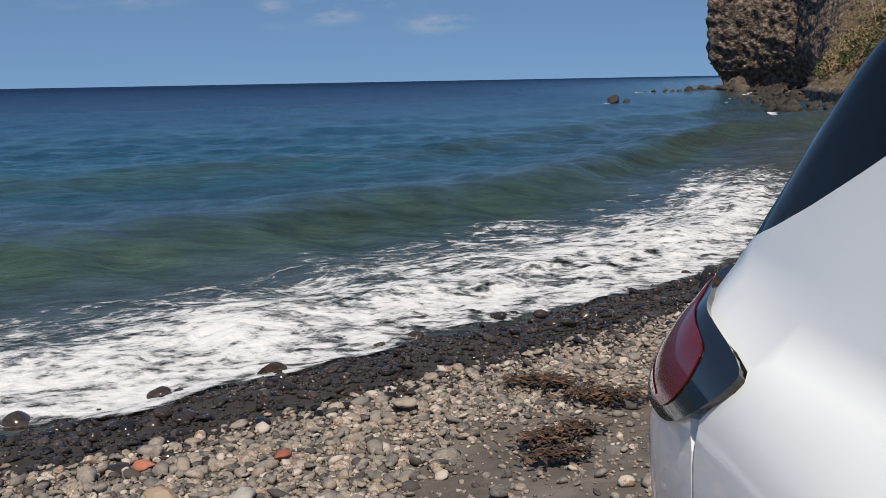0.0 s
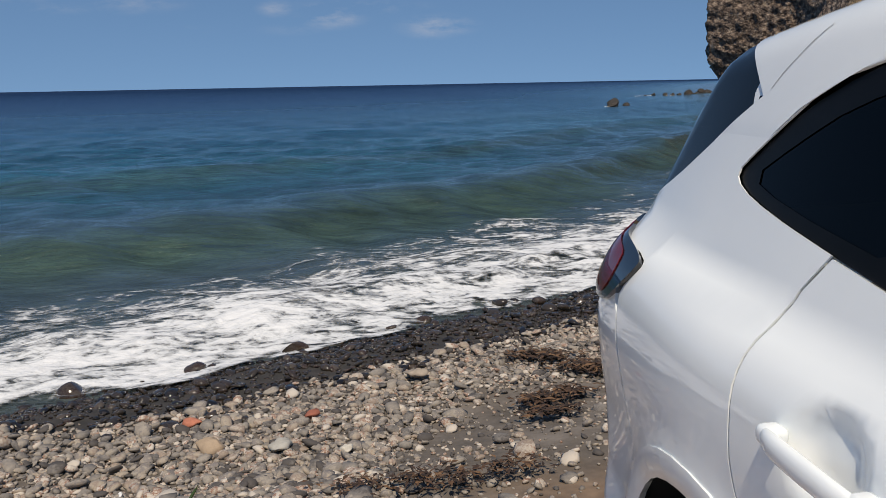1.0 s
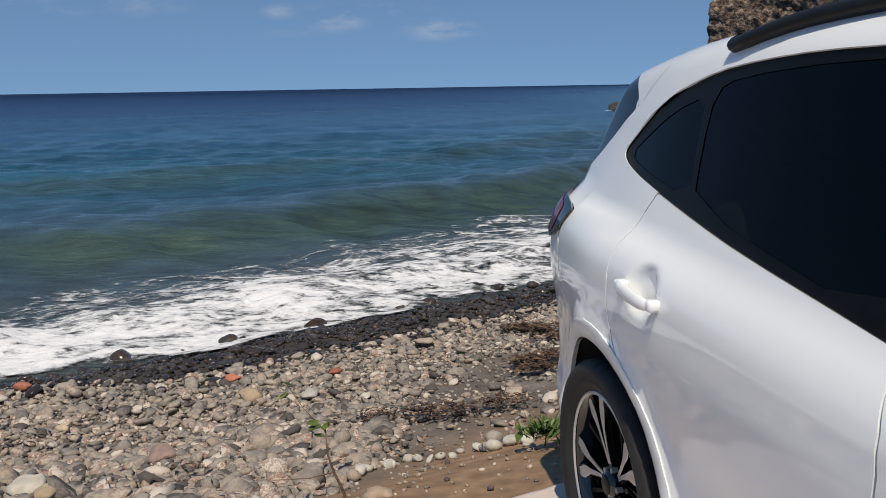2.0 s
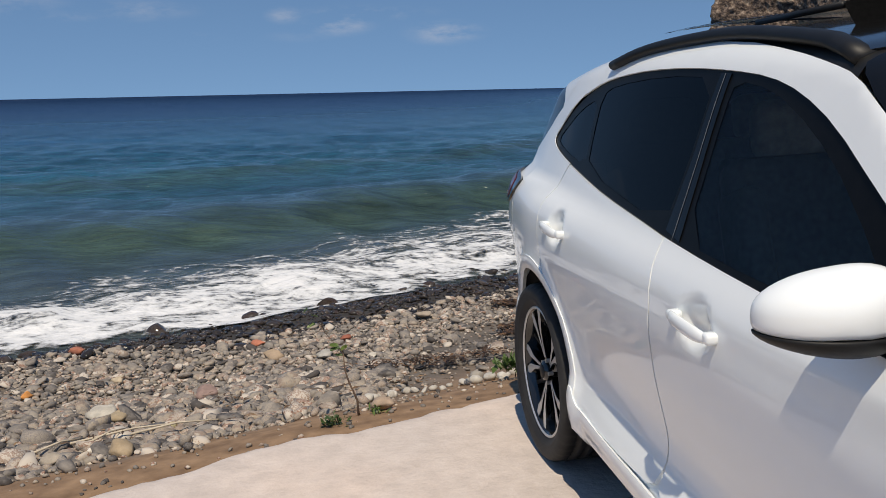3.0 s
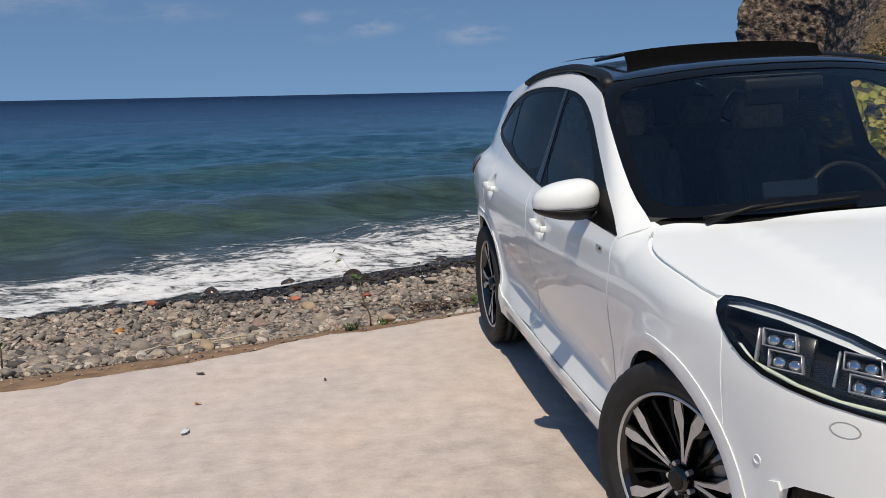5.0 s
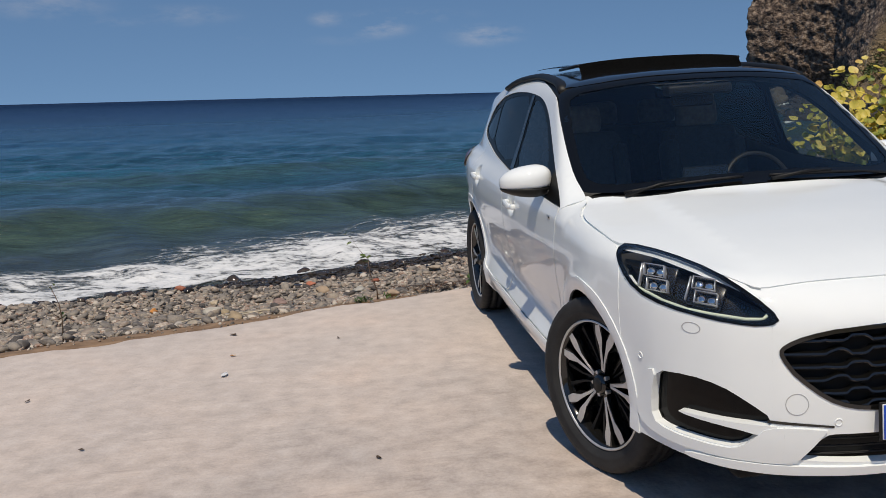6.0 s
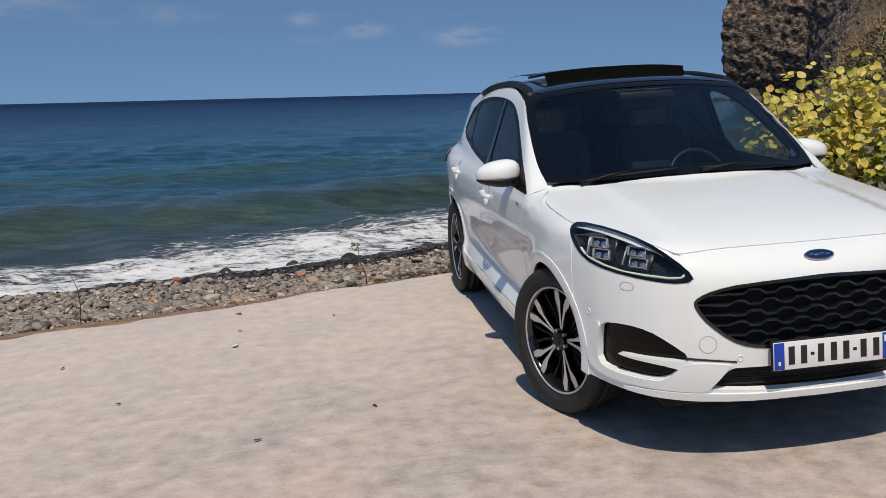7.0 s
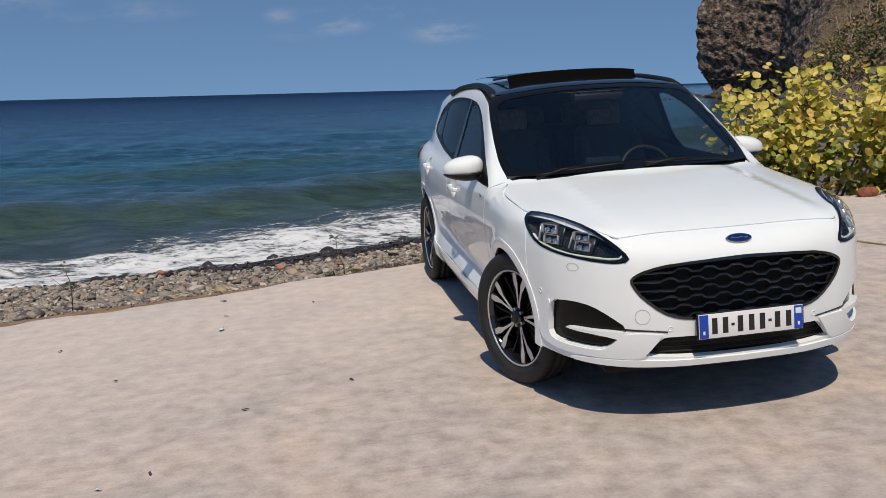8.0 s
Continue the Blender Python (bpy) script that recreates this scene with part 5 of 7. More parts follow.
def spaced(lo, a, b, hi, step, grow=1.25):
    """Coordinates fine between a and b, widening outwards to lo and hi."""
    mid = list(np.arange(a, b + 1e-6, step))
    s, v = step, mid[-1]
    while v < hi:
        s *= grow
        v = min(hi, v + s)
        mid.append(v)
    s, v = step, mid[0]
    while v > lo:
        s *= grow
        v = max(lo, v - s)
        mid.insert(0, v)
    return np.array(mid)


def sheet(name, xs, ys, height, mat, attrs=None):
    gx, gy = np.meshgrid(xs, ys, indexing="ij")
    gz = height(gx, gy)
    nx, ny = gx.shape
    verts = np.stack([gx, gy, gz], -1).reshape(-1, 3)
    idx = np.arange(nx * ny).reshape(nx, ny)
    faces = np.stack([idx[:-1, :-1], idx[1:, :-1], idx[1:, 1:], idx[:-1, 1:]], -1).reshape(-1, 4)
    me = bpy.data.meshes.new(name)
    me.from_pydata(verts.tolist(), [], faces.tolist())
    me.polygons.foreach_set("use_smooth", [True] * len(me.polygons))
    me.materials.append(mat)
    for key, fn in (attrs or {}).items():
        at = me.attributes.new(key, "FLOAT", "POINT")
        at.data.foreach_set("value", np.asarray(fn(gx, gy), np.float32).ravel())
    me.update()
    return new(name, me)


def attribute_mix(m, key, col_a, col_b, soft=(0.4, 0.6)):
    """Lays a second, noisy-edged colour over a material where an attribute is high."""
    nt = m.node_tree
    b = nt.nodes["Principled BSDF"]
    src = b.inputs["Base Color"].links[0].from_socket
    at = nt.nodes.new("ShaderNodeAttribute")
    at.attribute_name = key
    mr = nt.nodes.new("ShaderNodeMapRange")
    mr.inputs["From Min"].default_value, mr.inputs["From Max"].default_value = soft
    nt.links.new(at.outputs["Fac"], mr.inputs["Value"])
    no = nt.nodes.new("ShaderNodeTexNoise")
    no.inputs["Scale"].default_value, no.inputs["Detail"].default_value = 9.0, 7.0
    co = nt.nodes.new("ShaderNodeTexCoord")
    nt.links.new(co.outputs["Object"], no.inputs["Vector"])
    r = ramp_node(nt, [(0.3, col_a), (0.7, col_b)])
    nt.links.new(no.outputs["Fac"], r.inputs["Fac"])
    mx = nt.nodes.new("ShaderNodeMix")
    mx.data_type = "RGBA"
    nt.links.new(mr.outputs["Result"], mx.inputs["Factor"])
    nt.links.new(src, mx.inputs["A"])
    nt.links.new(r.outputs["Color"], mx.inputs["B"])
    nt.links.new(mx.outputs["Result"], b.inputs["Base Color"])
    return mr.outputs["Result"]


GROUND = material("beach_sand", [(0.25, (0.072, 0.059, 0.047)), (0.5, (0.12, 0.099, 0.080)), (0.75, (0.185, 0.155, 0.127))], rough=0.9, scale=3.0, bump=0.012, bump_scale=28)
attribute_mix(GROUND, "soil", (0.15, 0.088, 0.048), (0.30, 0.19, 0.11), (0.35, 0.65))
wet = attribute_mix(GROUND, "wet", (0.018, 0.016, 0.014), (0.038, 0.033, 0.029), (0.3, 0.7))
attribute_mix(GROUND, "scrub", (0.10, 0.085, 0.04), (0.22, 0.17, 0.09), (0.3, 0.7))


def soil_zone(x, y):
    e = (y - slab_edge(x)) * 0.96
    return np.clip(1.05 - (e + (fbm(x * 2.2, y * 2.2, 11) - 0.5) * 0.7) / (1.0 + 1.6 * np.clip((x + 2.0) / 1.2, 0, 1)), 0, 1) * (e > -0.6)


def wet_zone(x, y):
    d = seaward(x, y)
    return np.clip(0.5 + (d + 1.25 - 0.7 * np.clip((-2.4 - x) / 1.8, 0, 1) + (fbm(x * 0.9, y * 0.9, 21) - 0.5) * 0.9) / 0.5, 0, 1)


ground = sheet("ground", spaced(-4500, -9, 9, 4500, 0.1), spaced(-4500, 0.6, 13, 1500, 0.1), land, GROUND,
               {"soil": soil_zone, "wet": wet_zone, "scrub": lambda x, y: np.clip(-seaward(x, y) / 10 - 1.0, 0, 1) * ((y < -12) | (y > 14) | (np.abs(x) > 16))})
tagged(ground, "grey pebble beach of dark sand and brown soil sloping to the sea", "ground", kind="structure")

# ---- concrete ramp ----
CONCRETE = material("pale_concrete", [(0.24, (0.31, 0.262, 0.234)), (0.5, (0.445, 0.380, 0.341)), (0.76, (0.55, 0.484, 0.44))], rough=0.88, scale=9.0, detail=12.0, bump=0.016, bump_scale=30)


def add_brooming(m):
    """Long scratched lines of the drawn-off concrete, pinkish dusty patches, paler towards the beach."""
    nt = m.node_tree
    b = nt.nodes["Principled BSDF"]
    co = nt.nodes.new("ShaderNodeTexCoord")
    mp = nt.nodes.new("ShaderNodeMapping")
    mp.inputs["Rotation"].default_value = (0, 0, radians(-17))
    mp.inputs["Scale"].default_value = (1.1, 26.0, 1.0)
    no = nt.nodes.new("ShaderNodeTexNoise")
    no.inputs["Scale"].default_value, no.inputs["Detail"].default_value, no.inputs["Roughness"].default_value = 1.5, 7.0, 0.7
    nt.links.new(co.outputs["Object"], mp.inputs["Vector"])
    nt.links.new(mp.outputs["Vector"], no.inputs["Vector"])
    patch = nt.nodes.new("ShaderNodeTexNoise")
    patch.inputs["Scale"].default_value, patch.inputs["Detail"].default_value = 1.3, 8.0
    nt.links.new(co.outputs["Object"], patch.inputs["Vector"])
    worn = nt.nodes.new("ShaderNodeTexNoise")
    worn.inputs["Scale"].default_value, worn.inputs["Detail"].default_value = 1.7, 6.0
    nt.links.new(co.outputs["Object"], worn.inputs["Vector"])
    src = b.inputs["Base Color"].links[0].from_socket
    lines = ramp_node(nt, [(0.35, (0.66, 0.65, 0.65)), (0.41, (0.97, 0.97, 0.97)), (0.62, (1.06, 1.06, 1.05))])
    nt.links.new(no.outputs["Fac"], lines.inputs["Fac"])
    tint = ramp_node(nt, [(0.34, (0.86, 0.88, 0.90)), (0.46, (0.97, 0.975, 0.98)), (0.58, (1.03, 1.0, 0.975)), (0.72, (1.15, 1.03, 0.94))])
    nt.links.new(patch.outputs["Fac"], tint.inputs["Fac"])
    prev = src
    cloud = nt.nodes.new("ShaderNodeTexNoise")
    cloud.inputs["Scale"].default_value, cloud.inputs["Detail"].default_value, cloud.inputs["Roughness"].default_value = 4.2, 9.0, 0.66
    nt.links.new(co.outputs["Object"], cloud.inputs["Vector"])
    mottle = ramp_node(nt, [(0.34, (0.90, 0.90, 0.905)), (0.5, (0.99, 0.985, 0.98)), (0.66, (1.08, 1.07, 1.055))])
    nt.links.new(cloud.outputs["Fac"], mottle.inputs["Fac"])
    for r in (lines, tint, mottle):
        mx = nt.nodes.new("ShaderNodeMix")
        mx.data_type, mx.blend_type = "RGBA", "MULTIPLY"
        mx.inputs["Factor"].default_value = 0.9
        if r is lines:
            # the broom's lines show in patches only
            where = nt.nodes.new("ShaderNodeMapRange")
            where.inputs["From Min"].default_value, where.inputs["From Max"].default_value, where.inputs["To Max"].default_value = 0.44, 0.62, 0.75
            nt.links.new(worn.outputs["Fac"], where.inputs["Value"])
            nt.links.new(where.outputs["Result"], mx.inputs["Factor"])
        nt.links.new(prev, mx.inputs["A"])
        nt.links.new(r.outputs["Color"], mx.inputs["B"])
        prev = mx.outputs["Result"]
    # the slab's colour blends to a paler tone towards the beach
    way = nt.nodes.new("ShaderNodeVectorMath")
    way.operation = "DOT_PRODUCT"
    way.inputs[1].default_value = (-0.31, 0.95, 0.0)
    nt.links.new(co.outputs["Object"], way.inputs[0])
    nearness = nt.nodes.new("ShaderNodeMath")
    nearness.operation = "MULTIPLY_ADD"
    nt.links.new(patch.outputs["Fac"], nearness.inputs[0])
    nearness.inputs[1].default_value = 2.4
    nt.links.new(way.outputs["Value"], nearness.inputs[2])
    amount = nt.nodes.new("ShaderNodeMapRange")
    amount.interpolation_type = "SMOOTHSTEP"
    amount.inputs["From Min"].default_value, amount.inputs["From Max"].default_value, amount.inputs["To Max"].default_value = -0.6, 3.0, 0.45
    nt.links.new(nearness.outputs[0], amount.inputs["Value"])
    pale_mix = nt.nodes.new("ShaderNodeMix")
    pale_mix.data_type = "RGBA"
    nt.links.new(amount.outputs["Result"], pale_mix.inputs["Factor"])
    nt.links.new(prev, pale_mix.inputs["A"])
    pale_mix.inputs["B"].default_value = (0.64, 0.56, 0.505, 1)
    prev = pale_mix.outputs["Result"]
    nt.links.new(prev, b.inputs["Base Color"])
    old = b.inputs["Normal"].links[0].from_node
    b2 = nt.nodes.new("ShaderNodeBump")
    b2.inputs["Strength"].default_value, b2.inputs["Distance"].default_value = 0.08, 0.006
    nt.links.new(no.outputs["Fac"], b2.inputs["Height"])
    nt.links.new(old.outputs["Normal"], b2.inputs["Normal"])
    nt.links.new(b2.outputs["Normal"], b.inputs["Normal"])


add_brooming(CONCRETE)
xs = np.concatenate([np.arange(-14, -5, 0.3), np.arange(-5, 1.0, 0.05), np.arange(1.0, 14.1, 0.25)])
verts, faces = [], []
rows_ = [0.0, 0.03, 0.08, 0.2, 0.4, 0.7, 1.1, 1.6, 2.2, 3.0, 4.0, 5.0, 6.5, 8.0, 10.0, 13.0, 17.0]
for x in xs:
    jag = (float(fbm(x * 2.5, 0.0, 31)) - 0.5) * 0.16 + (float(fbm(x * 11, 0.5, 33)) - 0.5) * 0.06
    ye = float(slab_edge(np.array(x))) + jag
    col = [(x, ye + 0.01, -0.16), (x, ye + 0.005, -0.03)]
    for k, r in enumerate(rows_):
        z = (-0.014 if k == 0 else -0.004 if k == 1 else 0.0) + (float(fbm(x * 0.6, (ye - r) * 0.6, 41)) - 0.5) * 0.012 * min(1, r)
        col.append((x, ye - r, z))
    verts += col
n = len(rows_) + 2
for i in range(len(xs) - 1):
    for k in range(n - 1):
        faces.append((i * n + k, i * n + k + 1, (i + 1) * n + k + 1, (i + 1) * n + k))
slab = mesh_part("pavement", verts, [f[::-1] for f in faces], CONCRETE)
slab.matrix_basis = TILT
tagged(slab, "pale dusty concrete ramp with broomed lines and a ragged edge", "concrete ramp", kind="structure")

# ---- sea ----
def water_material():
    m = bpy.data.materials.new("sea_water")
    m.use_nodes = True
    nt = m.node_tree
    b = nt.nodes["Principled BSDF"]
    at = nt.nodes.new("ShaderNodeAttribute")
    at.attribute_name = "offshore"
    # colour of the water by distance from the shore: silty, green, teal, deep blue
    col = ramp_node(nt, [(0.0, (0.050, 0.062, 0.060)), (0.10, (0.036, 0.060, 0.076)), (0.20, (0.022, 0.060, 0.090)), (0.30, (0.010, 0.062, 0.100)), (0.44, (0.006, 0.046, 0.098)), (0.62, (0.004, 0.024, 0.072)), (1.0, (0.003, 0.010, 0.036))])
    co = nt.nodes.new("ShaderNodeTexCoord")
    mp = nt.nodes.new("ShaderNodeMapping")
    mp.inputs["Rotation"].default_value = (0, 0, radians(24))
    mp.inputs["Scale"].default_value = (0.35, 1.0, 1.0)
    nt.links.new(co.outputs["Object"], mp.inputs["Vector"])
    big = nt.nodes.new("ShaderNodeTexNoise")
    big.inputs["Scale"].default_value, big.inputs["Detail"].default_value = 0.16, 6.0
    nt.links.new(mp.outputs["Vector"], big.inputs["Vector"])
    ad = nt.nodes.new("ShaderNodeMath")
    ad.operation = "MULTIPLY_ADD"
    nt.links.new(big.outputs["Fac"], ad.inputs[0])
    ad.inputs[1].default_value = 0.26
    off = nt.nodes.new("ShaderNodeMath")
    off.operation = "SUBTRACT"
    nt.links.new(at.outputs["Fac"], off.inputs[0])
    off.inputs[1].default_value = 0.13
    nt.links.new(off.outputs[0], ad.inputs[2])
    nt.links.new(ad.outputs[0], col.inputs["Fac"])
    # silt and green see-through light of the steep swell faces, put into the colour
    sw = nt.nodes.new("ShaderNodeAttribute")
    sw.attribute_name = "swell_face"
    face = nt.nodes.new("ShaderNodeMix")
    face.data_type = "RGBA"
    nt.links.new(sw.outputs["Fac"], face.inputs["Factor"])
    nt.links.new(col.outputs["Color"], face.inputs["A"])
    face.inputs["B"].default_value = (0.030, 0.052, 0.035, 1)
    prev_col = face.outputs["Result"]
    # ripple streaks that reflections would make, multiplied into the water's colour as noise
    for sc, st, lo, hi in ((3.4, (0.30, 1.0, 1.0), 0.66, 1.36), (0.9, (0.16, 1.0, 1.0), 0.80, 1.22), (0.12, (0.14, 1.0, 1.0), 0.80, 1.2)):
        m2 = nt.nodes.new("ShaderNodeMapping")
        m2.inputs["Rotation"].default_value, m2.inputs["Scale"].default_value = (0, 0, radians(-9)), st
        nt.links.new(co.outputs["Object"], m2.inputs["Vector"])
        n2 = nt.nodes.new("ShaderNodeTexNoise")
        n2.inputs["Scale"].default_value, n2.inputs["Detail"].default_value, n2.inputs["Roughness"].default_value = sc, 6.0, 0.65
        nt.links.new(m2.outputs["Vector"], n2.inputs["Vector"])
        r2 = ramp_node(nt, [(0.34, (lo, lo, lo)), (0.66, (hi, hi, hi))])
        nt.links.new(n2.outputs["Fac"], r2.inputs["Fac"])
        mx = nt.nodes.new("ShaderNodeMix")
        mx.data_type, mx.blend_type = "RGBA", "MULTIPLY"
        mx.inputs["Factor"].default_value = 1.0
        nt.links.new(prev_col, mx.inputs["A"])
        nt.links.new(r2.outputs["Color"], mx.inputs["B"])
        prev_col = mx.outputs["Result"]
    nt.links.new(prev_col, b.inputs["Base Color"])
    b.inputs["IOR"].default_value = 1.33
    # far water is rougher and mirrors less of the low sky
    for key, lo, hi in (("Roughness", 0.12, 0.45), ("Specular IOR Level", 0.42, 0.06)):
        mr = nt.nodes.new("ShaderNodeMapRange")
        mr.inputs["From Min"].default_value, mr.inputs["From Max"].default_value = 0.25, 0.85
        mr.inputs["To Min"].default_value, mr.inputs["To Max"].default_value = lo, hi
        nt.links.new(at.outputs["Fac"], mr.inputs["Value"])
        nt.links.new(mr.outputs["Result"], b.inputs[key])
    # ripples at three sizes
    prev = None
    for sc, dist, st in ((0.5, 0.20, 1.0), (2.2, 0.14, 1.0), (7.0, 0.05, 1.0), (19.0, 0.014, 1.0)):
        no = nt.nodes.new("ShaderNodeTexNoise")
        no.inputs["Scale"].default_value, no.inputs["Detail"].default_value, no.inputs["Roughness"].default_value = sc, 5.0, 0.6
        nt.links.new(mp.outputs["Vector"], no.inputs["Vector"])
        bp = nt.nodes.new("ShaderNodeBump")
        bp.inputs["Strength"].default_value, bp.inputs["Distance"].default_value = st, dist
        nt.links.new(no.outputs["Fac"], bp.inputs["Height"])
        if prev:
            nt.links.new(prev, bp.inputs["Normal"])
        prev = bp.outputs["Normal"]
    nt.links.new(prev, b.inputs["Normal"])
    return m


RNG = np.random.RandomState(5)
WAVES = [(0.9 * 1.33 ** k, a, p) for k in range(9) for a, p in zip(RNG.normal(1.05, 0.45, 3), RNG.uniform(0, 6.28, 3))]


def water(x, y):
    """Height of the sea: chop, two swells coming in and the broken wave at the shore."""
    d = seaward(x, y)
    z = np.zeros_like(d)
    near = np.clip(d / 3, 0.12, 1) * np.clip(1.2 - np.hypot(x, y) / 160, 0, 1)
    for length, ang, ph in WAVES:
        k = 2 * np.pi / length
        z = z + 0.0092 * length ** 0.45 * np.sin(k * (x * np.cos(ang) + y * np.sin(ang)) + ph) * near
    wob = (fbm(x * 0.16, y * 0.02, 51, 3) - 0.5) * 2.2
    swell = lambda at, h, w: h * np.exp(-np.where(d + wob < at, ((d + wob - at) / (w * 0.55)) ** 2, ((d + wob - at) / w) ** 2))
    z = z + swell(6.6, 0.42, 1.9) + swell(15.5, 0.22, 3.0) + swell(29.0, 0.12, 4.0)
    brk = 0.09 * np.exp(-((d + 0.4 * wob - 1.7) / 0.7) ** 2) * (0.5 + fbm(x * 0.5, d, 61, 3))
    return SEA + z + brk


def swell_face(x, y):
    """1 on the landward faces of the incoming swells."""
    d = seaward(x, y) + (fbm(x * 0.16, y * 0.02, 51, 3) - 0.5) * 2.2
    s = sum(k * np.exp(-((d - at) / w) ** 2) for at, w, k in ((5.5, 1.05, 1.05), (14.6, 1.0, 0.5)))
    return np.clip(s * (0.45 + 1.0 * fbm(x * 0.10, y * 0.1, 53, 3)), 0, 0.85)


def offshore(x, y):
    d = np.maximum(seaward(x, y), 0.0)
    return np.clip(ip(np.log10(d + 1), (0, 0), (0.6, 0.08), (0.9, 0.17), (1.2, 0.27), (1.6, 0.42), (2.1, 0.62), (3.2, 1.0)), 0, 1)


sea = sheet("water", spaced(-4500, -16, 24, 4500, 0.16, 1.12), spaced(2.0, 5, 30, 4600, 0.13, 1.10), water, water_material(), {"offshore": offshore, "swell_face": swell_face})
tagged(sea, "deep blue sea turning teal and silty towards the beach", "sea", kind="structure")


def foam_material():
    """Thin white wash: lace at three sizes drawn out along the shore, half clear where it is thin."""
    m = bpy.data.materials.new("sea_foam")
    m.use_nodes = True
    nt = m.node_tree
    b = nt.nodes["Principled BSDF"]
    b.inputs["Roughness"].default_value = 0.6
    b.inputs["Specular IOR Level"].default_value = 0.25
    at = nt.nodes.new("ShaderNodeAttribute")
    at.attribute_name = "foam_amount"
    co = nt.nodes.new("ShaderNodeTexCoord")
    mp = nt.nodes.new("ShaderNodeMapping")
    mp.inputs["Rotation"].default_value = (0, 0, radians(-27))
    mp.inputs["Scale"].default_value = (0.58, 1.0, 1.0)
    nt.links.new(co.outputs["Object"], mp.inputs["Vector"])
    total = at.outputs["Fac"]
    for sc, amp, bend in ((1.5, 1.5, 1.8), (4.2, 1.5, 1.4), (13.0, 1.1, 0.8)):
        no = nt.nodes.new("ShaderNodeTexNoise")
        no.inputs["Scale"].default_value, no.inputs["Detail"].default_value, no.inputs["Roughness"].default_value, no.inputs["Distortion"].default_value = sc, 5.0, 0.6, bend
        nt.links.new(mp.outputs["Vector"], no.inputs["Vector"])
        ma = nt.nodes.new("ShaderNodeMath")
        ma.operation = "MULTIPLY_ADD"
        nt.links.new(no.outputs["Fac"], ma.inputs[0])
        ma.inputs[1].default_value = amp
        sb = nt.nodes.new("ShaderNodeMath")
        sb.operation = "SUBTRACT"
        nt.links.new(total, sb.inputs[0])
        sb.inputs[1].default_value = amp / 2
        nt.links.new(sb.outputs[0], ma.inputs[2])
        total = ma.outputs[0]
    mr = nt.nodes.new("ShaderNodeMapRange")
    mr.interpolation_type = "SMOOTHSTEP"
    mr.inputs["From Min"].default_value, mr.inputs["From Max"].default_value = 0.13, 0.68
    mr.inputs["To Max"].default_value = 0.95
    nt.links.new(total, mr.inputs["Value"])
    nt.links.new(mr.outputs["Result"], b.inputs["Alpha"])
    tone = ramp_node(nt, [(0.35, (0.42, 0.43, 0.44)), (0.62, (0.62, 0.63, 0.63)), (0.9, (0.76, 0.76, 0.75))])
    nt.links.new(total, tone.inputs["Fac"])
    nt.links.new(tone.outputs["Color"], b.inputs["Base Color"])
    no = nt.nodes.new("ShaderNodeTexNoise")
    no.inputs["Scale"].default_value, no.inputs["Detail"].default_value = 9.0, 8.0
    nt.links.new(co.outputs["Object"], no.inputs["Vector"])
    bp = nt.nodes.new("ShaderNodeBump")
    bp.inputs["Strength"].default_value, bp.inputs["Distance"].default_value = 0.7, 0.05
    nt.links.new(no.outputs["Fac"], bp.inputs["Height"])
    nt.links.new(bp.outputs["Normal"], b.inputs["Normal"])
    return m


def foam_density(x, d):
    """How much foam lies at a distance d off the water's edge: thick where the wave has run up, torn towards the sea."""
    lobes = (fbm(x * 0.45, 1.7, 73, 3) - 0.5) * 1.5
    reach = np.clip(1.75 + 0.30 * (x + 4.6), 1.1, 3.3) + lobes
    run_up = 0.0 + (fbm(x * 0.8, 3.1, 75, 4) - 0.5) * 0.9 + (fbm(x * 3.2, 5.3, 76, 3) - 0.5) * 0.55
    front = np.clip((d - run_up) / 0.16, 0, 1)
    body_ = ip(np.clip(d / np.maximum(reach, 0.5), 0, 2), (0, 0.62), (0.35, 0.60), (0.7, 0.49), (0.95, 0.34), (1.2, 0.14), (1.6, 0.0), (2.0, 0.0))
    streak = (fbm(x * 0.5, d * 2.6, 79, 4) - 0.5) * 0.5
    return np.clip((body_ + streak * (body_ > 0.02)) * front * np.clip((11.0 - x) / 4, 0, 1), 0, 1)


def build_foam():
    us, ds = np.concatenate([np.arange(-13, 8, 0.06), np.arange(8, 12, 0.2)]), np.arange(-0.6, 5.2, 0.05)
    gu, gd = np.meshgrid(us, ds, indexing="ij")
    gy = shore(gu) + gd / 0.86
    dens = foam_density(gu, gd)
    puff = (fbm(gu * 2.2, gd * 3.0, 81, 5) - 0.36) * 0.16 * np.exp(-((gd - 1.0) / 0.7) ** 2)
    gz = np.maximum(water(gu, gy), land(gu, gy) + 0.02) + 0.018 + np.clip(puff, 0, 1)
    verts = np.stack([gu, gy, gz], -1).reshape(-1, 3)
    idx = np.arange(gu.size).reshape(gu.shape)
    f = np.stack([idx[:-1, :-1], idx[1:, :-1], idx[1:, 1:], idx[:-1, 1:]], -1).reshape(-1, 4)
    dv = dens.ravel()
    f = f[dv[f].max(1) > 0.06]
    used = np.unique(f)
    back = np.zeros(gu.size, int)
    back[used] = np.arange(len(used))
    me = bpy.data.meshes.new("sea_foam")
    me.from_pydata(verts[used].tolist(), [], back[f].tolist())
    me.polygons.foreach_set("use_smooth", [True] * len(me.polygons))
    at = me.attributes.new("foam_amount", "FLOAT", "POINT")
    at.data.foreach_set("value", dv[used].astype(np.float32))
    me.materials.append(foam_material())
    return tagged(new("sea_foam", me), "white broken wave foam running up the wet stones", "foam", kind="stuff")


build_foam()

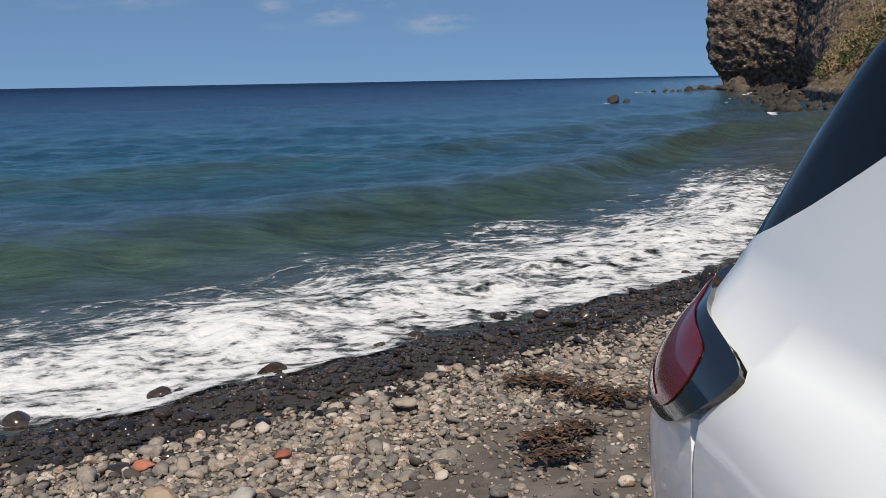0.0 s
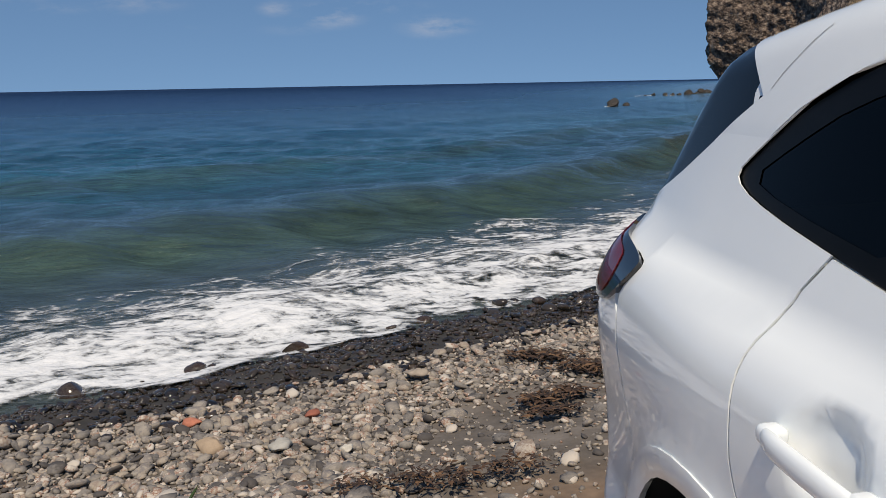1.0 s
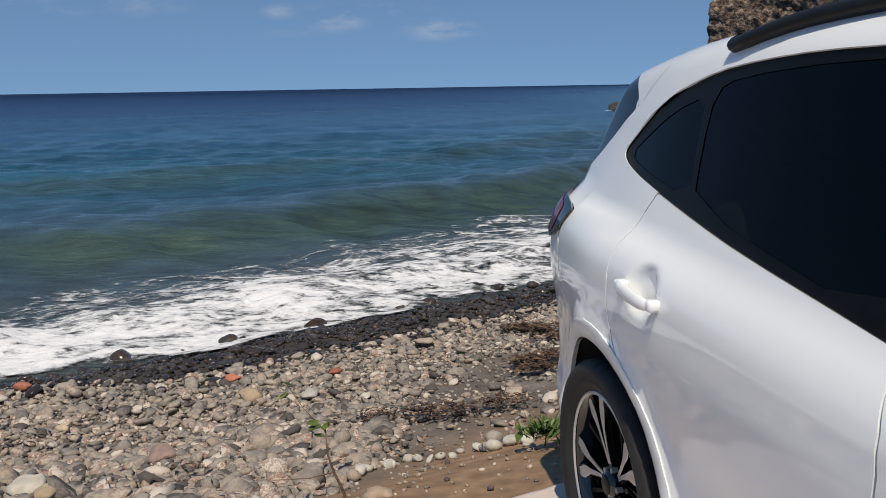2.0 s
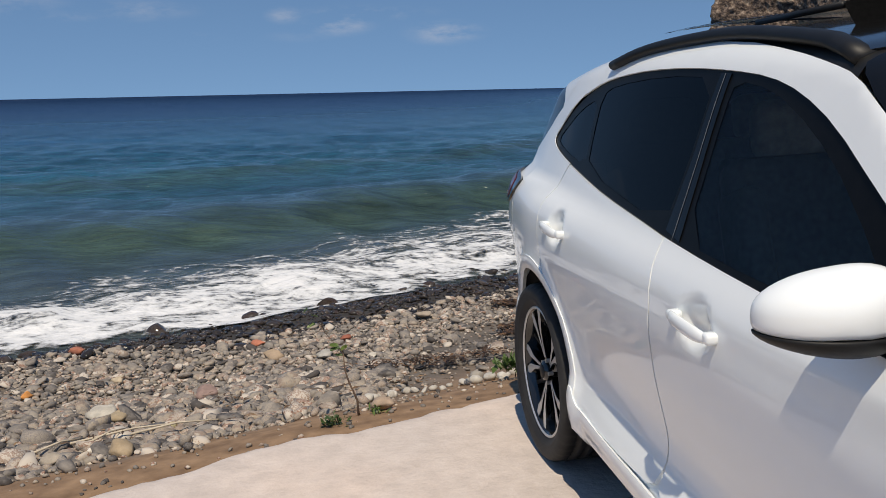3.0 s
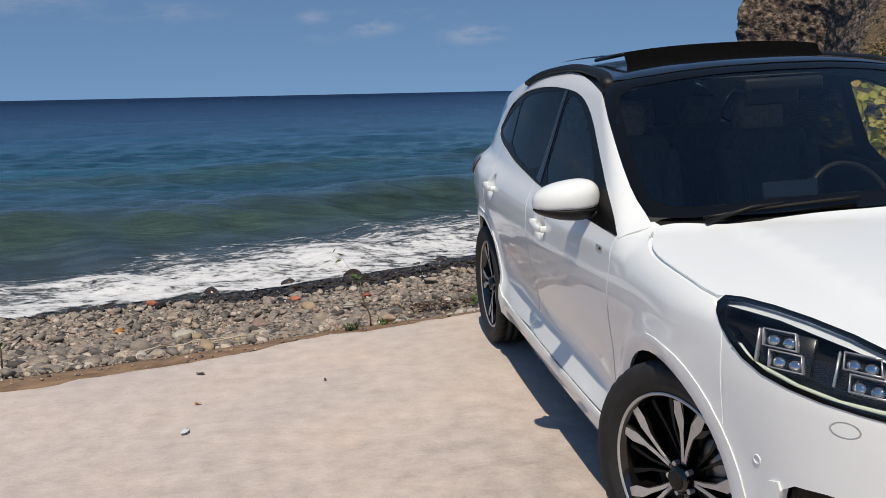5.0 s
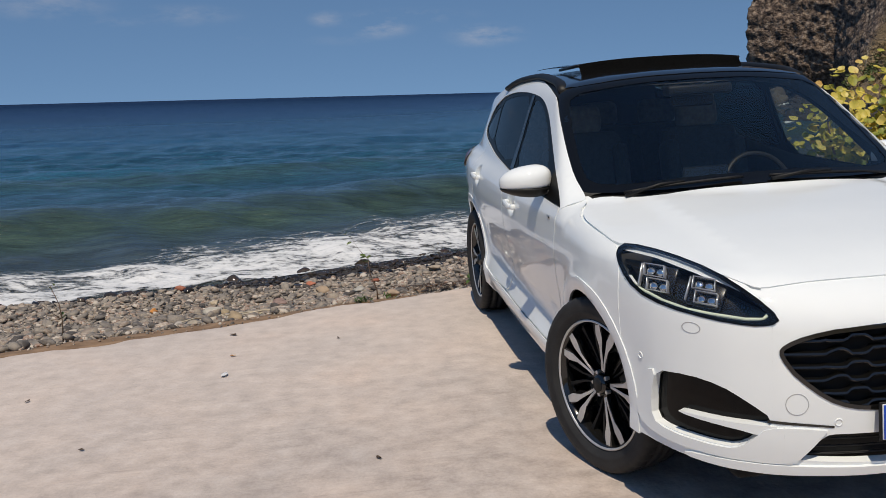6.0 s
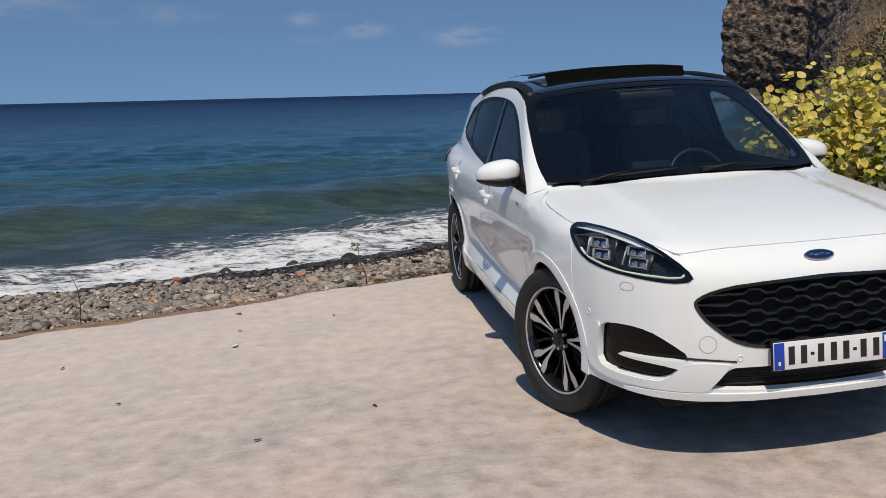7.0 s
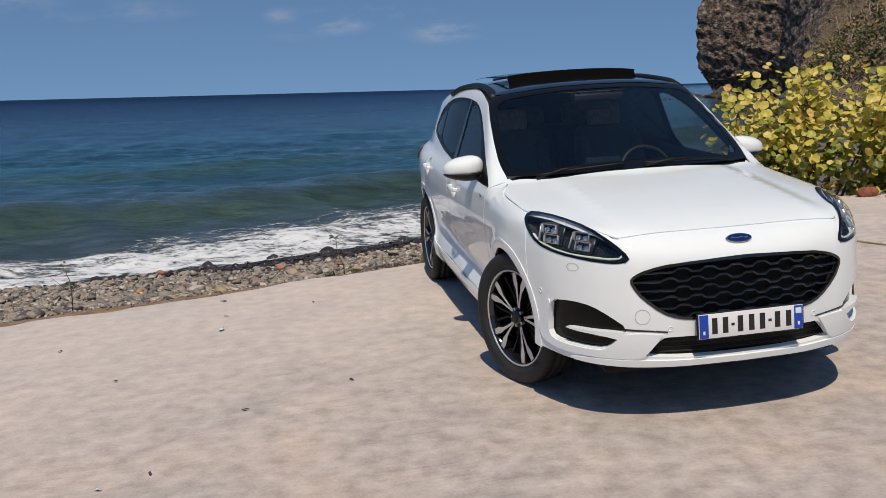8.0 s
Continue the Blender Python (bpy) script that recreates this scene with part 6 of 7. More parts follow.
# ---- pebbles and stones ----
def ico(sub):
    bm = bmesh.new()
    bmesh.ops.create_icosphere(bm, subdivisions=sub, radius=1)
    bm.verts.ensure_lookup_table()
    v = np.array([tuple(p.co) for p in bm.verts])
    f = np.array([[q.index for q in p.verts] for p in bm.faces])
    bm.free()
    return v, f


def ball(sub):
    """Unit sphere: 0 is a 20-sided ball, -1 a rounded cube of 48 triangles, others an icosphere."""
    if sub > 0:
        return ico(sub)
    if sub == 0:
        bm = bmesh.new()
        bmesh.ops.create_icosphere(bm, subdivisions=1, radius=1)
    else:
        bm = bmesh.new()
        bmesh.ops.create_cube(bm, size=2)
        bmesh.ops.subdivide_edges(bm, edges=bm.edges[:], cuts=1, use_grid_fill=True)
        bmesh.ops.triangulate(bm, faces=bm.faces[:])
        for q in bm.verts:
            q.co.normalize()
    bm.verts.ensure_lookup_table()
    v = np.array([tuple(p.co) for p in bm.verts])
    f = np.array([[q.index for q in p.verts] for p in bm.faces])
    bm.free()
    return v, f


def stone_shape(rng, sub=1, flat=0.6, lump=0.22):
    """A worn stone of about unit size."""
    v, f = ball(sub)
    for _ in range(4):
        n = rng.normal(size=3)
        n /= np.linalg.norm(n)
        v = v * (1 + lump * np.tanh(3 * (v @ n))[:, None] * rng.uniform(-1, 1))
    for _ in range(3):
        n = rng.normal(size=3)
        n /= np.linalg.norm(n)
        h = v @ n - rng.uniform(0.45, 0.8)
        v = v - np.clip(h, 0, 1)[:, None] * n * 0.9
    return v * (1.0, rng.uniform(0.65, 0.95), flat * rng.uniform(0.8, 1.2)), f


PEBBLE_COLOURS = [(0.0, (0.085, 0.078, 0.075)), (0.12, (0.18, 0.17, 0.16)), (0.3, (0.27, 0.25, 0.225)), (0.42, (0.36, 0.33, 0.285)), (0.52, (0.21, 0.195, 0.19)), (0.64, (0.40, 0.355, 0.29)), (0.76, (0.28, 0.22, 0.185)), (0.86, (0.48, 0.445, 0.39)), (0.95, (0.27, 0.145, 0.10)), (1.0, (0.58, 0.54, 0.48))]


def pebble_material(name, stops, rough, per_island, bump=0.004, coat=0.0):
    m = material(name, stops, rough=rough, scale=9, rand=1.15, per_island=per_island, bump=bump, bump_scale=70, coat=coat)
    return m


PEBBLE_COLOURS = [(p, (r_ * 0.85, g_ * 0.80, b_ * 0.755)) for p, (r_, g_, b_) in PEBBLE_COLOURS]
PEBBLE = pebble_material("pebble_stone", PEBBLE_COLOURS, 0.82, True)
PEBBLE_ONE = pebble_material("pebble_stone_single", PEBBLE_COLOURS, 0.82, False)
WET_STOPS = [(p, tuple(c * k for c, k in zip(col, (0.14, 0.125, 0.115)))) for p, col in PEBBLE_COLOURS]
WET = pebble_material("wet_stone", WET_STOPS, 0.16, True, bump=0.003)

rng = np.random.RandomState(11)
SHAPES = [stone_shape(rng, -1, 0.46, 0.34) for _ in range(24)]
GRITS = [stone_shape(rng, 0, 0.6) for _ in range(8)]


def sandy(x, y):
    """1 in the bare patch of dark sand, 0 among the pebbles."""
    e = (y - slab_edge(x)) * 0.96
    d = seaward(x, y)
    s = np.clip((x + 1.3 + (fbm(x * 1.2, y * 1.2, 91) - 0.5) * 0.9 - 0.85 * np.clip(e - 2.6, 0, 9)) / 0.35, 0, 1)
    return s * np.clip((e - 0.95) / 0.3, 0, 1) * np.clip((-d - 1.75 - (fbm(x * 0.8, y * 0.8, 93) - 0.5) * 0.8) / 0.4, 0, 1)


def scatter(count, box, chance, size, seed, lift=(0.1, 0.55)):
    """Arrays of place, radius, shape number and turn for stones that lie on the ground."""
    r = np.random.RandomState(seed)
    x, y = r.uniform(box[0], box[1], count), r.uniform(box[2], box[3], count)
    ok = r.uniform(size=count) < chance(x, y)
    x, y = x[ok], y[ok]
    rad = size(r, len(x), x, y)
    z = land(x, y) + rad * r.uniform(lift[0], lift[1], len(x))
    return x, y, z, rad, r


def stone_field(name, spots, mat, label, category, shapes=None):
    x, y, z, rad, r = spots
    V, F, k = [], [], 0
    for i in range(len(x)):
        v, f = (shapes or SHAPES)[i % len(shapes or SHAPES)]
        a, t1, t2 = r.uniform(0, 6.28), r.normal(0, 0.28), r.normal(0, 0.28)
        ca, sa = np.cos(a), np.sin(a)
        m = np.array([[ca, -sa, 0], [sa, ca, 0], [0, 0, 1]]) @ np.array([[1, 0, 0], [0, np.cos(t1), -np.sin(t1)], [0, np.sin(t1), np.cos(t1)]]) @ np.array([[np.cos(t2), 0, np.sin(t2)], [0, 1, 0], [-np.sin(t2), 0, np.cos(t2)]])
        V.append((v * rad[i]) @ m.T + (x[i], y[i], z[i]))
        F.append(f + k)
        k += len(v)
    V, F = np.concatenate(V), np.concatenate(F)
    me = bpy.data.meshes.new(name)
    me.vertices.add(len(V))
    me.vertices.foreach_set("co", V.astype(np.float32).ravel())
    me.loops.add(F.size)
    me.loops.foreach_set("vertex_index", F.astype(np.int32).ravel())
    me.polygons.add(len(F))
    me.polygons.foreach_set("loop_start", np.arange(0, F.size, 3, dtype=np.int32))
    me.polygons.foreach_set("use_smooth", [True] * len(F))
    me.update(calc_edges=True)
    me.materials.append(mat)
    return tagged(new(name, me), label, category, kind="stuff")


def edge_of(x, y):
    return (y - slab_edge(x)) * 0.96


def dry_left(x):
    """1 on the drier stretch of the beach, 0 where the swash has just run."""
    return np.clip((-2.4 - np.asarray(x)) / 1.8, 0, 1)


def dry_chance(x, y):
    e, d = edge_of(x, y), seaward(x, y)
    c = np.clip((e - 0.45 - 0.85 * np.clip((x + 2.0) / 1.2, 0, 1) - (fbm(x * 1.7, y * 1.7, 95) - 0.5) * 0.9) / 0.4, 0, 1) * np.clip((-0.95 + 0.65 * dry_left(x) - d) / 0.4, 0, 1)
    return c * (1 - 0.93 * sandy(x, y))


def pebble_size(r, n, x, y):
    e = edge_of(x, y)
    big = 0.95 + 0.4 * np.exp(-((e - 1.3) / 0.7) ** 2) - 0.20 * np.clip((x + 0.5) / 2, 0, 1)
    return np.clip(r.lognormal(-3.74, 0.44, n), 0.010, 0.075) * big


stone_field("pebbles", scatter(100000, (-7.2, 3.0, 1.4, 10.2), dry_chance, pebble_size, 1), PEBBLE, "grey and brown rounded pebbles covering the beach", "pebbles")
stone_field("small_pebbles", scatter(30000, (-6.5, 3.0, 1.5, 9.0), lambda x, y: np.clip(dry_chance(x, y) * 0.55 + 0.22 * sandy(x, y) + 0.24 * (edge_of(x, y) > 0.05) * (seaward(x, y) < -1), 0, 1), lambda r, n, x, y: r.uniform(0.007, 0.02, n), 2, (0.1, 0.5)), PEBBLE, "small grey gravel between the pebbles", "gravel", GRITS)
stone_field("far_pebbles", scatter(26000, (-22, 16, 0.0, 22.0), lambda x, y: dry_chance(x, y) * ((x < -7.0) | (x > 3.0) | (y > 10.2)), lambda r, n, x, y: r.lognormal(-3.2, 0.4, n), 3), PEBBLE, "grey pebbles farther along the beach", "pebbles", GRITS)


def wet_chance(x, y):
    d = seaward(x, y)
    return np.clip((d + 1.45 - 0.75 * dry_left(x) + (fbm(x * 1.3, y * 1.3, 97) - 0.5) * 0.8) / 0.35, 0, 1) * np.clip((0.75 - d) / 0.5, 0, 1)


stone_field("wet_pebbles", scatter(52000, (-9, 6, 3.0, 13.0), wet_chance, lambda r, n, x, y: np.clip(r.lognormal(-3.72, 0.45, n), 0.014, 0.10), 4, (0.0, 0.45)), WET, "dark wet stones at the water's edge", "wet stones")
stone_field("wet_boulders", scatter(1500, (-11, 14, 3.0, 22.0), lambda x, y: 0.3 * wet_chance(x, y) * (np.abs(seaward(x, y) - 0.2) < 0.6), lambda r, n, x, y: r.uniform(0.05, 0.13, n), 5, (0.5, 1.0)), WET, "black wet boulders in the swash", "wet boulders")

# single pebbles nearest to the ramp
single = []
for k in range(10):
    v, f = stone_shape(rng, 1)
    me = bpy.data.meshes.new("pebble")
    me.from_pydata(v.tolist(), [], f.tolist())
    me.polygons.foreach_set("use_smooth", [True] * len(me.polygons))
    me.materials.append(PEBBLE_ONE)
    single.append(me)
x, y, z, rad, r = scatter(1100, (-4.6, -0.2, 1.9, 4.2), lambda x, y: dry_chance(x, y), pebble_size, 6, (0.35, 0.7))
near = np.argsort(edge_of(x, y))[:290]
for i in near:
    ob = new("pebble", single[i % 10])
    ob.parent = ground
    ob.matrix_basis = pose(x[i], y[i], z[i], r.normal(0, 14), r.normal(0, 14), r.uniform(0, 360)) @ Matrix.Scale(rad[i] * 1.1, 4)

# stones that stand out, each a thing of its own
MARKED = [("red_stone", -2.20, 5.64, 0.10, (0.42, 0.15, 0.09), "rust red weathered stone among grey pebbles"), ("brick_stone", -1.45, 5.57, 0.085, (0.30, 0.10, 0.06), "flat brick red stone among pebbles"),
          ("tan_stone", -2.08, 5.21, 0.15, (0.34, 0.25, 0.17), "large smooth tan stone among pebbles"), ("pale_boulder", -3.04, 3.44, 0.17, (0.46, 0.42, 0.35), "large pale blocky stone near the ramp"),
          ("ochre_stone", -2.92, 3.28, 0.09, (0.36, 0.28, 0.18), "ochre stone leaning on a pale boulder"), ("coral_stone", -3.23, 4.87, 0.10, (0.42, 0.34, 0.24), "pitted tan coral stone"),
          ("orange_stone", -3.85, 4.64, 0.085, (0.60, 0.25, 0.07), "bright orange stone among grey pebbles"), ("yellow_stone", -2.60, 2.96, 0.065, (0.52, 0.46, 0.27), "pale yellow rounded stone"),
          ("white_stone", -2.48, 4.66, 0.05, (0.72, 0.70, 0.66), "small white stone among grey pebbles"), ("grey_stone", -1.65, 5.08, 0.12, (0.36, 0.34, 0.30), "angular pale grey stone")]
MARKED_FAR = [("flat_stone", -0.64, 6.23, 0.13, (0.33, 0.27, 0.21), "flat brown stone lying on pebbles"), ("cream_stone", -1.26, 4.88, 0.06, (0.55, 0.5, 0.42), "cream stone at the edge of the sand"),
          ("orange_chip", -0.61, 5.21, 0.045, (0.60, 0.30, 0.12), "orange chip lying on dark sand"), ("brown_stone", -1.42, 2.28, 0.10, (0.36, 0.27, 0.20), "brown stone beside a sapling at the ramp"),
          ("soil_stone", -2.72, 2.30, 0.13, (0.33, 0.25, 0.16), "brown stone half sunk in soil"), ("round_stone", -3.05, 2.42, 0.10, (0.34, 0.29, 0.23), "round brown stone on the soil bank"), ("rust_stone", -3.75, 5.9, 0.10, (0.36, 0.13, 0.08), "rust red stone among pebbles"),
          ("slate_stone", -2.33, 2.55, 0.095, (0.24, 0.22, 0.20), "grey stone on the soil bank"), ("bone_stone", -2.92, 2.62, 0.095, (0.66, 0.62, 0.55), "bleached white driftwood stump"), ("rose_stone", -2.45, 3.75, 0.13, (0.28, 0.19, 0.16), "rose brown flat stone among pebbles")]
rng = np.random.RandomState(17)
for name, x, y, rad, c, label in MARKED + MARKED_FAR:
    v, f = stone_shape(rng, 3, 0.50, 0.36)
    jit = np.array([noise.noise(Vector(p) * 2.3) for p in v])
    v = v * (1 + 0.22 * jit)[:, None] * rad * 0.68
    a = rng.uniform(0, 3.14)
    v = v @ np.array([[math.cos(a), -math.sin(a), 0], [math.sin(a), math.cos(a), 0], [0, 0, 1]])
    m = material(name, [(0.3, tuple(k * 0.78 for k in c)), (0.7, tuple(min(1, k * 1.18) for k in c))], rough=0.85, scale=14, bump=0.006, bump_scale=60)
    ob = mesh_part("stone", v, f, m)
    ob.location = (x, y, float(land(x, y)) + rad * 0.25 + 0.015)
    tagged(ob, label, "stone", "marked stones on the beach")

# ---- headland across the bay ----
ROCK = material("cliff_rock", [(0.30, (0.024, 0.018, 0.016)), (0.42, (0.075, 0.053, 0.042)), (0.54, (0.165, 0.118, 0.090)), (0.70, (0.36, 0.285, 0.22))], rough=0.95, scale=1.6, detail=12, bump=0.6, bump_scale=2.6)
attribute_mix(ROCK, "scrubland", (0.11, 0.075, 0.04), (0.29, 0.20, 0.11), (0.4, 0.6))
BOULDER = material("shore_boulder", [(0.3, (0.014, 0.012, 0.010)), (0.55, (0.038, 0.031, 0.026)), (0.75, (0.095, 0.075, 0.060))], rough=0.8, scale=0.8, bump=0.12, bump_scale=3)


def toe(u):
    k = np.array([0, 0.12, 0.28, 0.42, 0.54, 0.68, 0.75, 0.86, 1.0])
    xs_ = np.array([30, 34, 44, 58, 70, 61.3, 67, 85, 115.0])
    ys_ = np.array([30, 49, 71, 92, 111, 119.5, 129, 137, 140.0])
    return np.interp(u, k, xs_), np.interp(u, k, ys_)


def build_cliff():
    nu, nv = 400, 130
    us, vs = np.linspace(0, 1, nu), np.linspace(0, 1, nv) ** 1.25
    verts, scrub = [], []
    for u in us:
        x0, y0 = toe(u)
        x1, y1 = toe(min(1, u + 0.03))
        x2, y2 = toe(max(0, u - 0.03))
        t = np.array([x1 - x2, y1 - y2])
        t /= np.linalg.norm(t)
        nin = np.array([t[1], -t[0]])
        rocky = float(np.clip((u - 0.38) / 0.16, 0, 1))
        for v in vs:
            z = -1.6 + 34 * v
            steep = 2.3 * math.exp(-(max(0.0, z) / 2.8) ** 2) - 0.6 + 0.03 * max(0.0, z - 10)
            slope = 1.15 * max(0, z) ** 0.95 + 0.5
            off = steep * rocky + slope * (1 - rocky)
            p = Vector((x0 + nin[0] * off, y0 + nin[1] * off, z))
            q = p * 0.16
            n1 = noise.fractal(q, 0.9, 2.1, 6)
            n2 = noise.noise(p * 0.9) + 0.5 * noise.noise(p * 2.1)
            knob = max(0.0, 0.35 - abs(noise.noise(p * 0.55))) + 0.8 * max(0.0, 0.3 - abs(noise.noise(p * 1.4)))
            disp = (0.8 * n1 + 0.28 * n2 + 0.9 * knob - 0.2) * (0.35 + 0.65 * rocky) * min(1, 0.35 + max(0, z) / 4)
            p += Vector((-nin[0], -nin[1], 0.15)) * disp
            verts.append(p)
            scrub.append(max(0.0, min(1.0, 1 - rocky * 1.15 + 0.35 * noise.noise(p * 0.2) + (0.25 if z > 9 else 0) * (1 - rocky))) if z > 0.2 else 0.0)
    faces = []
    for i in range(nu - 1):
        for k in range(nv - 1):
            a = i * nv + k
            faces.append((a, a + nv, a + nv + 1, a + 1))
    ob = mesh_part("cliff", verts, faces, ROCK)
    at = ob.data.attributes.new("scrubland", "FLOAT", "POINT")
    at.data.foreach_set("value", scrub)
    return tagged(ob, "steep brown volcanic headland with dry scrub rising from the sea", "cliff", kind="structure")


build_cliff()
brng = np.random.RandomState(23)


def boulder(name, x, y, z, r, mat, sub=3):
    v, f = stone_shape(brng, sub, 0.75, 0.35)
    v = v * (1 + np.array([0.22 * noise.noise(Vector(p) * 2.2 + Vector((x, y, 0))) + 0.12 * noise.noise(Vector(p) * 5.5 + Vector((y, x, 0))) for p in v]))[:, None] * r
    a = brng.uniform(0, 6.28)
    v = v @ np.array([[math.cos(a), -math.sin(a), 0], [math.sin(a), math.cos(a), 0], [0, 0, 1]])
    ob = mesh_part(name, v, f, mat)
    ob.location = (x, y, z)
    return ob


for i in range(290):
    u = 0.06 + 0.60 * brng.uniform() ** 1.7
    x, y = toe(u)
    out = brng.uniform(-3.5, 5.5)
    r = brng.uniform(0.3, 0.95) * (1.5 if brng.uniform() < 0.10 else 0.8) * (0.5 + 0.7 * u)
    tagged(boulder("boulder", x - 0.9 * out, y + 0.45 * out, SEA + r * brng.uniform(-0.1, 0.45) + (0.75 * max(0.0, -out) if u < 0.42 else 0.0), r, BOULDER), "dark wave-washed boulder at the foot of the cliff", "boulder", "boulders below the cliff")
PALE_ROCK = material("pale_shore_rock", [(0.3, (0.06, 0.048, 0.036)), (0.7, (0.13, 0.105, 0.08))], rough=0.9, scale=0.7, bump=0.2, bump_scale=2)
for x, y, r in ((62.3, 113.5, 1.9), (60.0, 109.5, 1.5), (63.6, 117.0, 1.5)):
    tagged(boulder("fallen_rock", x, y, SEA + r * 0.25, r, PALE_ROCK, 3), "large pale fallen rock under the cliff overhang", "rock", "fallen rocks")
for x, y, r in ((28.0, 74.0, 0.55), (29.4, 74.6, 0.4), (56.0, 121.0, 0.55), (53.0, 121.0, 0.4), (57.5, 119.5, 0.75), (58.8, 118.5, 0.6), (54.4, 120.2, 0.5), (55.2, 119.4, 0.35), (56.8, 120.4, 0.6), (51.5, 120.8, 0.3)):
    tagged(boulder("sea_rock", x, y, SEA + 0.05, r, BOULDER), "dark rock awash in the sea off the headland", "rock", "rocks in the sea")

# surf along the cliff foot
SURF = material("surf_white", grey(0.75, 0.85), rough=0.6, scale=2, bump=0.05)


def fray(m, scale):
    """Breaks a sheet into ragged patches of foam."""
    nt = m.node_tree
    co, no, mr = nt.nodes.new("ShaderNodeTexCoord"), nt.nodes.new("ShaderNodeTexNoise"), nt.nodes.new("ShaderNodeMapRange")
    no.inputs["Scale"].default_value, no.inputs["Detail"].default_value = scale, 5.0
    mr.inputs["From Min"].default_value, mr.inputs["From Max"].default_value = 0.42, 0.60
    nt.links.new(co.outputs["Object"], no.inputs["Vector"])
    nt.links.new(no.outputs["Fac"], mr.inputs["Value"])
    nt.links.new(mr.outputs["Result"], nt.nodes["Principled BSDF"].inputs["Alpha"])


fray(SURF, 1.1)


def surf_patch(x, y, length, width, turn):
    bm = bmesh.new()
    n = 14
    top, low = [], []
    for i in range(n + 1):
        t = i / n
        w = width * math.sin(math.pi * t) * (0.5 + float(fbm(np.array(x + t * 5), np.array(y), 3)))
        cx = (t - 0.5) * length
        top.append(bm.verts.new((cx, w, 0.03)))
        low.append(bm.verts.new((cx, -w * 0.6, 0.0)))
    mid = [bm.verts.new(((a.co.x + b.co.x) / 2, (a.co.y + b.co.y) / 2, 0.03 + 0.03 * brng.uniform())) for a, b in zip(top, low)]
    for i in range(n):
        bm.faces.new((low[i], low[i + 1], mid[i + 1], mid[i]))
        bm.faces.new((mid[i], mid[i + 1], top[i + 1], top[i]))
    ob = part("surf", bm, SURF)
    ob.matrix_basis = pose(x, y, SEA + 0.02, 0, 0, turn)
    tagged(ob, "white surf breaking on rocks below the headland", "surf", kind="stuff")


for x, y, l, w, t in ((51, 120.5, 3, 0.14, 5), (55.5, 119, 4, 0.22, 20), (58.5, 117.5, 3, 0.25, 40), (27.5, 73.6, 1.4, 0.12, 10)):
    surf_patch(x, y, l, w, t)
for k in range(9):
    x, y = toe(0.10 + 0.045 * k)
    surf_patch(x - 5.2, y + 2.8, brng.uniform(6, 11), brng.uniform(0.4, 0.8), 57)

# scrub on the slope: clumps of small leaves
def leaf_clumps(name, spots, mats, per, size, seed, label, category):
    r = np.random.RandomState(seed)
    for mat, mine in mats:
        V, F = [], []
        for i, (x, y, z, rad) in enumerate(spots):
            if i % len(mats) != mine:
                continue
            for _ in range(per):
                d = r.normal(size=3)
                d = d / np.linalg.norm(d) * rad * r.uniform(0.35, 1.0) ** 0.6 * (1, 1, 0.75)
                c = np.array((x, y, z)) + d
                a, b = r.normal(size=3), r.normal(size=3)
                a /= np.linalg.norm(a)
                b -= a * (a @ b)
                b /= np.linalg.norm(b)
                s = size * r.uniform(0.6, 1.3)
                k = len(V)
                V += [c - a * s, c + b * s * 0.5, c + a * s, c - b * s * 0.5]
                F.append((k, k + 1, k + 2, k + 3))
        tagged(mesh_part(name, V, F, mat, smooth=False), label, category, kind="stuff")


SCRUB_GREEN = material("scrub_leaves", [(0.3, (0.035, 0.055, 0.014)), (0.7, (0.10, 0.125, 0.035))], rough=0.7, scale=0.6)
SCRUB_DRY = material("dry_scrub", [(0.3, (0.15, 0.10, 0.05)), (0.7, (0.33, 0.24, 0.13))], rough=0.85, scale=0.6)
r = np.random.RandomState(31)
spots = []
while len(spots) < 360:
    u = r.uniform(0.02, 0.44)
    x, y = toe(u)
    z = r.uniform(1.0, 12) * (1 + 0.7 * u)
    off = 1.15 * z ** 0.95 + 0.5
    spots.append((x + 0.85 * off, y - 0.50 * off, z + 0.1, r.uniform(0.5, 1.25) * (0.9 + 1.2 * u) * (1.0 if z < 7 else 0.75)))
leaf_clumps("slope_shrubs", spots, ((SCRUB_GREEN, 0), (SCRUB_DRY, 1), (SCRUB_DRY, 2)), 190, 0.15, 33, "low green and dry brown bushes on the cliff slope", "bushes")
DRYWOOD = material("dry_wood", [(0.3, (0.25, 0.20, 0.15)), (0.7, (0.42, 0.36, 0.28))], rough=0.9, scale=6)
for k in range(14):
    u = r.uniform(0.05, 0.30)
    x, y = toe(u)
    z = r.uniform(2, 9)
    off = 1.15 * z ** 0.95 + 0.5
    p = Vector((x + 0.85 * off, y - 0.50 * off, z))
    tr = tagged(new("dead_tree"), "bare grey dead tree on the dry slope", "tree", "dead trees on the slope")
    tr.location = p
    top = Vector((r.uniform(-0.5, 0.5), r.uniform(-0.5, 0.5), r.uniform(1.6, 2.8)))
    tube("trunk", [(0, 0, -0.3), top * 0.5 + Vector((0.1, 0, 0)), top], 0.07, DRYWOOD, tr, sides=5, taper=0.02)
    for j in range(4):
        b0 = top * r.uniform(0.4, 0.9)
        tube("limb", [b0, b0 + Vector((r.uniform(-0.8, 0.8), r.uniform(-0.6, 0.6), r.uniform(0.4, 1.0)))], 0.035, DRYWOOD, tr, sides=4, taper=0.01)

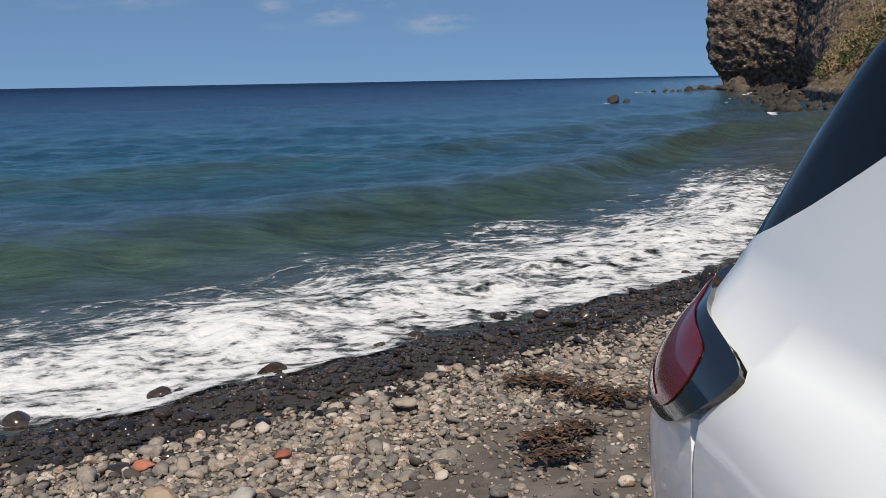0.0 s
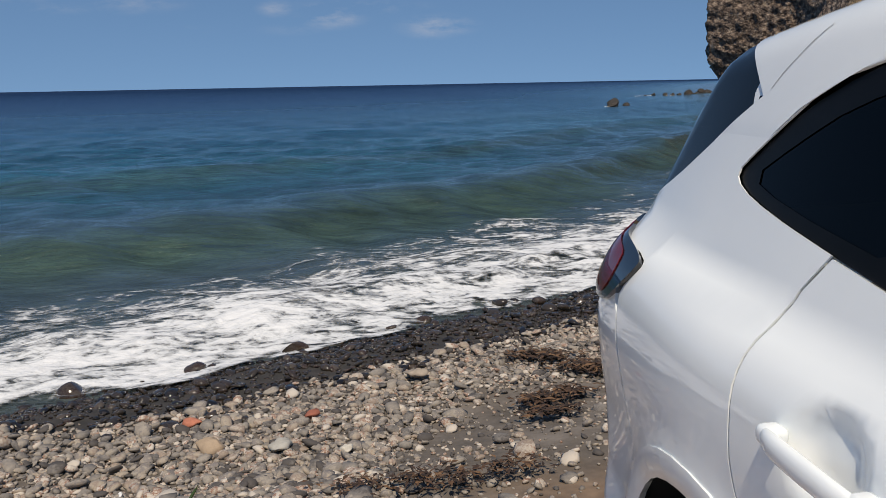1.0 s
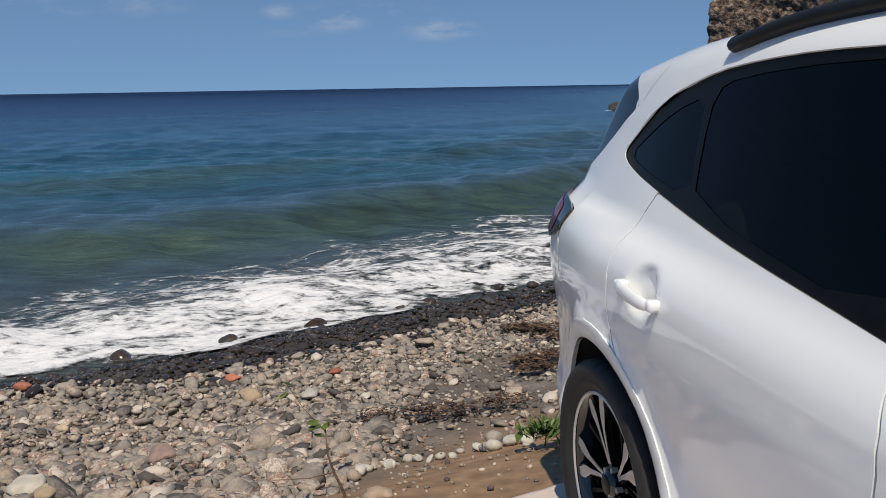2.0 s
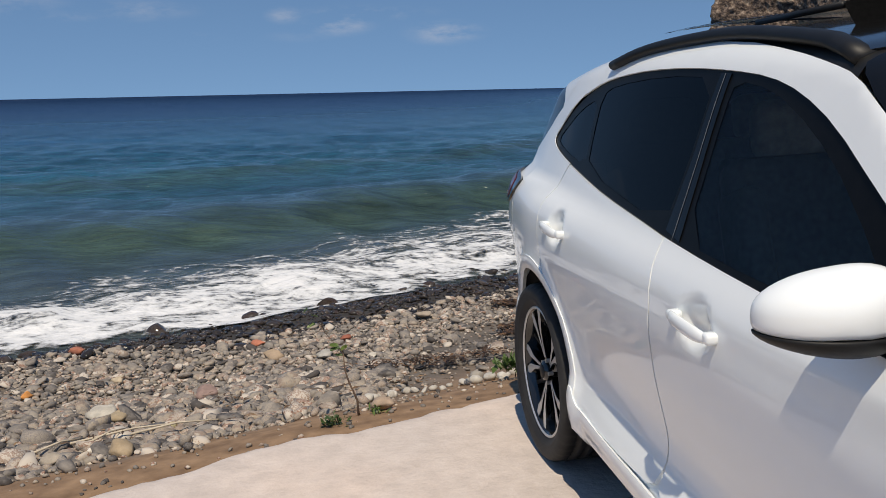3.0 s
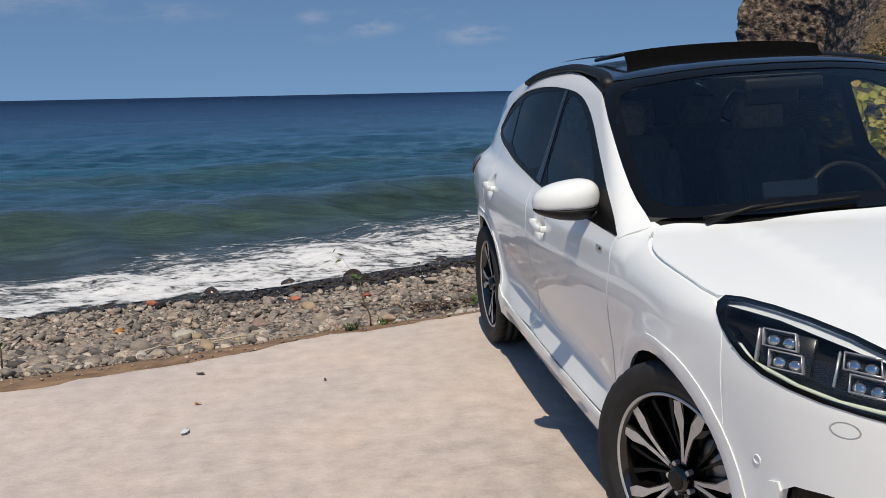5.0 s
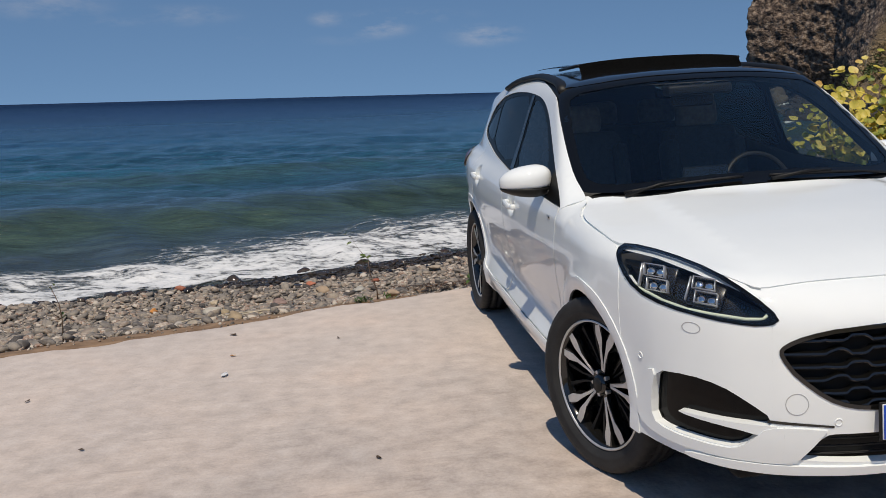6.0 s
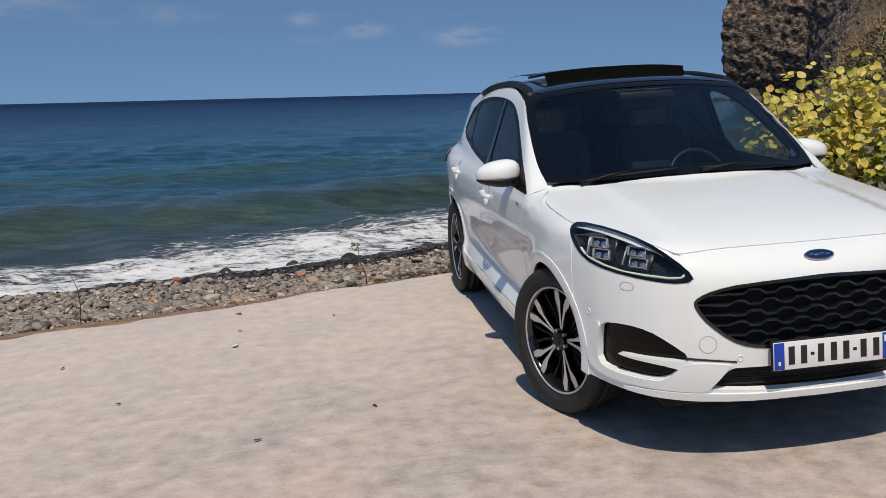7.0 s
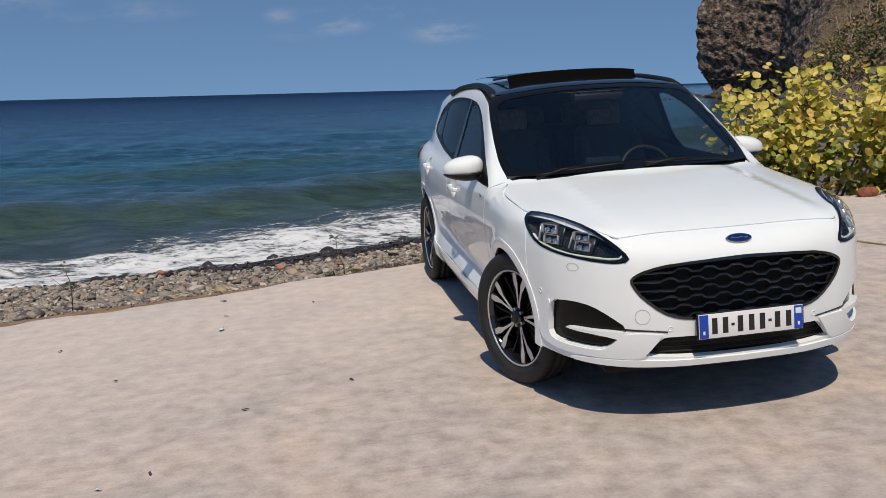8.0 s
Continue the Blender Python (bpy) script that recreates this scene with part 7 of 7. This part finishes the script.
# ---- sea grape bush beside the ramp ----
def leaf_material(name, stops):
    m = material(name, stops, rough=0.45, scale=12, rand=0.7, bump=0.001)
    nt = m.node_tree
    b = nt.nodes["Principled BSDF"]
    tl, mx = nt.nodes.new("ShaderNodeBsdfTranslucent"), nt.nodes.new("ShaderNodeMixShader")
    nt.links.new(b.inputs["Base Color"].links[0].from_socket, tl.inputs["Color"])
    mx.inputs[0].default_value = 0.34
    nt.links.new(b.outputs[0], mx.inputs[1])
    nt.links.new(tl.outputs[0], mx.inputs[2])
    nt.links.new(mx.outputs[0], nt.nodes["Material Output"].inputs["Surface"])
    return m


LEAF_YELLOW = leaf_material("yellow_leaf", [(0.05, (0.30, 0.30, 0.05)), (0.3, (0.52, 0.46, 0.08)), (0.6, (0.70, 0.57, 0.12)), (0.8, (0.76, 0.62, 0.20)), (0.97, (0.62, 0.32, 0.09))])
LEAF_GREEN = leaf_material("green_leaf", [(0.2, (0.10, 0.14, 0.03)), (0.5, (0.22, 0.26, 0.05)), (0.85, (0.36, 0.36, 0.07))])
TWIG = material("bush_wood", [(0.3, (0.08, 0.05, 0.035)), (0.7, (0.17, 0.115, 0.08))], rough=0.85, scale=14, bump=0.002)


def leaf_mesh(mat, seed):
    """A round, slightly cupped and folded leaf of unit radius with a notch at its stalk."""
    r = np.random.RandomState(seed)
    n, verts, faces = 14, [(0, 0, 0)], []
    cup, fold, wave = r.uniform(0.08, 0.25), r.uniform(0.0, 0.25), r.uniform(0.02, 0.08)
    for ring, rad in ((1, 0.55), (2, 1.0)):
        for k in range(n):
            w = 2 * math.pi * k / n
            rr = rad * (1 - 0.22 * max(0, math.cos(w)) ** 12) * (1 + 0.05 * r.normal())
            x, y = rr * math.cos(w), rr * math.sin(w) * 0.94
            verts.append((x, y, cup * rad * rad + fold * abs(y) - 0.05 + wave * math.sin(3 * w + seed) * rad))
    for k in range(n):
        j = (k + 1) % n
        faces.append((0, 1 + k, 1 + j))
        faces.append((1 + k, 1 + n + k, 1 + n + j, 1 + j))
    me = bpy.data.meshes.new("leaf")
    me.from_pydata(verts, [], faces)
    me.polygons.foreach_set("use_smooth", [True] * len(me.polygons))
    me.materials.append(mat)
    return me


bush = tagged(new("bush"), "sea grape bush with round yellow-green leaves beside the ramp", "bush")
bush.location = (5.0, 4.0, 0.10)
bushr = np.random.RandomState(41)
LEAVES = [leaf_mesh(LEAF_YELLOW, k) for k in range(5)] + [leaf_mesh(LEAF_GREEN, 10 + k) for k in range(4)]
tips = []
for k in range(34):
    t = k / 33
    # the crown's long axis runs from behind the car out along the ramp's edge
    end = Vector((-1.45 + 4.6 * t + bushr.uniform(-0.3, 0.3), 0.9 - 2.6 * t + bushr.uniform(-0.7, 0.7), bushr.uniform(0.35, 1.85)))
    end.z = 0.93 * min(end.z, 1.45 + 0.4 * math.sin(math.pi * min(1, t * 1.4)))
    base = Vector((-1.0 + 2.2 * t, 0.5 - 1.2 * t, -0.12))
    mid = base.lerp(end, 0.5) + Vector((bushr.uniform(-0.2, 0.2), bushr.uniform(-0.2, 0.2), 0.15))
    tube("branch", [base, mid, end], 0.018, TWIG, bush, sides=6, taper=0.005)
    tips.append((base, mid, end))
V, F, count = [], [], 0
for k in range(4800):
    base, mid, end = tips[bushr.randint(len(tips))]
    s = bushr.uniform(0.06, 1.05) ** 0.75
    p = (base.lerp(mid, s * 2) if s < 0.5 else mid.lerp(end, s * 2 - 1)) + Vector(bushr.normal(0, 0.17, 3))
    if p.z < 0.02:
        continue
    up = Vector((bushr.normal(-0.25, 0.55), bushr.normal(-0.65, 0.55), bushr.normal(0.9, 0.5))).normalized()
    size = bushr.uniform(0.036, 0.062)
    low = p.z < 0.55 + 0.25 * bushr.uniform()
    me = LEAVES[5 + bushr.randint(4)] if (low and bushr.uniform() < 0.45) or bushr.uniform() < 0.12 else LEAVES[bushr.randint(5)]
    m = Matrix.Translation(p) @ up.to_track_quat("Z", "X").to_matrix().to_4x4() @ Matrix.Rotation(bushr.uniform(0, 6.28), 4, "Z") @ Matrix.Scale(size, 4)
    ob = new("leaf", me)
    ob.parent = bush
    ob.matrix_basis = m
    count += 1
    if count >= 295 and not V:
        V = [0]
    if count > 295:
        bpy.data.objects.remove(ob)
        V.append((me, m))
for mat, pick_ in ((LEAF_YELLOW, range(5)), (LEAF_GREEN, range(5, 9))):
    verts, faces = [], []
    chosen = {LEAVES[i].name for i in pick_}
    for me, m in V[1:]:
        if me.name in chosen:
            b0 = len(verts)
            verts += [m @ v.co for v in me.vertices]
            faces += [tuple(b0 + i for i in p.vertices) for p in me.polygons]
    ob = mesh_part("foliage", verts, faces, mat, bush)
    ob["kind"] = "stuff"
# the joined leaves take their tint leaf by leaf
for mat in (LEAF_YELLOW, LEAF_GREEN):
    nt = mat.node_tree
    info = next(n_ for n_ in nt.nodes if n_.bl_idname == "ShaderNodeObjectInfo")
    geo_ = nt.nodes.new("ShaderNodeNewGeometry")
    for l in list(nt.links):
        if l.from_node == info:
            nt.links.new(geo_.outputs["Random Per Island"], l.to_socket)

LITTER = material("leaf_litter", [(0.3, (0.05, 0.03, 0.018)), (0.6, (0.13, 0.075, 0.04)), (0.8, (0.24, 0.15, 0.08))], rough=0.9, scale=9, rand=0.6, per_island=True)


def litter(name, spots, count, spread, size, mat, label, category, seed, lift=0.0):
    """Curled scraps lying on the ground."""
    r = np.random.RandomState(seed)
    V, F = [], []
    for x, y in spots:
        for _ in range(count):
            px, py = x + r.normal(0, spread), y + r.normal(0, spread * 0.6)
            pz = float(land(px, py)) + lift + r.uniform(0.005, 0.05)
            a = r.uniform(0, 6.28)
            s, w = size * r.uniform(0.5, 1.5), size * r.uniform(0.12, 0.4)
            ca, sa = math.cos(a), math.sin(a)
            k = len(V)
            for u, v, h in ((-1, 0, 0.0), (0, -1, 0.3), (0, 1, 0.3), (1, 0, 0.1)):
                V.append((px + u * s * ca - v * w * sa, py + u * s * sa + v * w * ca, pz + h * s * r.uniform(0.2, 1)))
            F += [(k, k + 1, k + 2), (k + 1, k + 3, k + 2)]
    return tagged(mesh_part(name, V, F, mat, smooth=False), label, category, kind="stuff")


WRACK = material("dry_seaweed", [(0.3, (0.022, 0.012, 0.007)), (0.6, (0.07, 0.035, 0.018)), (0.85, (0.16, 0.085, 0.04))], rough=0.85, scale=12, rand=0.7, per_island=True)
litter("seaweed", [(0.44, 6.34), (0.60, 6.05), (0.72, 5.95), (0.3, 6.45)], 170, 0.11, 0.04, WRACK, "brown dry seaweed heaped on dark sand", "seaweed", 51, 0.03)
litter("seaweed", [(0.0, 5.31), (0.27, 5.44), (0.14, 5.36)], 130, 0.09, 0.035, WRACK, "brown dry seaweed heaped on dark sand", "seaweed", 52, 0.03)
litter("seaweed", [(-0.03, 5.0), (0.05, 4.95)], 110, 0.07, 0.035, WRACK, "brown dry seaweed heaped on dark sand", "seaweed", 53, 0.03)
litter("seaweed", [(-0.95, 3.98), (-0.75, 3.92), (-0.5, 3.98), (-1.25, 4.0)], 110, 0.10, 0.03, WRACK, "brown dry seaweed along the stones", "seaweed", 54, 0.03)
litter("leaf_litter", [(-2.3, 3.35), (-3.1, 2.75), (-2.2, 2.7), (-1.2, 3.2), (-3.6, 4.7)], 40, 0.22, 0.025, LITTER, "brown leaf scraps among the pebbles", "leaf litter", 55, 0.04)
litter("leaf_litter", [(4.6, 3.9), (5.4, 3.7), (6.0, 3.2), (3.6, 4.4)], 130, 0.35, 0.035, LITTER, "brown leaf litter under the bush", "leaf litter", 56, 0.20)


def green_weed(x, y, z, n, h, seed):
    """A low tuft of pointed leaves."""
    r = np.random.RandomState(seed)
    w = tagged(new("weed"), "low green weed at the ramp's edge", "weed", "weeds along the ramp")
    w.location = (x, y, z)
    V, F = [], []
    for _ in range(n):
        a, tilt, l = r.uniform(0, 6.28), r.uniform(0.3, 1.2), h * r.uniform(0.5, 1.2)
        bx, by, bz = r.normal(0, h * 0.55), r.normal(0, h * 0.45), abs(r.normal(0, h * 0.4))
        dx, dy, dz = math.cos(a) * math.sin(tilt), math.sin(a) * math.sin(tilt), math.cos(tilt)
        k, wd = len(V), l * 0.22
        V += [(bx, by, bz), (bx + dx * l * 0.5 - dy * wd, by + dy * l * 0.5 + dx * wd, bz + dz * l * 0.5), (bx + dx * l, by + dy * l, bz + dz * l * 0.8), (bx + dx * l * 0.5 + dy * wd, by + dy * l * 0.5 - dx * wd, bz + dz * l * 0.5)]
        F.append((k, k + 1, k + 2, k + 3))
    ob = mesh_part("leaves", V, F, WEED, w, smooth=False)
    ob["kind"] = "stuff"
    tube("stem", [(0, 0, -0.03), (0.01, 0, h * 0.5)], 0.004, TWIG, w, sides=5, taper=0.002)


WEED = leaf_material("weed_leaf", [(0.2, (0.05, 0.09, 0.022)), (0.6, (0.11, 0.18, 0.045)), (0.9, (0.20, 0.25, 0.07))])
green_weed(-1.70, 2.08, -0.13, 60, 0.05, 61)
green_weed(-1.48, 2.20, -0.13, 30, 0.04, 62)
green_weed(-0.62, 2.80, -0.18, 130, 0.085, 63)
green_weed(-0.56, 2.60, -0.14, 60, 0.05, 64)


def sapling(x, y, z, stems, leaves, label, seed):
    r = np.random.RandomState(seed)
    s = tagged(new("sapling"), label, "sapling", "saplings along the ramp")
    s.location = (x, y, z)
    for pts, r0 in stems:
        tube("stem", pts, r0, TWIG, s, sides=6, taper=r0 * 0.4)
    for px, py, pz, size in leaves:
        for _ in range(2):
            me = SAP_LEAF[r.randint(3)]
            ob = new("leaf", me)
            ob.parent = s
            ob.matrix_basis = Matrix.Translation((px + r.normal(0, 0.012), py + r.normal(0, 0.012), pz + r.normal(0, 0.015))) @ pose(0, 0, 0, r.uniform(20, 90), r.uniform(-40, 40), r.uniform(0, 360)) @ Matrix.Diagonal((size * 1.5, size * 0.7, size, 1))


SAP_LEAF = [leaf_mesh(WEED, 30 + k) for k in range(3)]
sapling(-1.57, 2.22, -0.14, [([(0, 0, -0.03), (-0.005, 0, 0.08), (-0.04, 0.0, 0.17), (-0.06, 0, 0.24), (-0.065, 0, 0.34)], 0.007), ([(-0.04, 0, 0.17), (-0.13, 0.0, 0.155), (-0.26, 0.0, 0.16)], 0.003), ([(-0.065, 0, 0.33), (-0.14, 0.02, 0.42), (-0.20, 0.03, 0.52)], 0.002)],
        [(-0.07, 0, 0.35, 0.017), (-0.12, 0, 0.37, 0.019), (-0.09, 0, 0.31, 0.014), (-0.20, 0.03, 0.52, 0.02), (-0.20, 0.03, 0.49, 0.016)], "thin brown sapling with few green leaves at the ramp's edge", 71)
sapling(-3.93, 1.95, -0.26, [([(0, 0, -0.03), (0.01, 0, 0.15), (0.0, 0, 0.28), (-0.05, 0, 0.42)], 0.006), ([(0.0, 0, 0.17), (-0.08, 0, 0.24), (-0.17, 0, 0.33)], 0.003)],
        [(-0.05, 0, 0.42, 0.014), (0.02, 0, 0.2, 0.016)], "bare forked sapling at the ramp's edge", 72)

# ---- small things lying about ----
STICK = material("bleached_stick", [(0.3, (0.40, 0.33, 0.24)), (0.7, (0.58, 0.50, 0.38))], rough=0.85, scale=20)
for a, b in (((-3.05, 2.70), (-2.45, 2.86)), ((-2.95, 2.62), (-2.80, 2.92)), ((-2.75, 2.74), (-2.30, 2.80)), ((-3.2, 2.55), (-3.0, 2.8))):
    p0, p1 = (Vector((q[0], q[1], float(land(*q)) + 0.07)) for q in (a, b))
    tagged(tube("stick", [p0, p0.lerp(p1, 0.5) + Vector((0.01, 0.02, 0.015)), p1], 0.007, STICK, sides=6, taper=0.004), "thin bleached stick lying on the soil bank", "stick", "sticks on the bank")


def ramp_point(x, y, up=0.0):
    return TILT @ Vector((x, y, up))


SCRAP = {"brown": material("brown_scrap", [(0.3, (0.05, 0.03, 0.02)), (0.7, (0.12, 0.08, 0.05))], rough=0.8, scale=30), "white": material("white_scrap", grey(0.65, 0.75), rough=0.7, scale=30), "orange": material("orange_scrap", [(0.3, (0.5, 0.25, 0.06)), (0.7, (0.6, 0.32, 0.1))], rough=0.8, scale=30)}
srng = np.random.RandomState(77)
for x, y, s, kind, label in ((-2.32, -1.34, 0.02, "brown", "crumpled brown leaf on the concrete"), (-2.56, 0.33, 0.045, "white", "pale flat leaf on the concrete"), (-2.60, 1.22, 0.03, "brown", "small brown leaf on the concrete"), (-2.55, 0.71, 0.022, "orange", "orange leaf scrap on the concrete"),
                             (-3.1, -0.6, 0.016, "brown", "tiny brown scrap on the concrete"), (-2.9, -2.1, 0.02, "white", "tiny white chip on the concrete"), (-1.75, -1.05, 0.02, "brown", "thin brown twig scrap on concrete"), (-3.4, -1.9, 0.018, "orange", "reddish leaf scrap on the concrete"), (-2.7, -2.0, 0.015, "brown", "tiny brown scrap on the concrete"), (-3.6, 0.2, 0.02, "brown", "small brown scrap on the concrete"), (-1.9, 0.9, 0.018, "brown", "small brown scrap on the concrete")):
    bm = bmesh.new()
    ring = [bm.verts.new((s * math.cos(w) * srng.uniform(0.7, 1.2), s * 0.45 * math.sin(w) * srng.uniform(0.7, 1.2), 0.002 + 0.25 * s * srng.uniform())) for w in np.linspace(0, 2 * math.pi, 9)[:-1]]
    bm.faces.new(ring)
    bmesh.ops.solidify(bm, geom=bm.faces[:], thickness=0.002)
    ob = part("leaf_scrap", bm, SCRAP[kind], smooth=False)
    ob.matrix_basis = Matrix.Translation(ramp_point(x, y, 0.006)) @ pose(0, 0, 0, 0, 0, srng.uniform(0, 180))
    tagged(ob, label, "leaf scrap", "scraps on the concrete")
v, f = stone_shape(srng, 2, 0.6, 0.3)
ob = mesh_part("brick", v * 0.14, f, material("old_brick", [(0.3, (0.16, 0.05, 0.03)), (0.7, (0.32, 0.11, 0.06))], rough=0.9, scale=10, bump=0.01), smooth=False)
ob.location = ramp_point(4.85, 3.55, 0.06)
tagged(ob, "broken red brick lump beside the bush", "brick")
v, f = stone_shape(srng, 2, 0.6, 0.3)
ob = mesh_part("stone", v * 0.05, f, material("white_lump", grey(0.6, 0.7), rough=0.9), smooth=False)
ob.location = ramp_point(4.95, 3.25, 0.03)
tagged(ob, "small white stone on the concrete", "stone")
tagged(tube("rope", [ramp_point(2.6, 1.9, 0.015), ramp_point(2.95, 1.25, 0.015), ramp_point(3.1, 0.85, 0.015), ramp_point(3.6, 0.45, 0.015), ramp_point(4.2, 0.3, 0.015)], 0.012, STICK, sides=6), "thin tan rope lying on the concrete", "rope")
# stones along the soil's edge
for k in range(46):
    x = -1.75 + 1.9 * k / 45 + srng.normal(0, 0.05)
    y = float(slab_edge(np.array(x))) + 1.08 + 0.10 * math.sin(3 * x) + srng.normal(0, 0.07)
    v, f = stone_shape(srng, 2, 0.65, 0.25)
    rad = srng.uniform(0.035, 0.085)
    ob = mesh_part("edge_stone", v * rad * 0.55, f, EDGE if k else (EDGE := material("edge_stone", [(0.2, (0.30, 0.27, 0.23)), (0.5, (0.42, 0.39, 0.34)), (0.8, (0.56, 0.53, 0.47))], rough=0.85, scale=6, rand=0.6, bump=0.005)))
    ob.matrix_basis = pose(x, y, float(land(x, y)) + rad * 0.25, 0, 0, srng.uniform(0, 360))
    tagged(ob, "pale rounded stone lining the soil bank", "stone", "stones lining the bank")
for x, y, r_ in ((-3.26, 7.0, 0.20), (-2.37, 7.3, 0.14), (-0.28, 8.35, 0.16), (-1.51, 7.65, 0.15), (-0.63, 8.2, 0.12), (-4.3, 6.4, 0.15), (-5.4, 6.0, 0.14), (1.2, 9.0, 0.15), (3.0, 10.0, 0.16)):
    v, f = stone_shape(srng, 3, 0.62, 0.25)
    ob = mesh_part("boulder", v * r_ * 0.7, f, WET)
    ob.location = (x, y, float(land(x, y)) + r_ * 0.2)
    tagged(ob, "black wet rounded boulder in the swash", "boulder", "boulders in the swash")
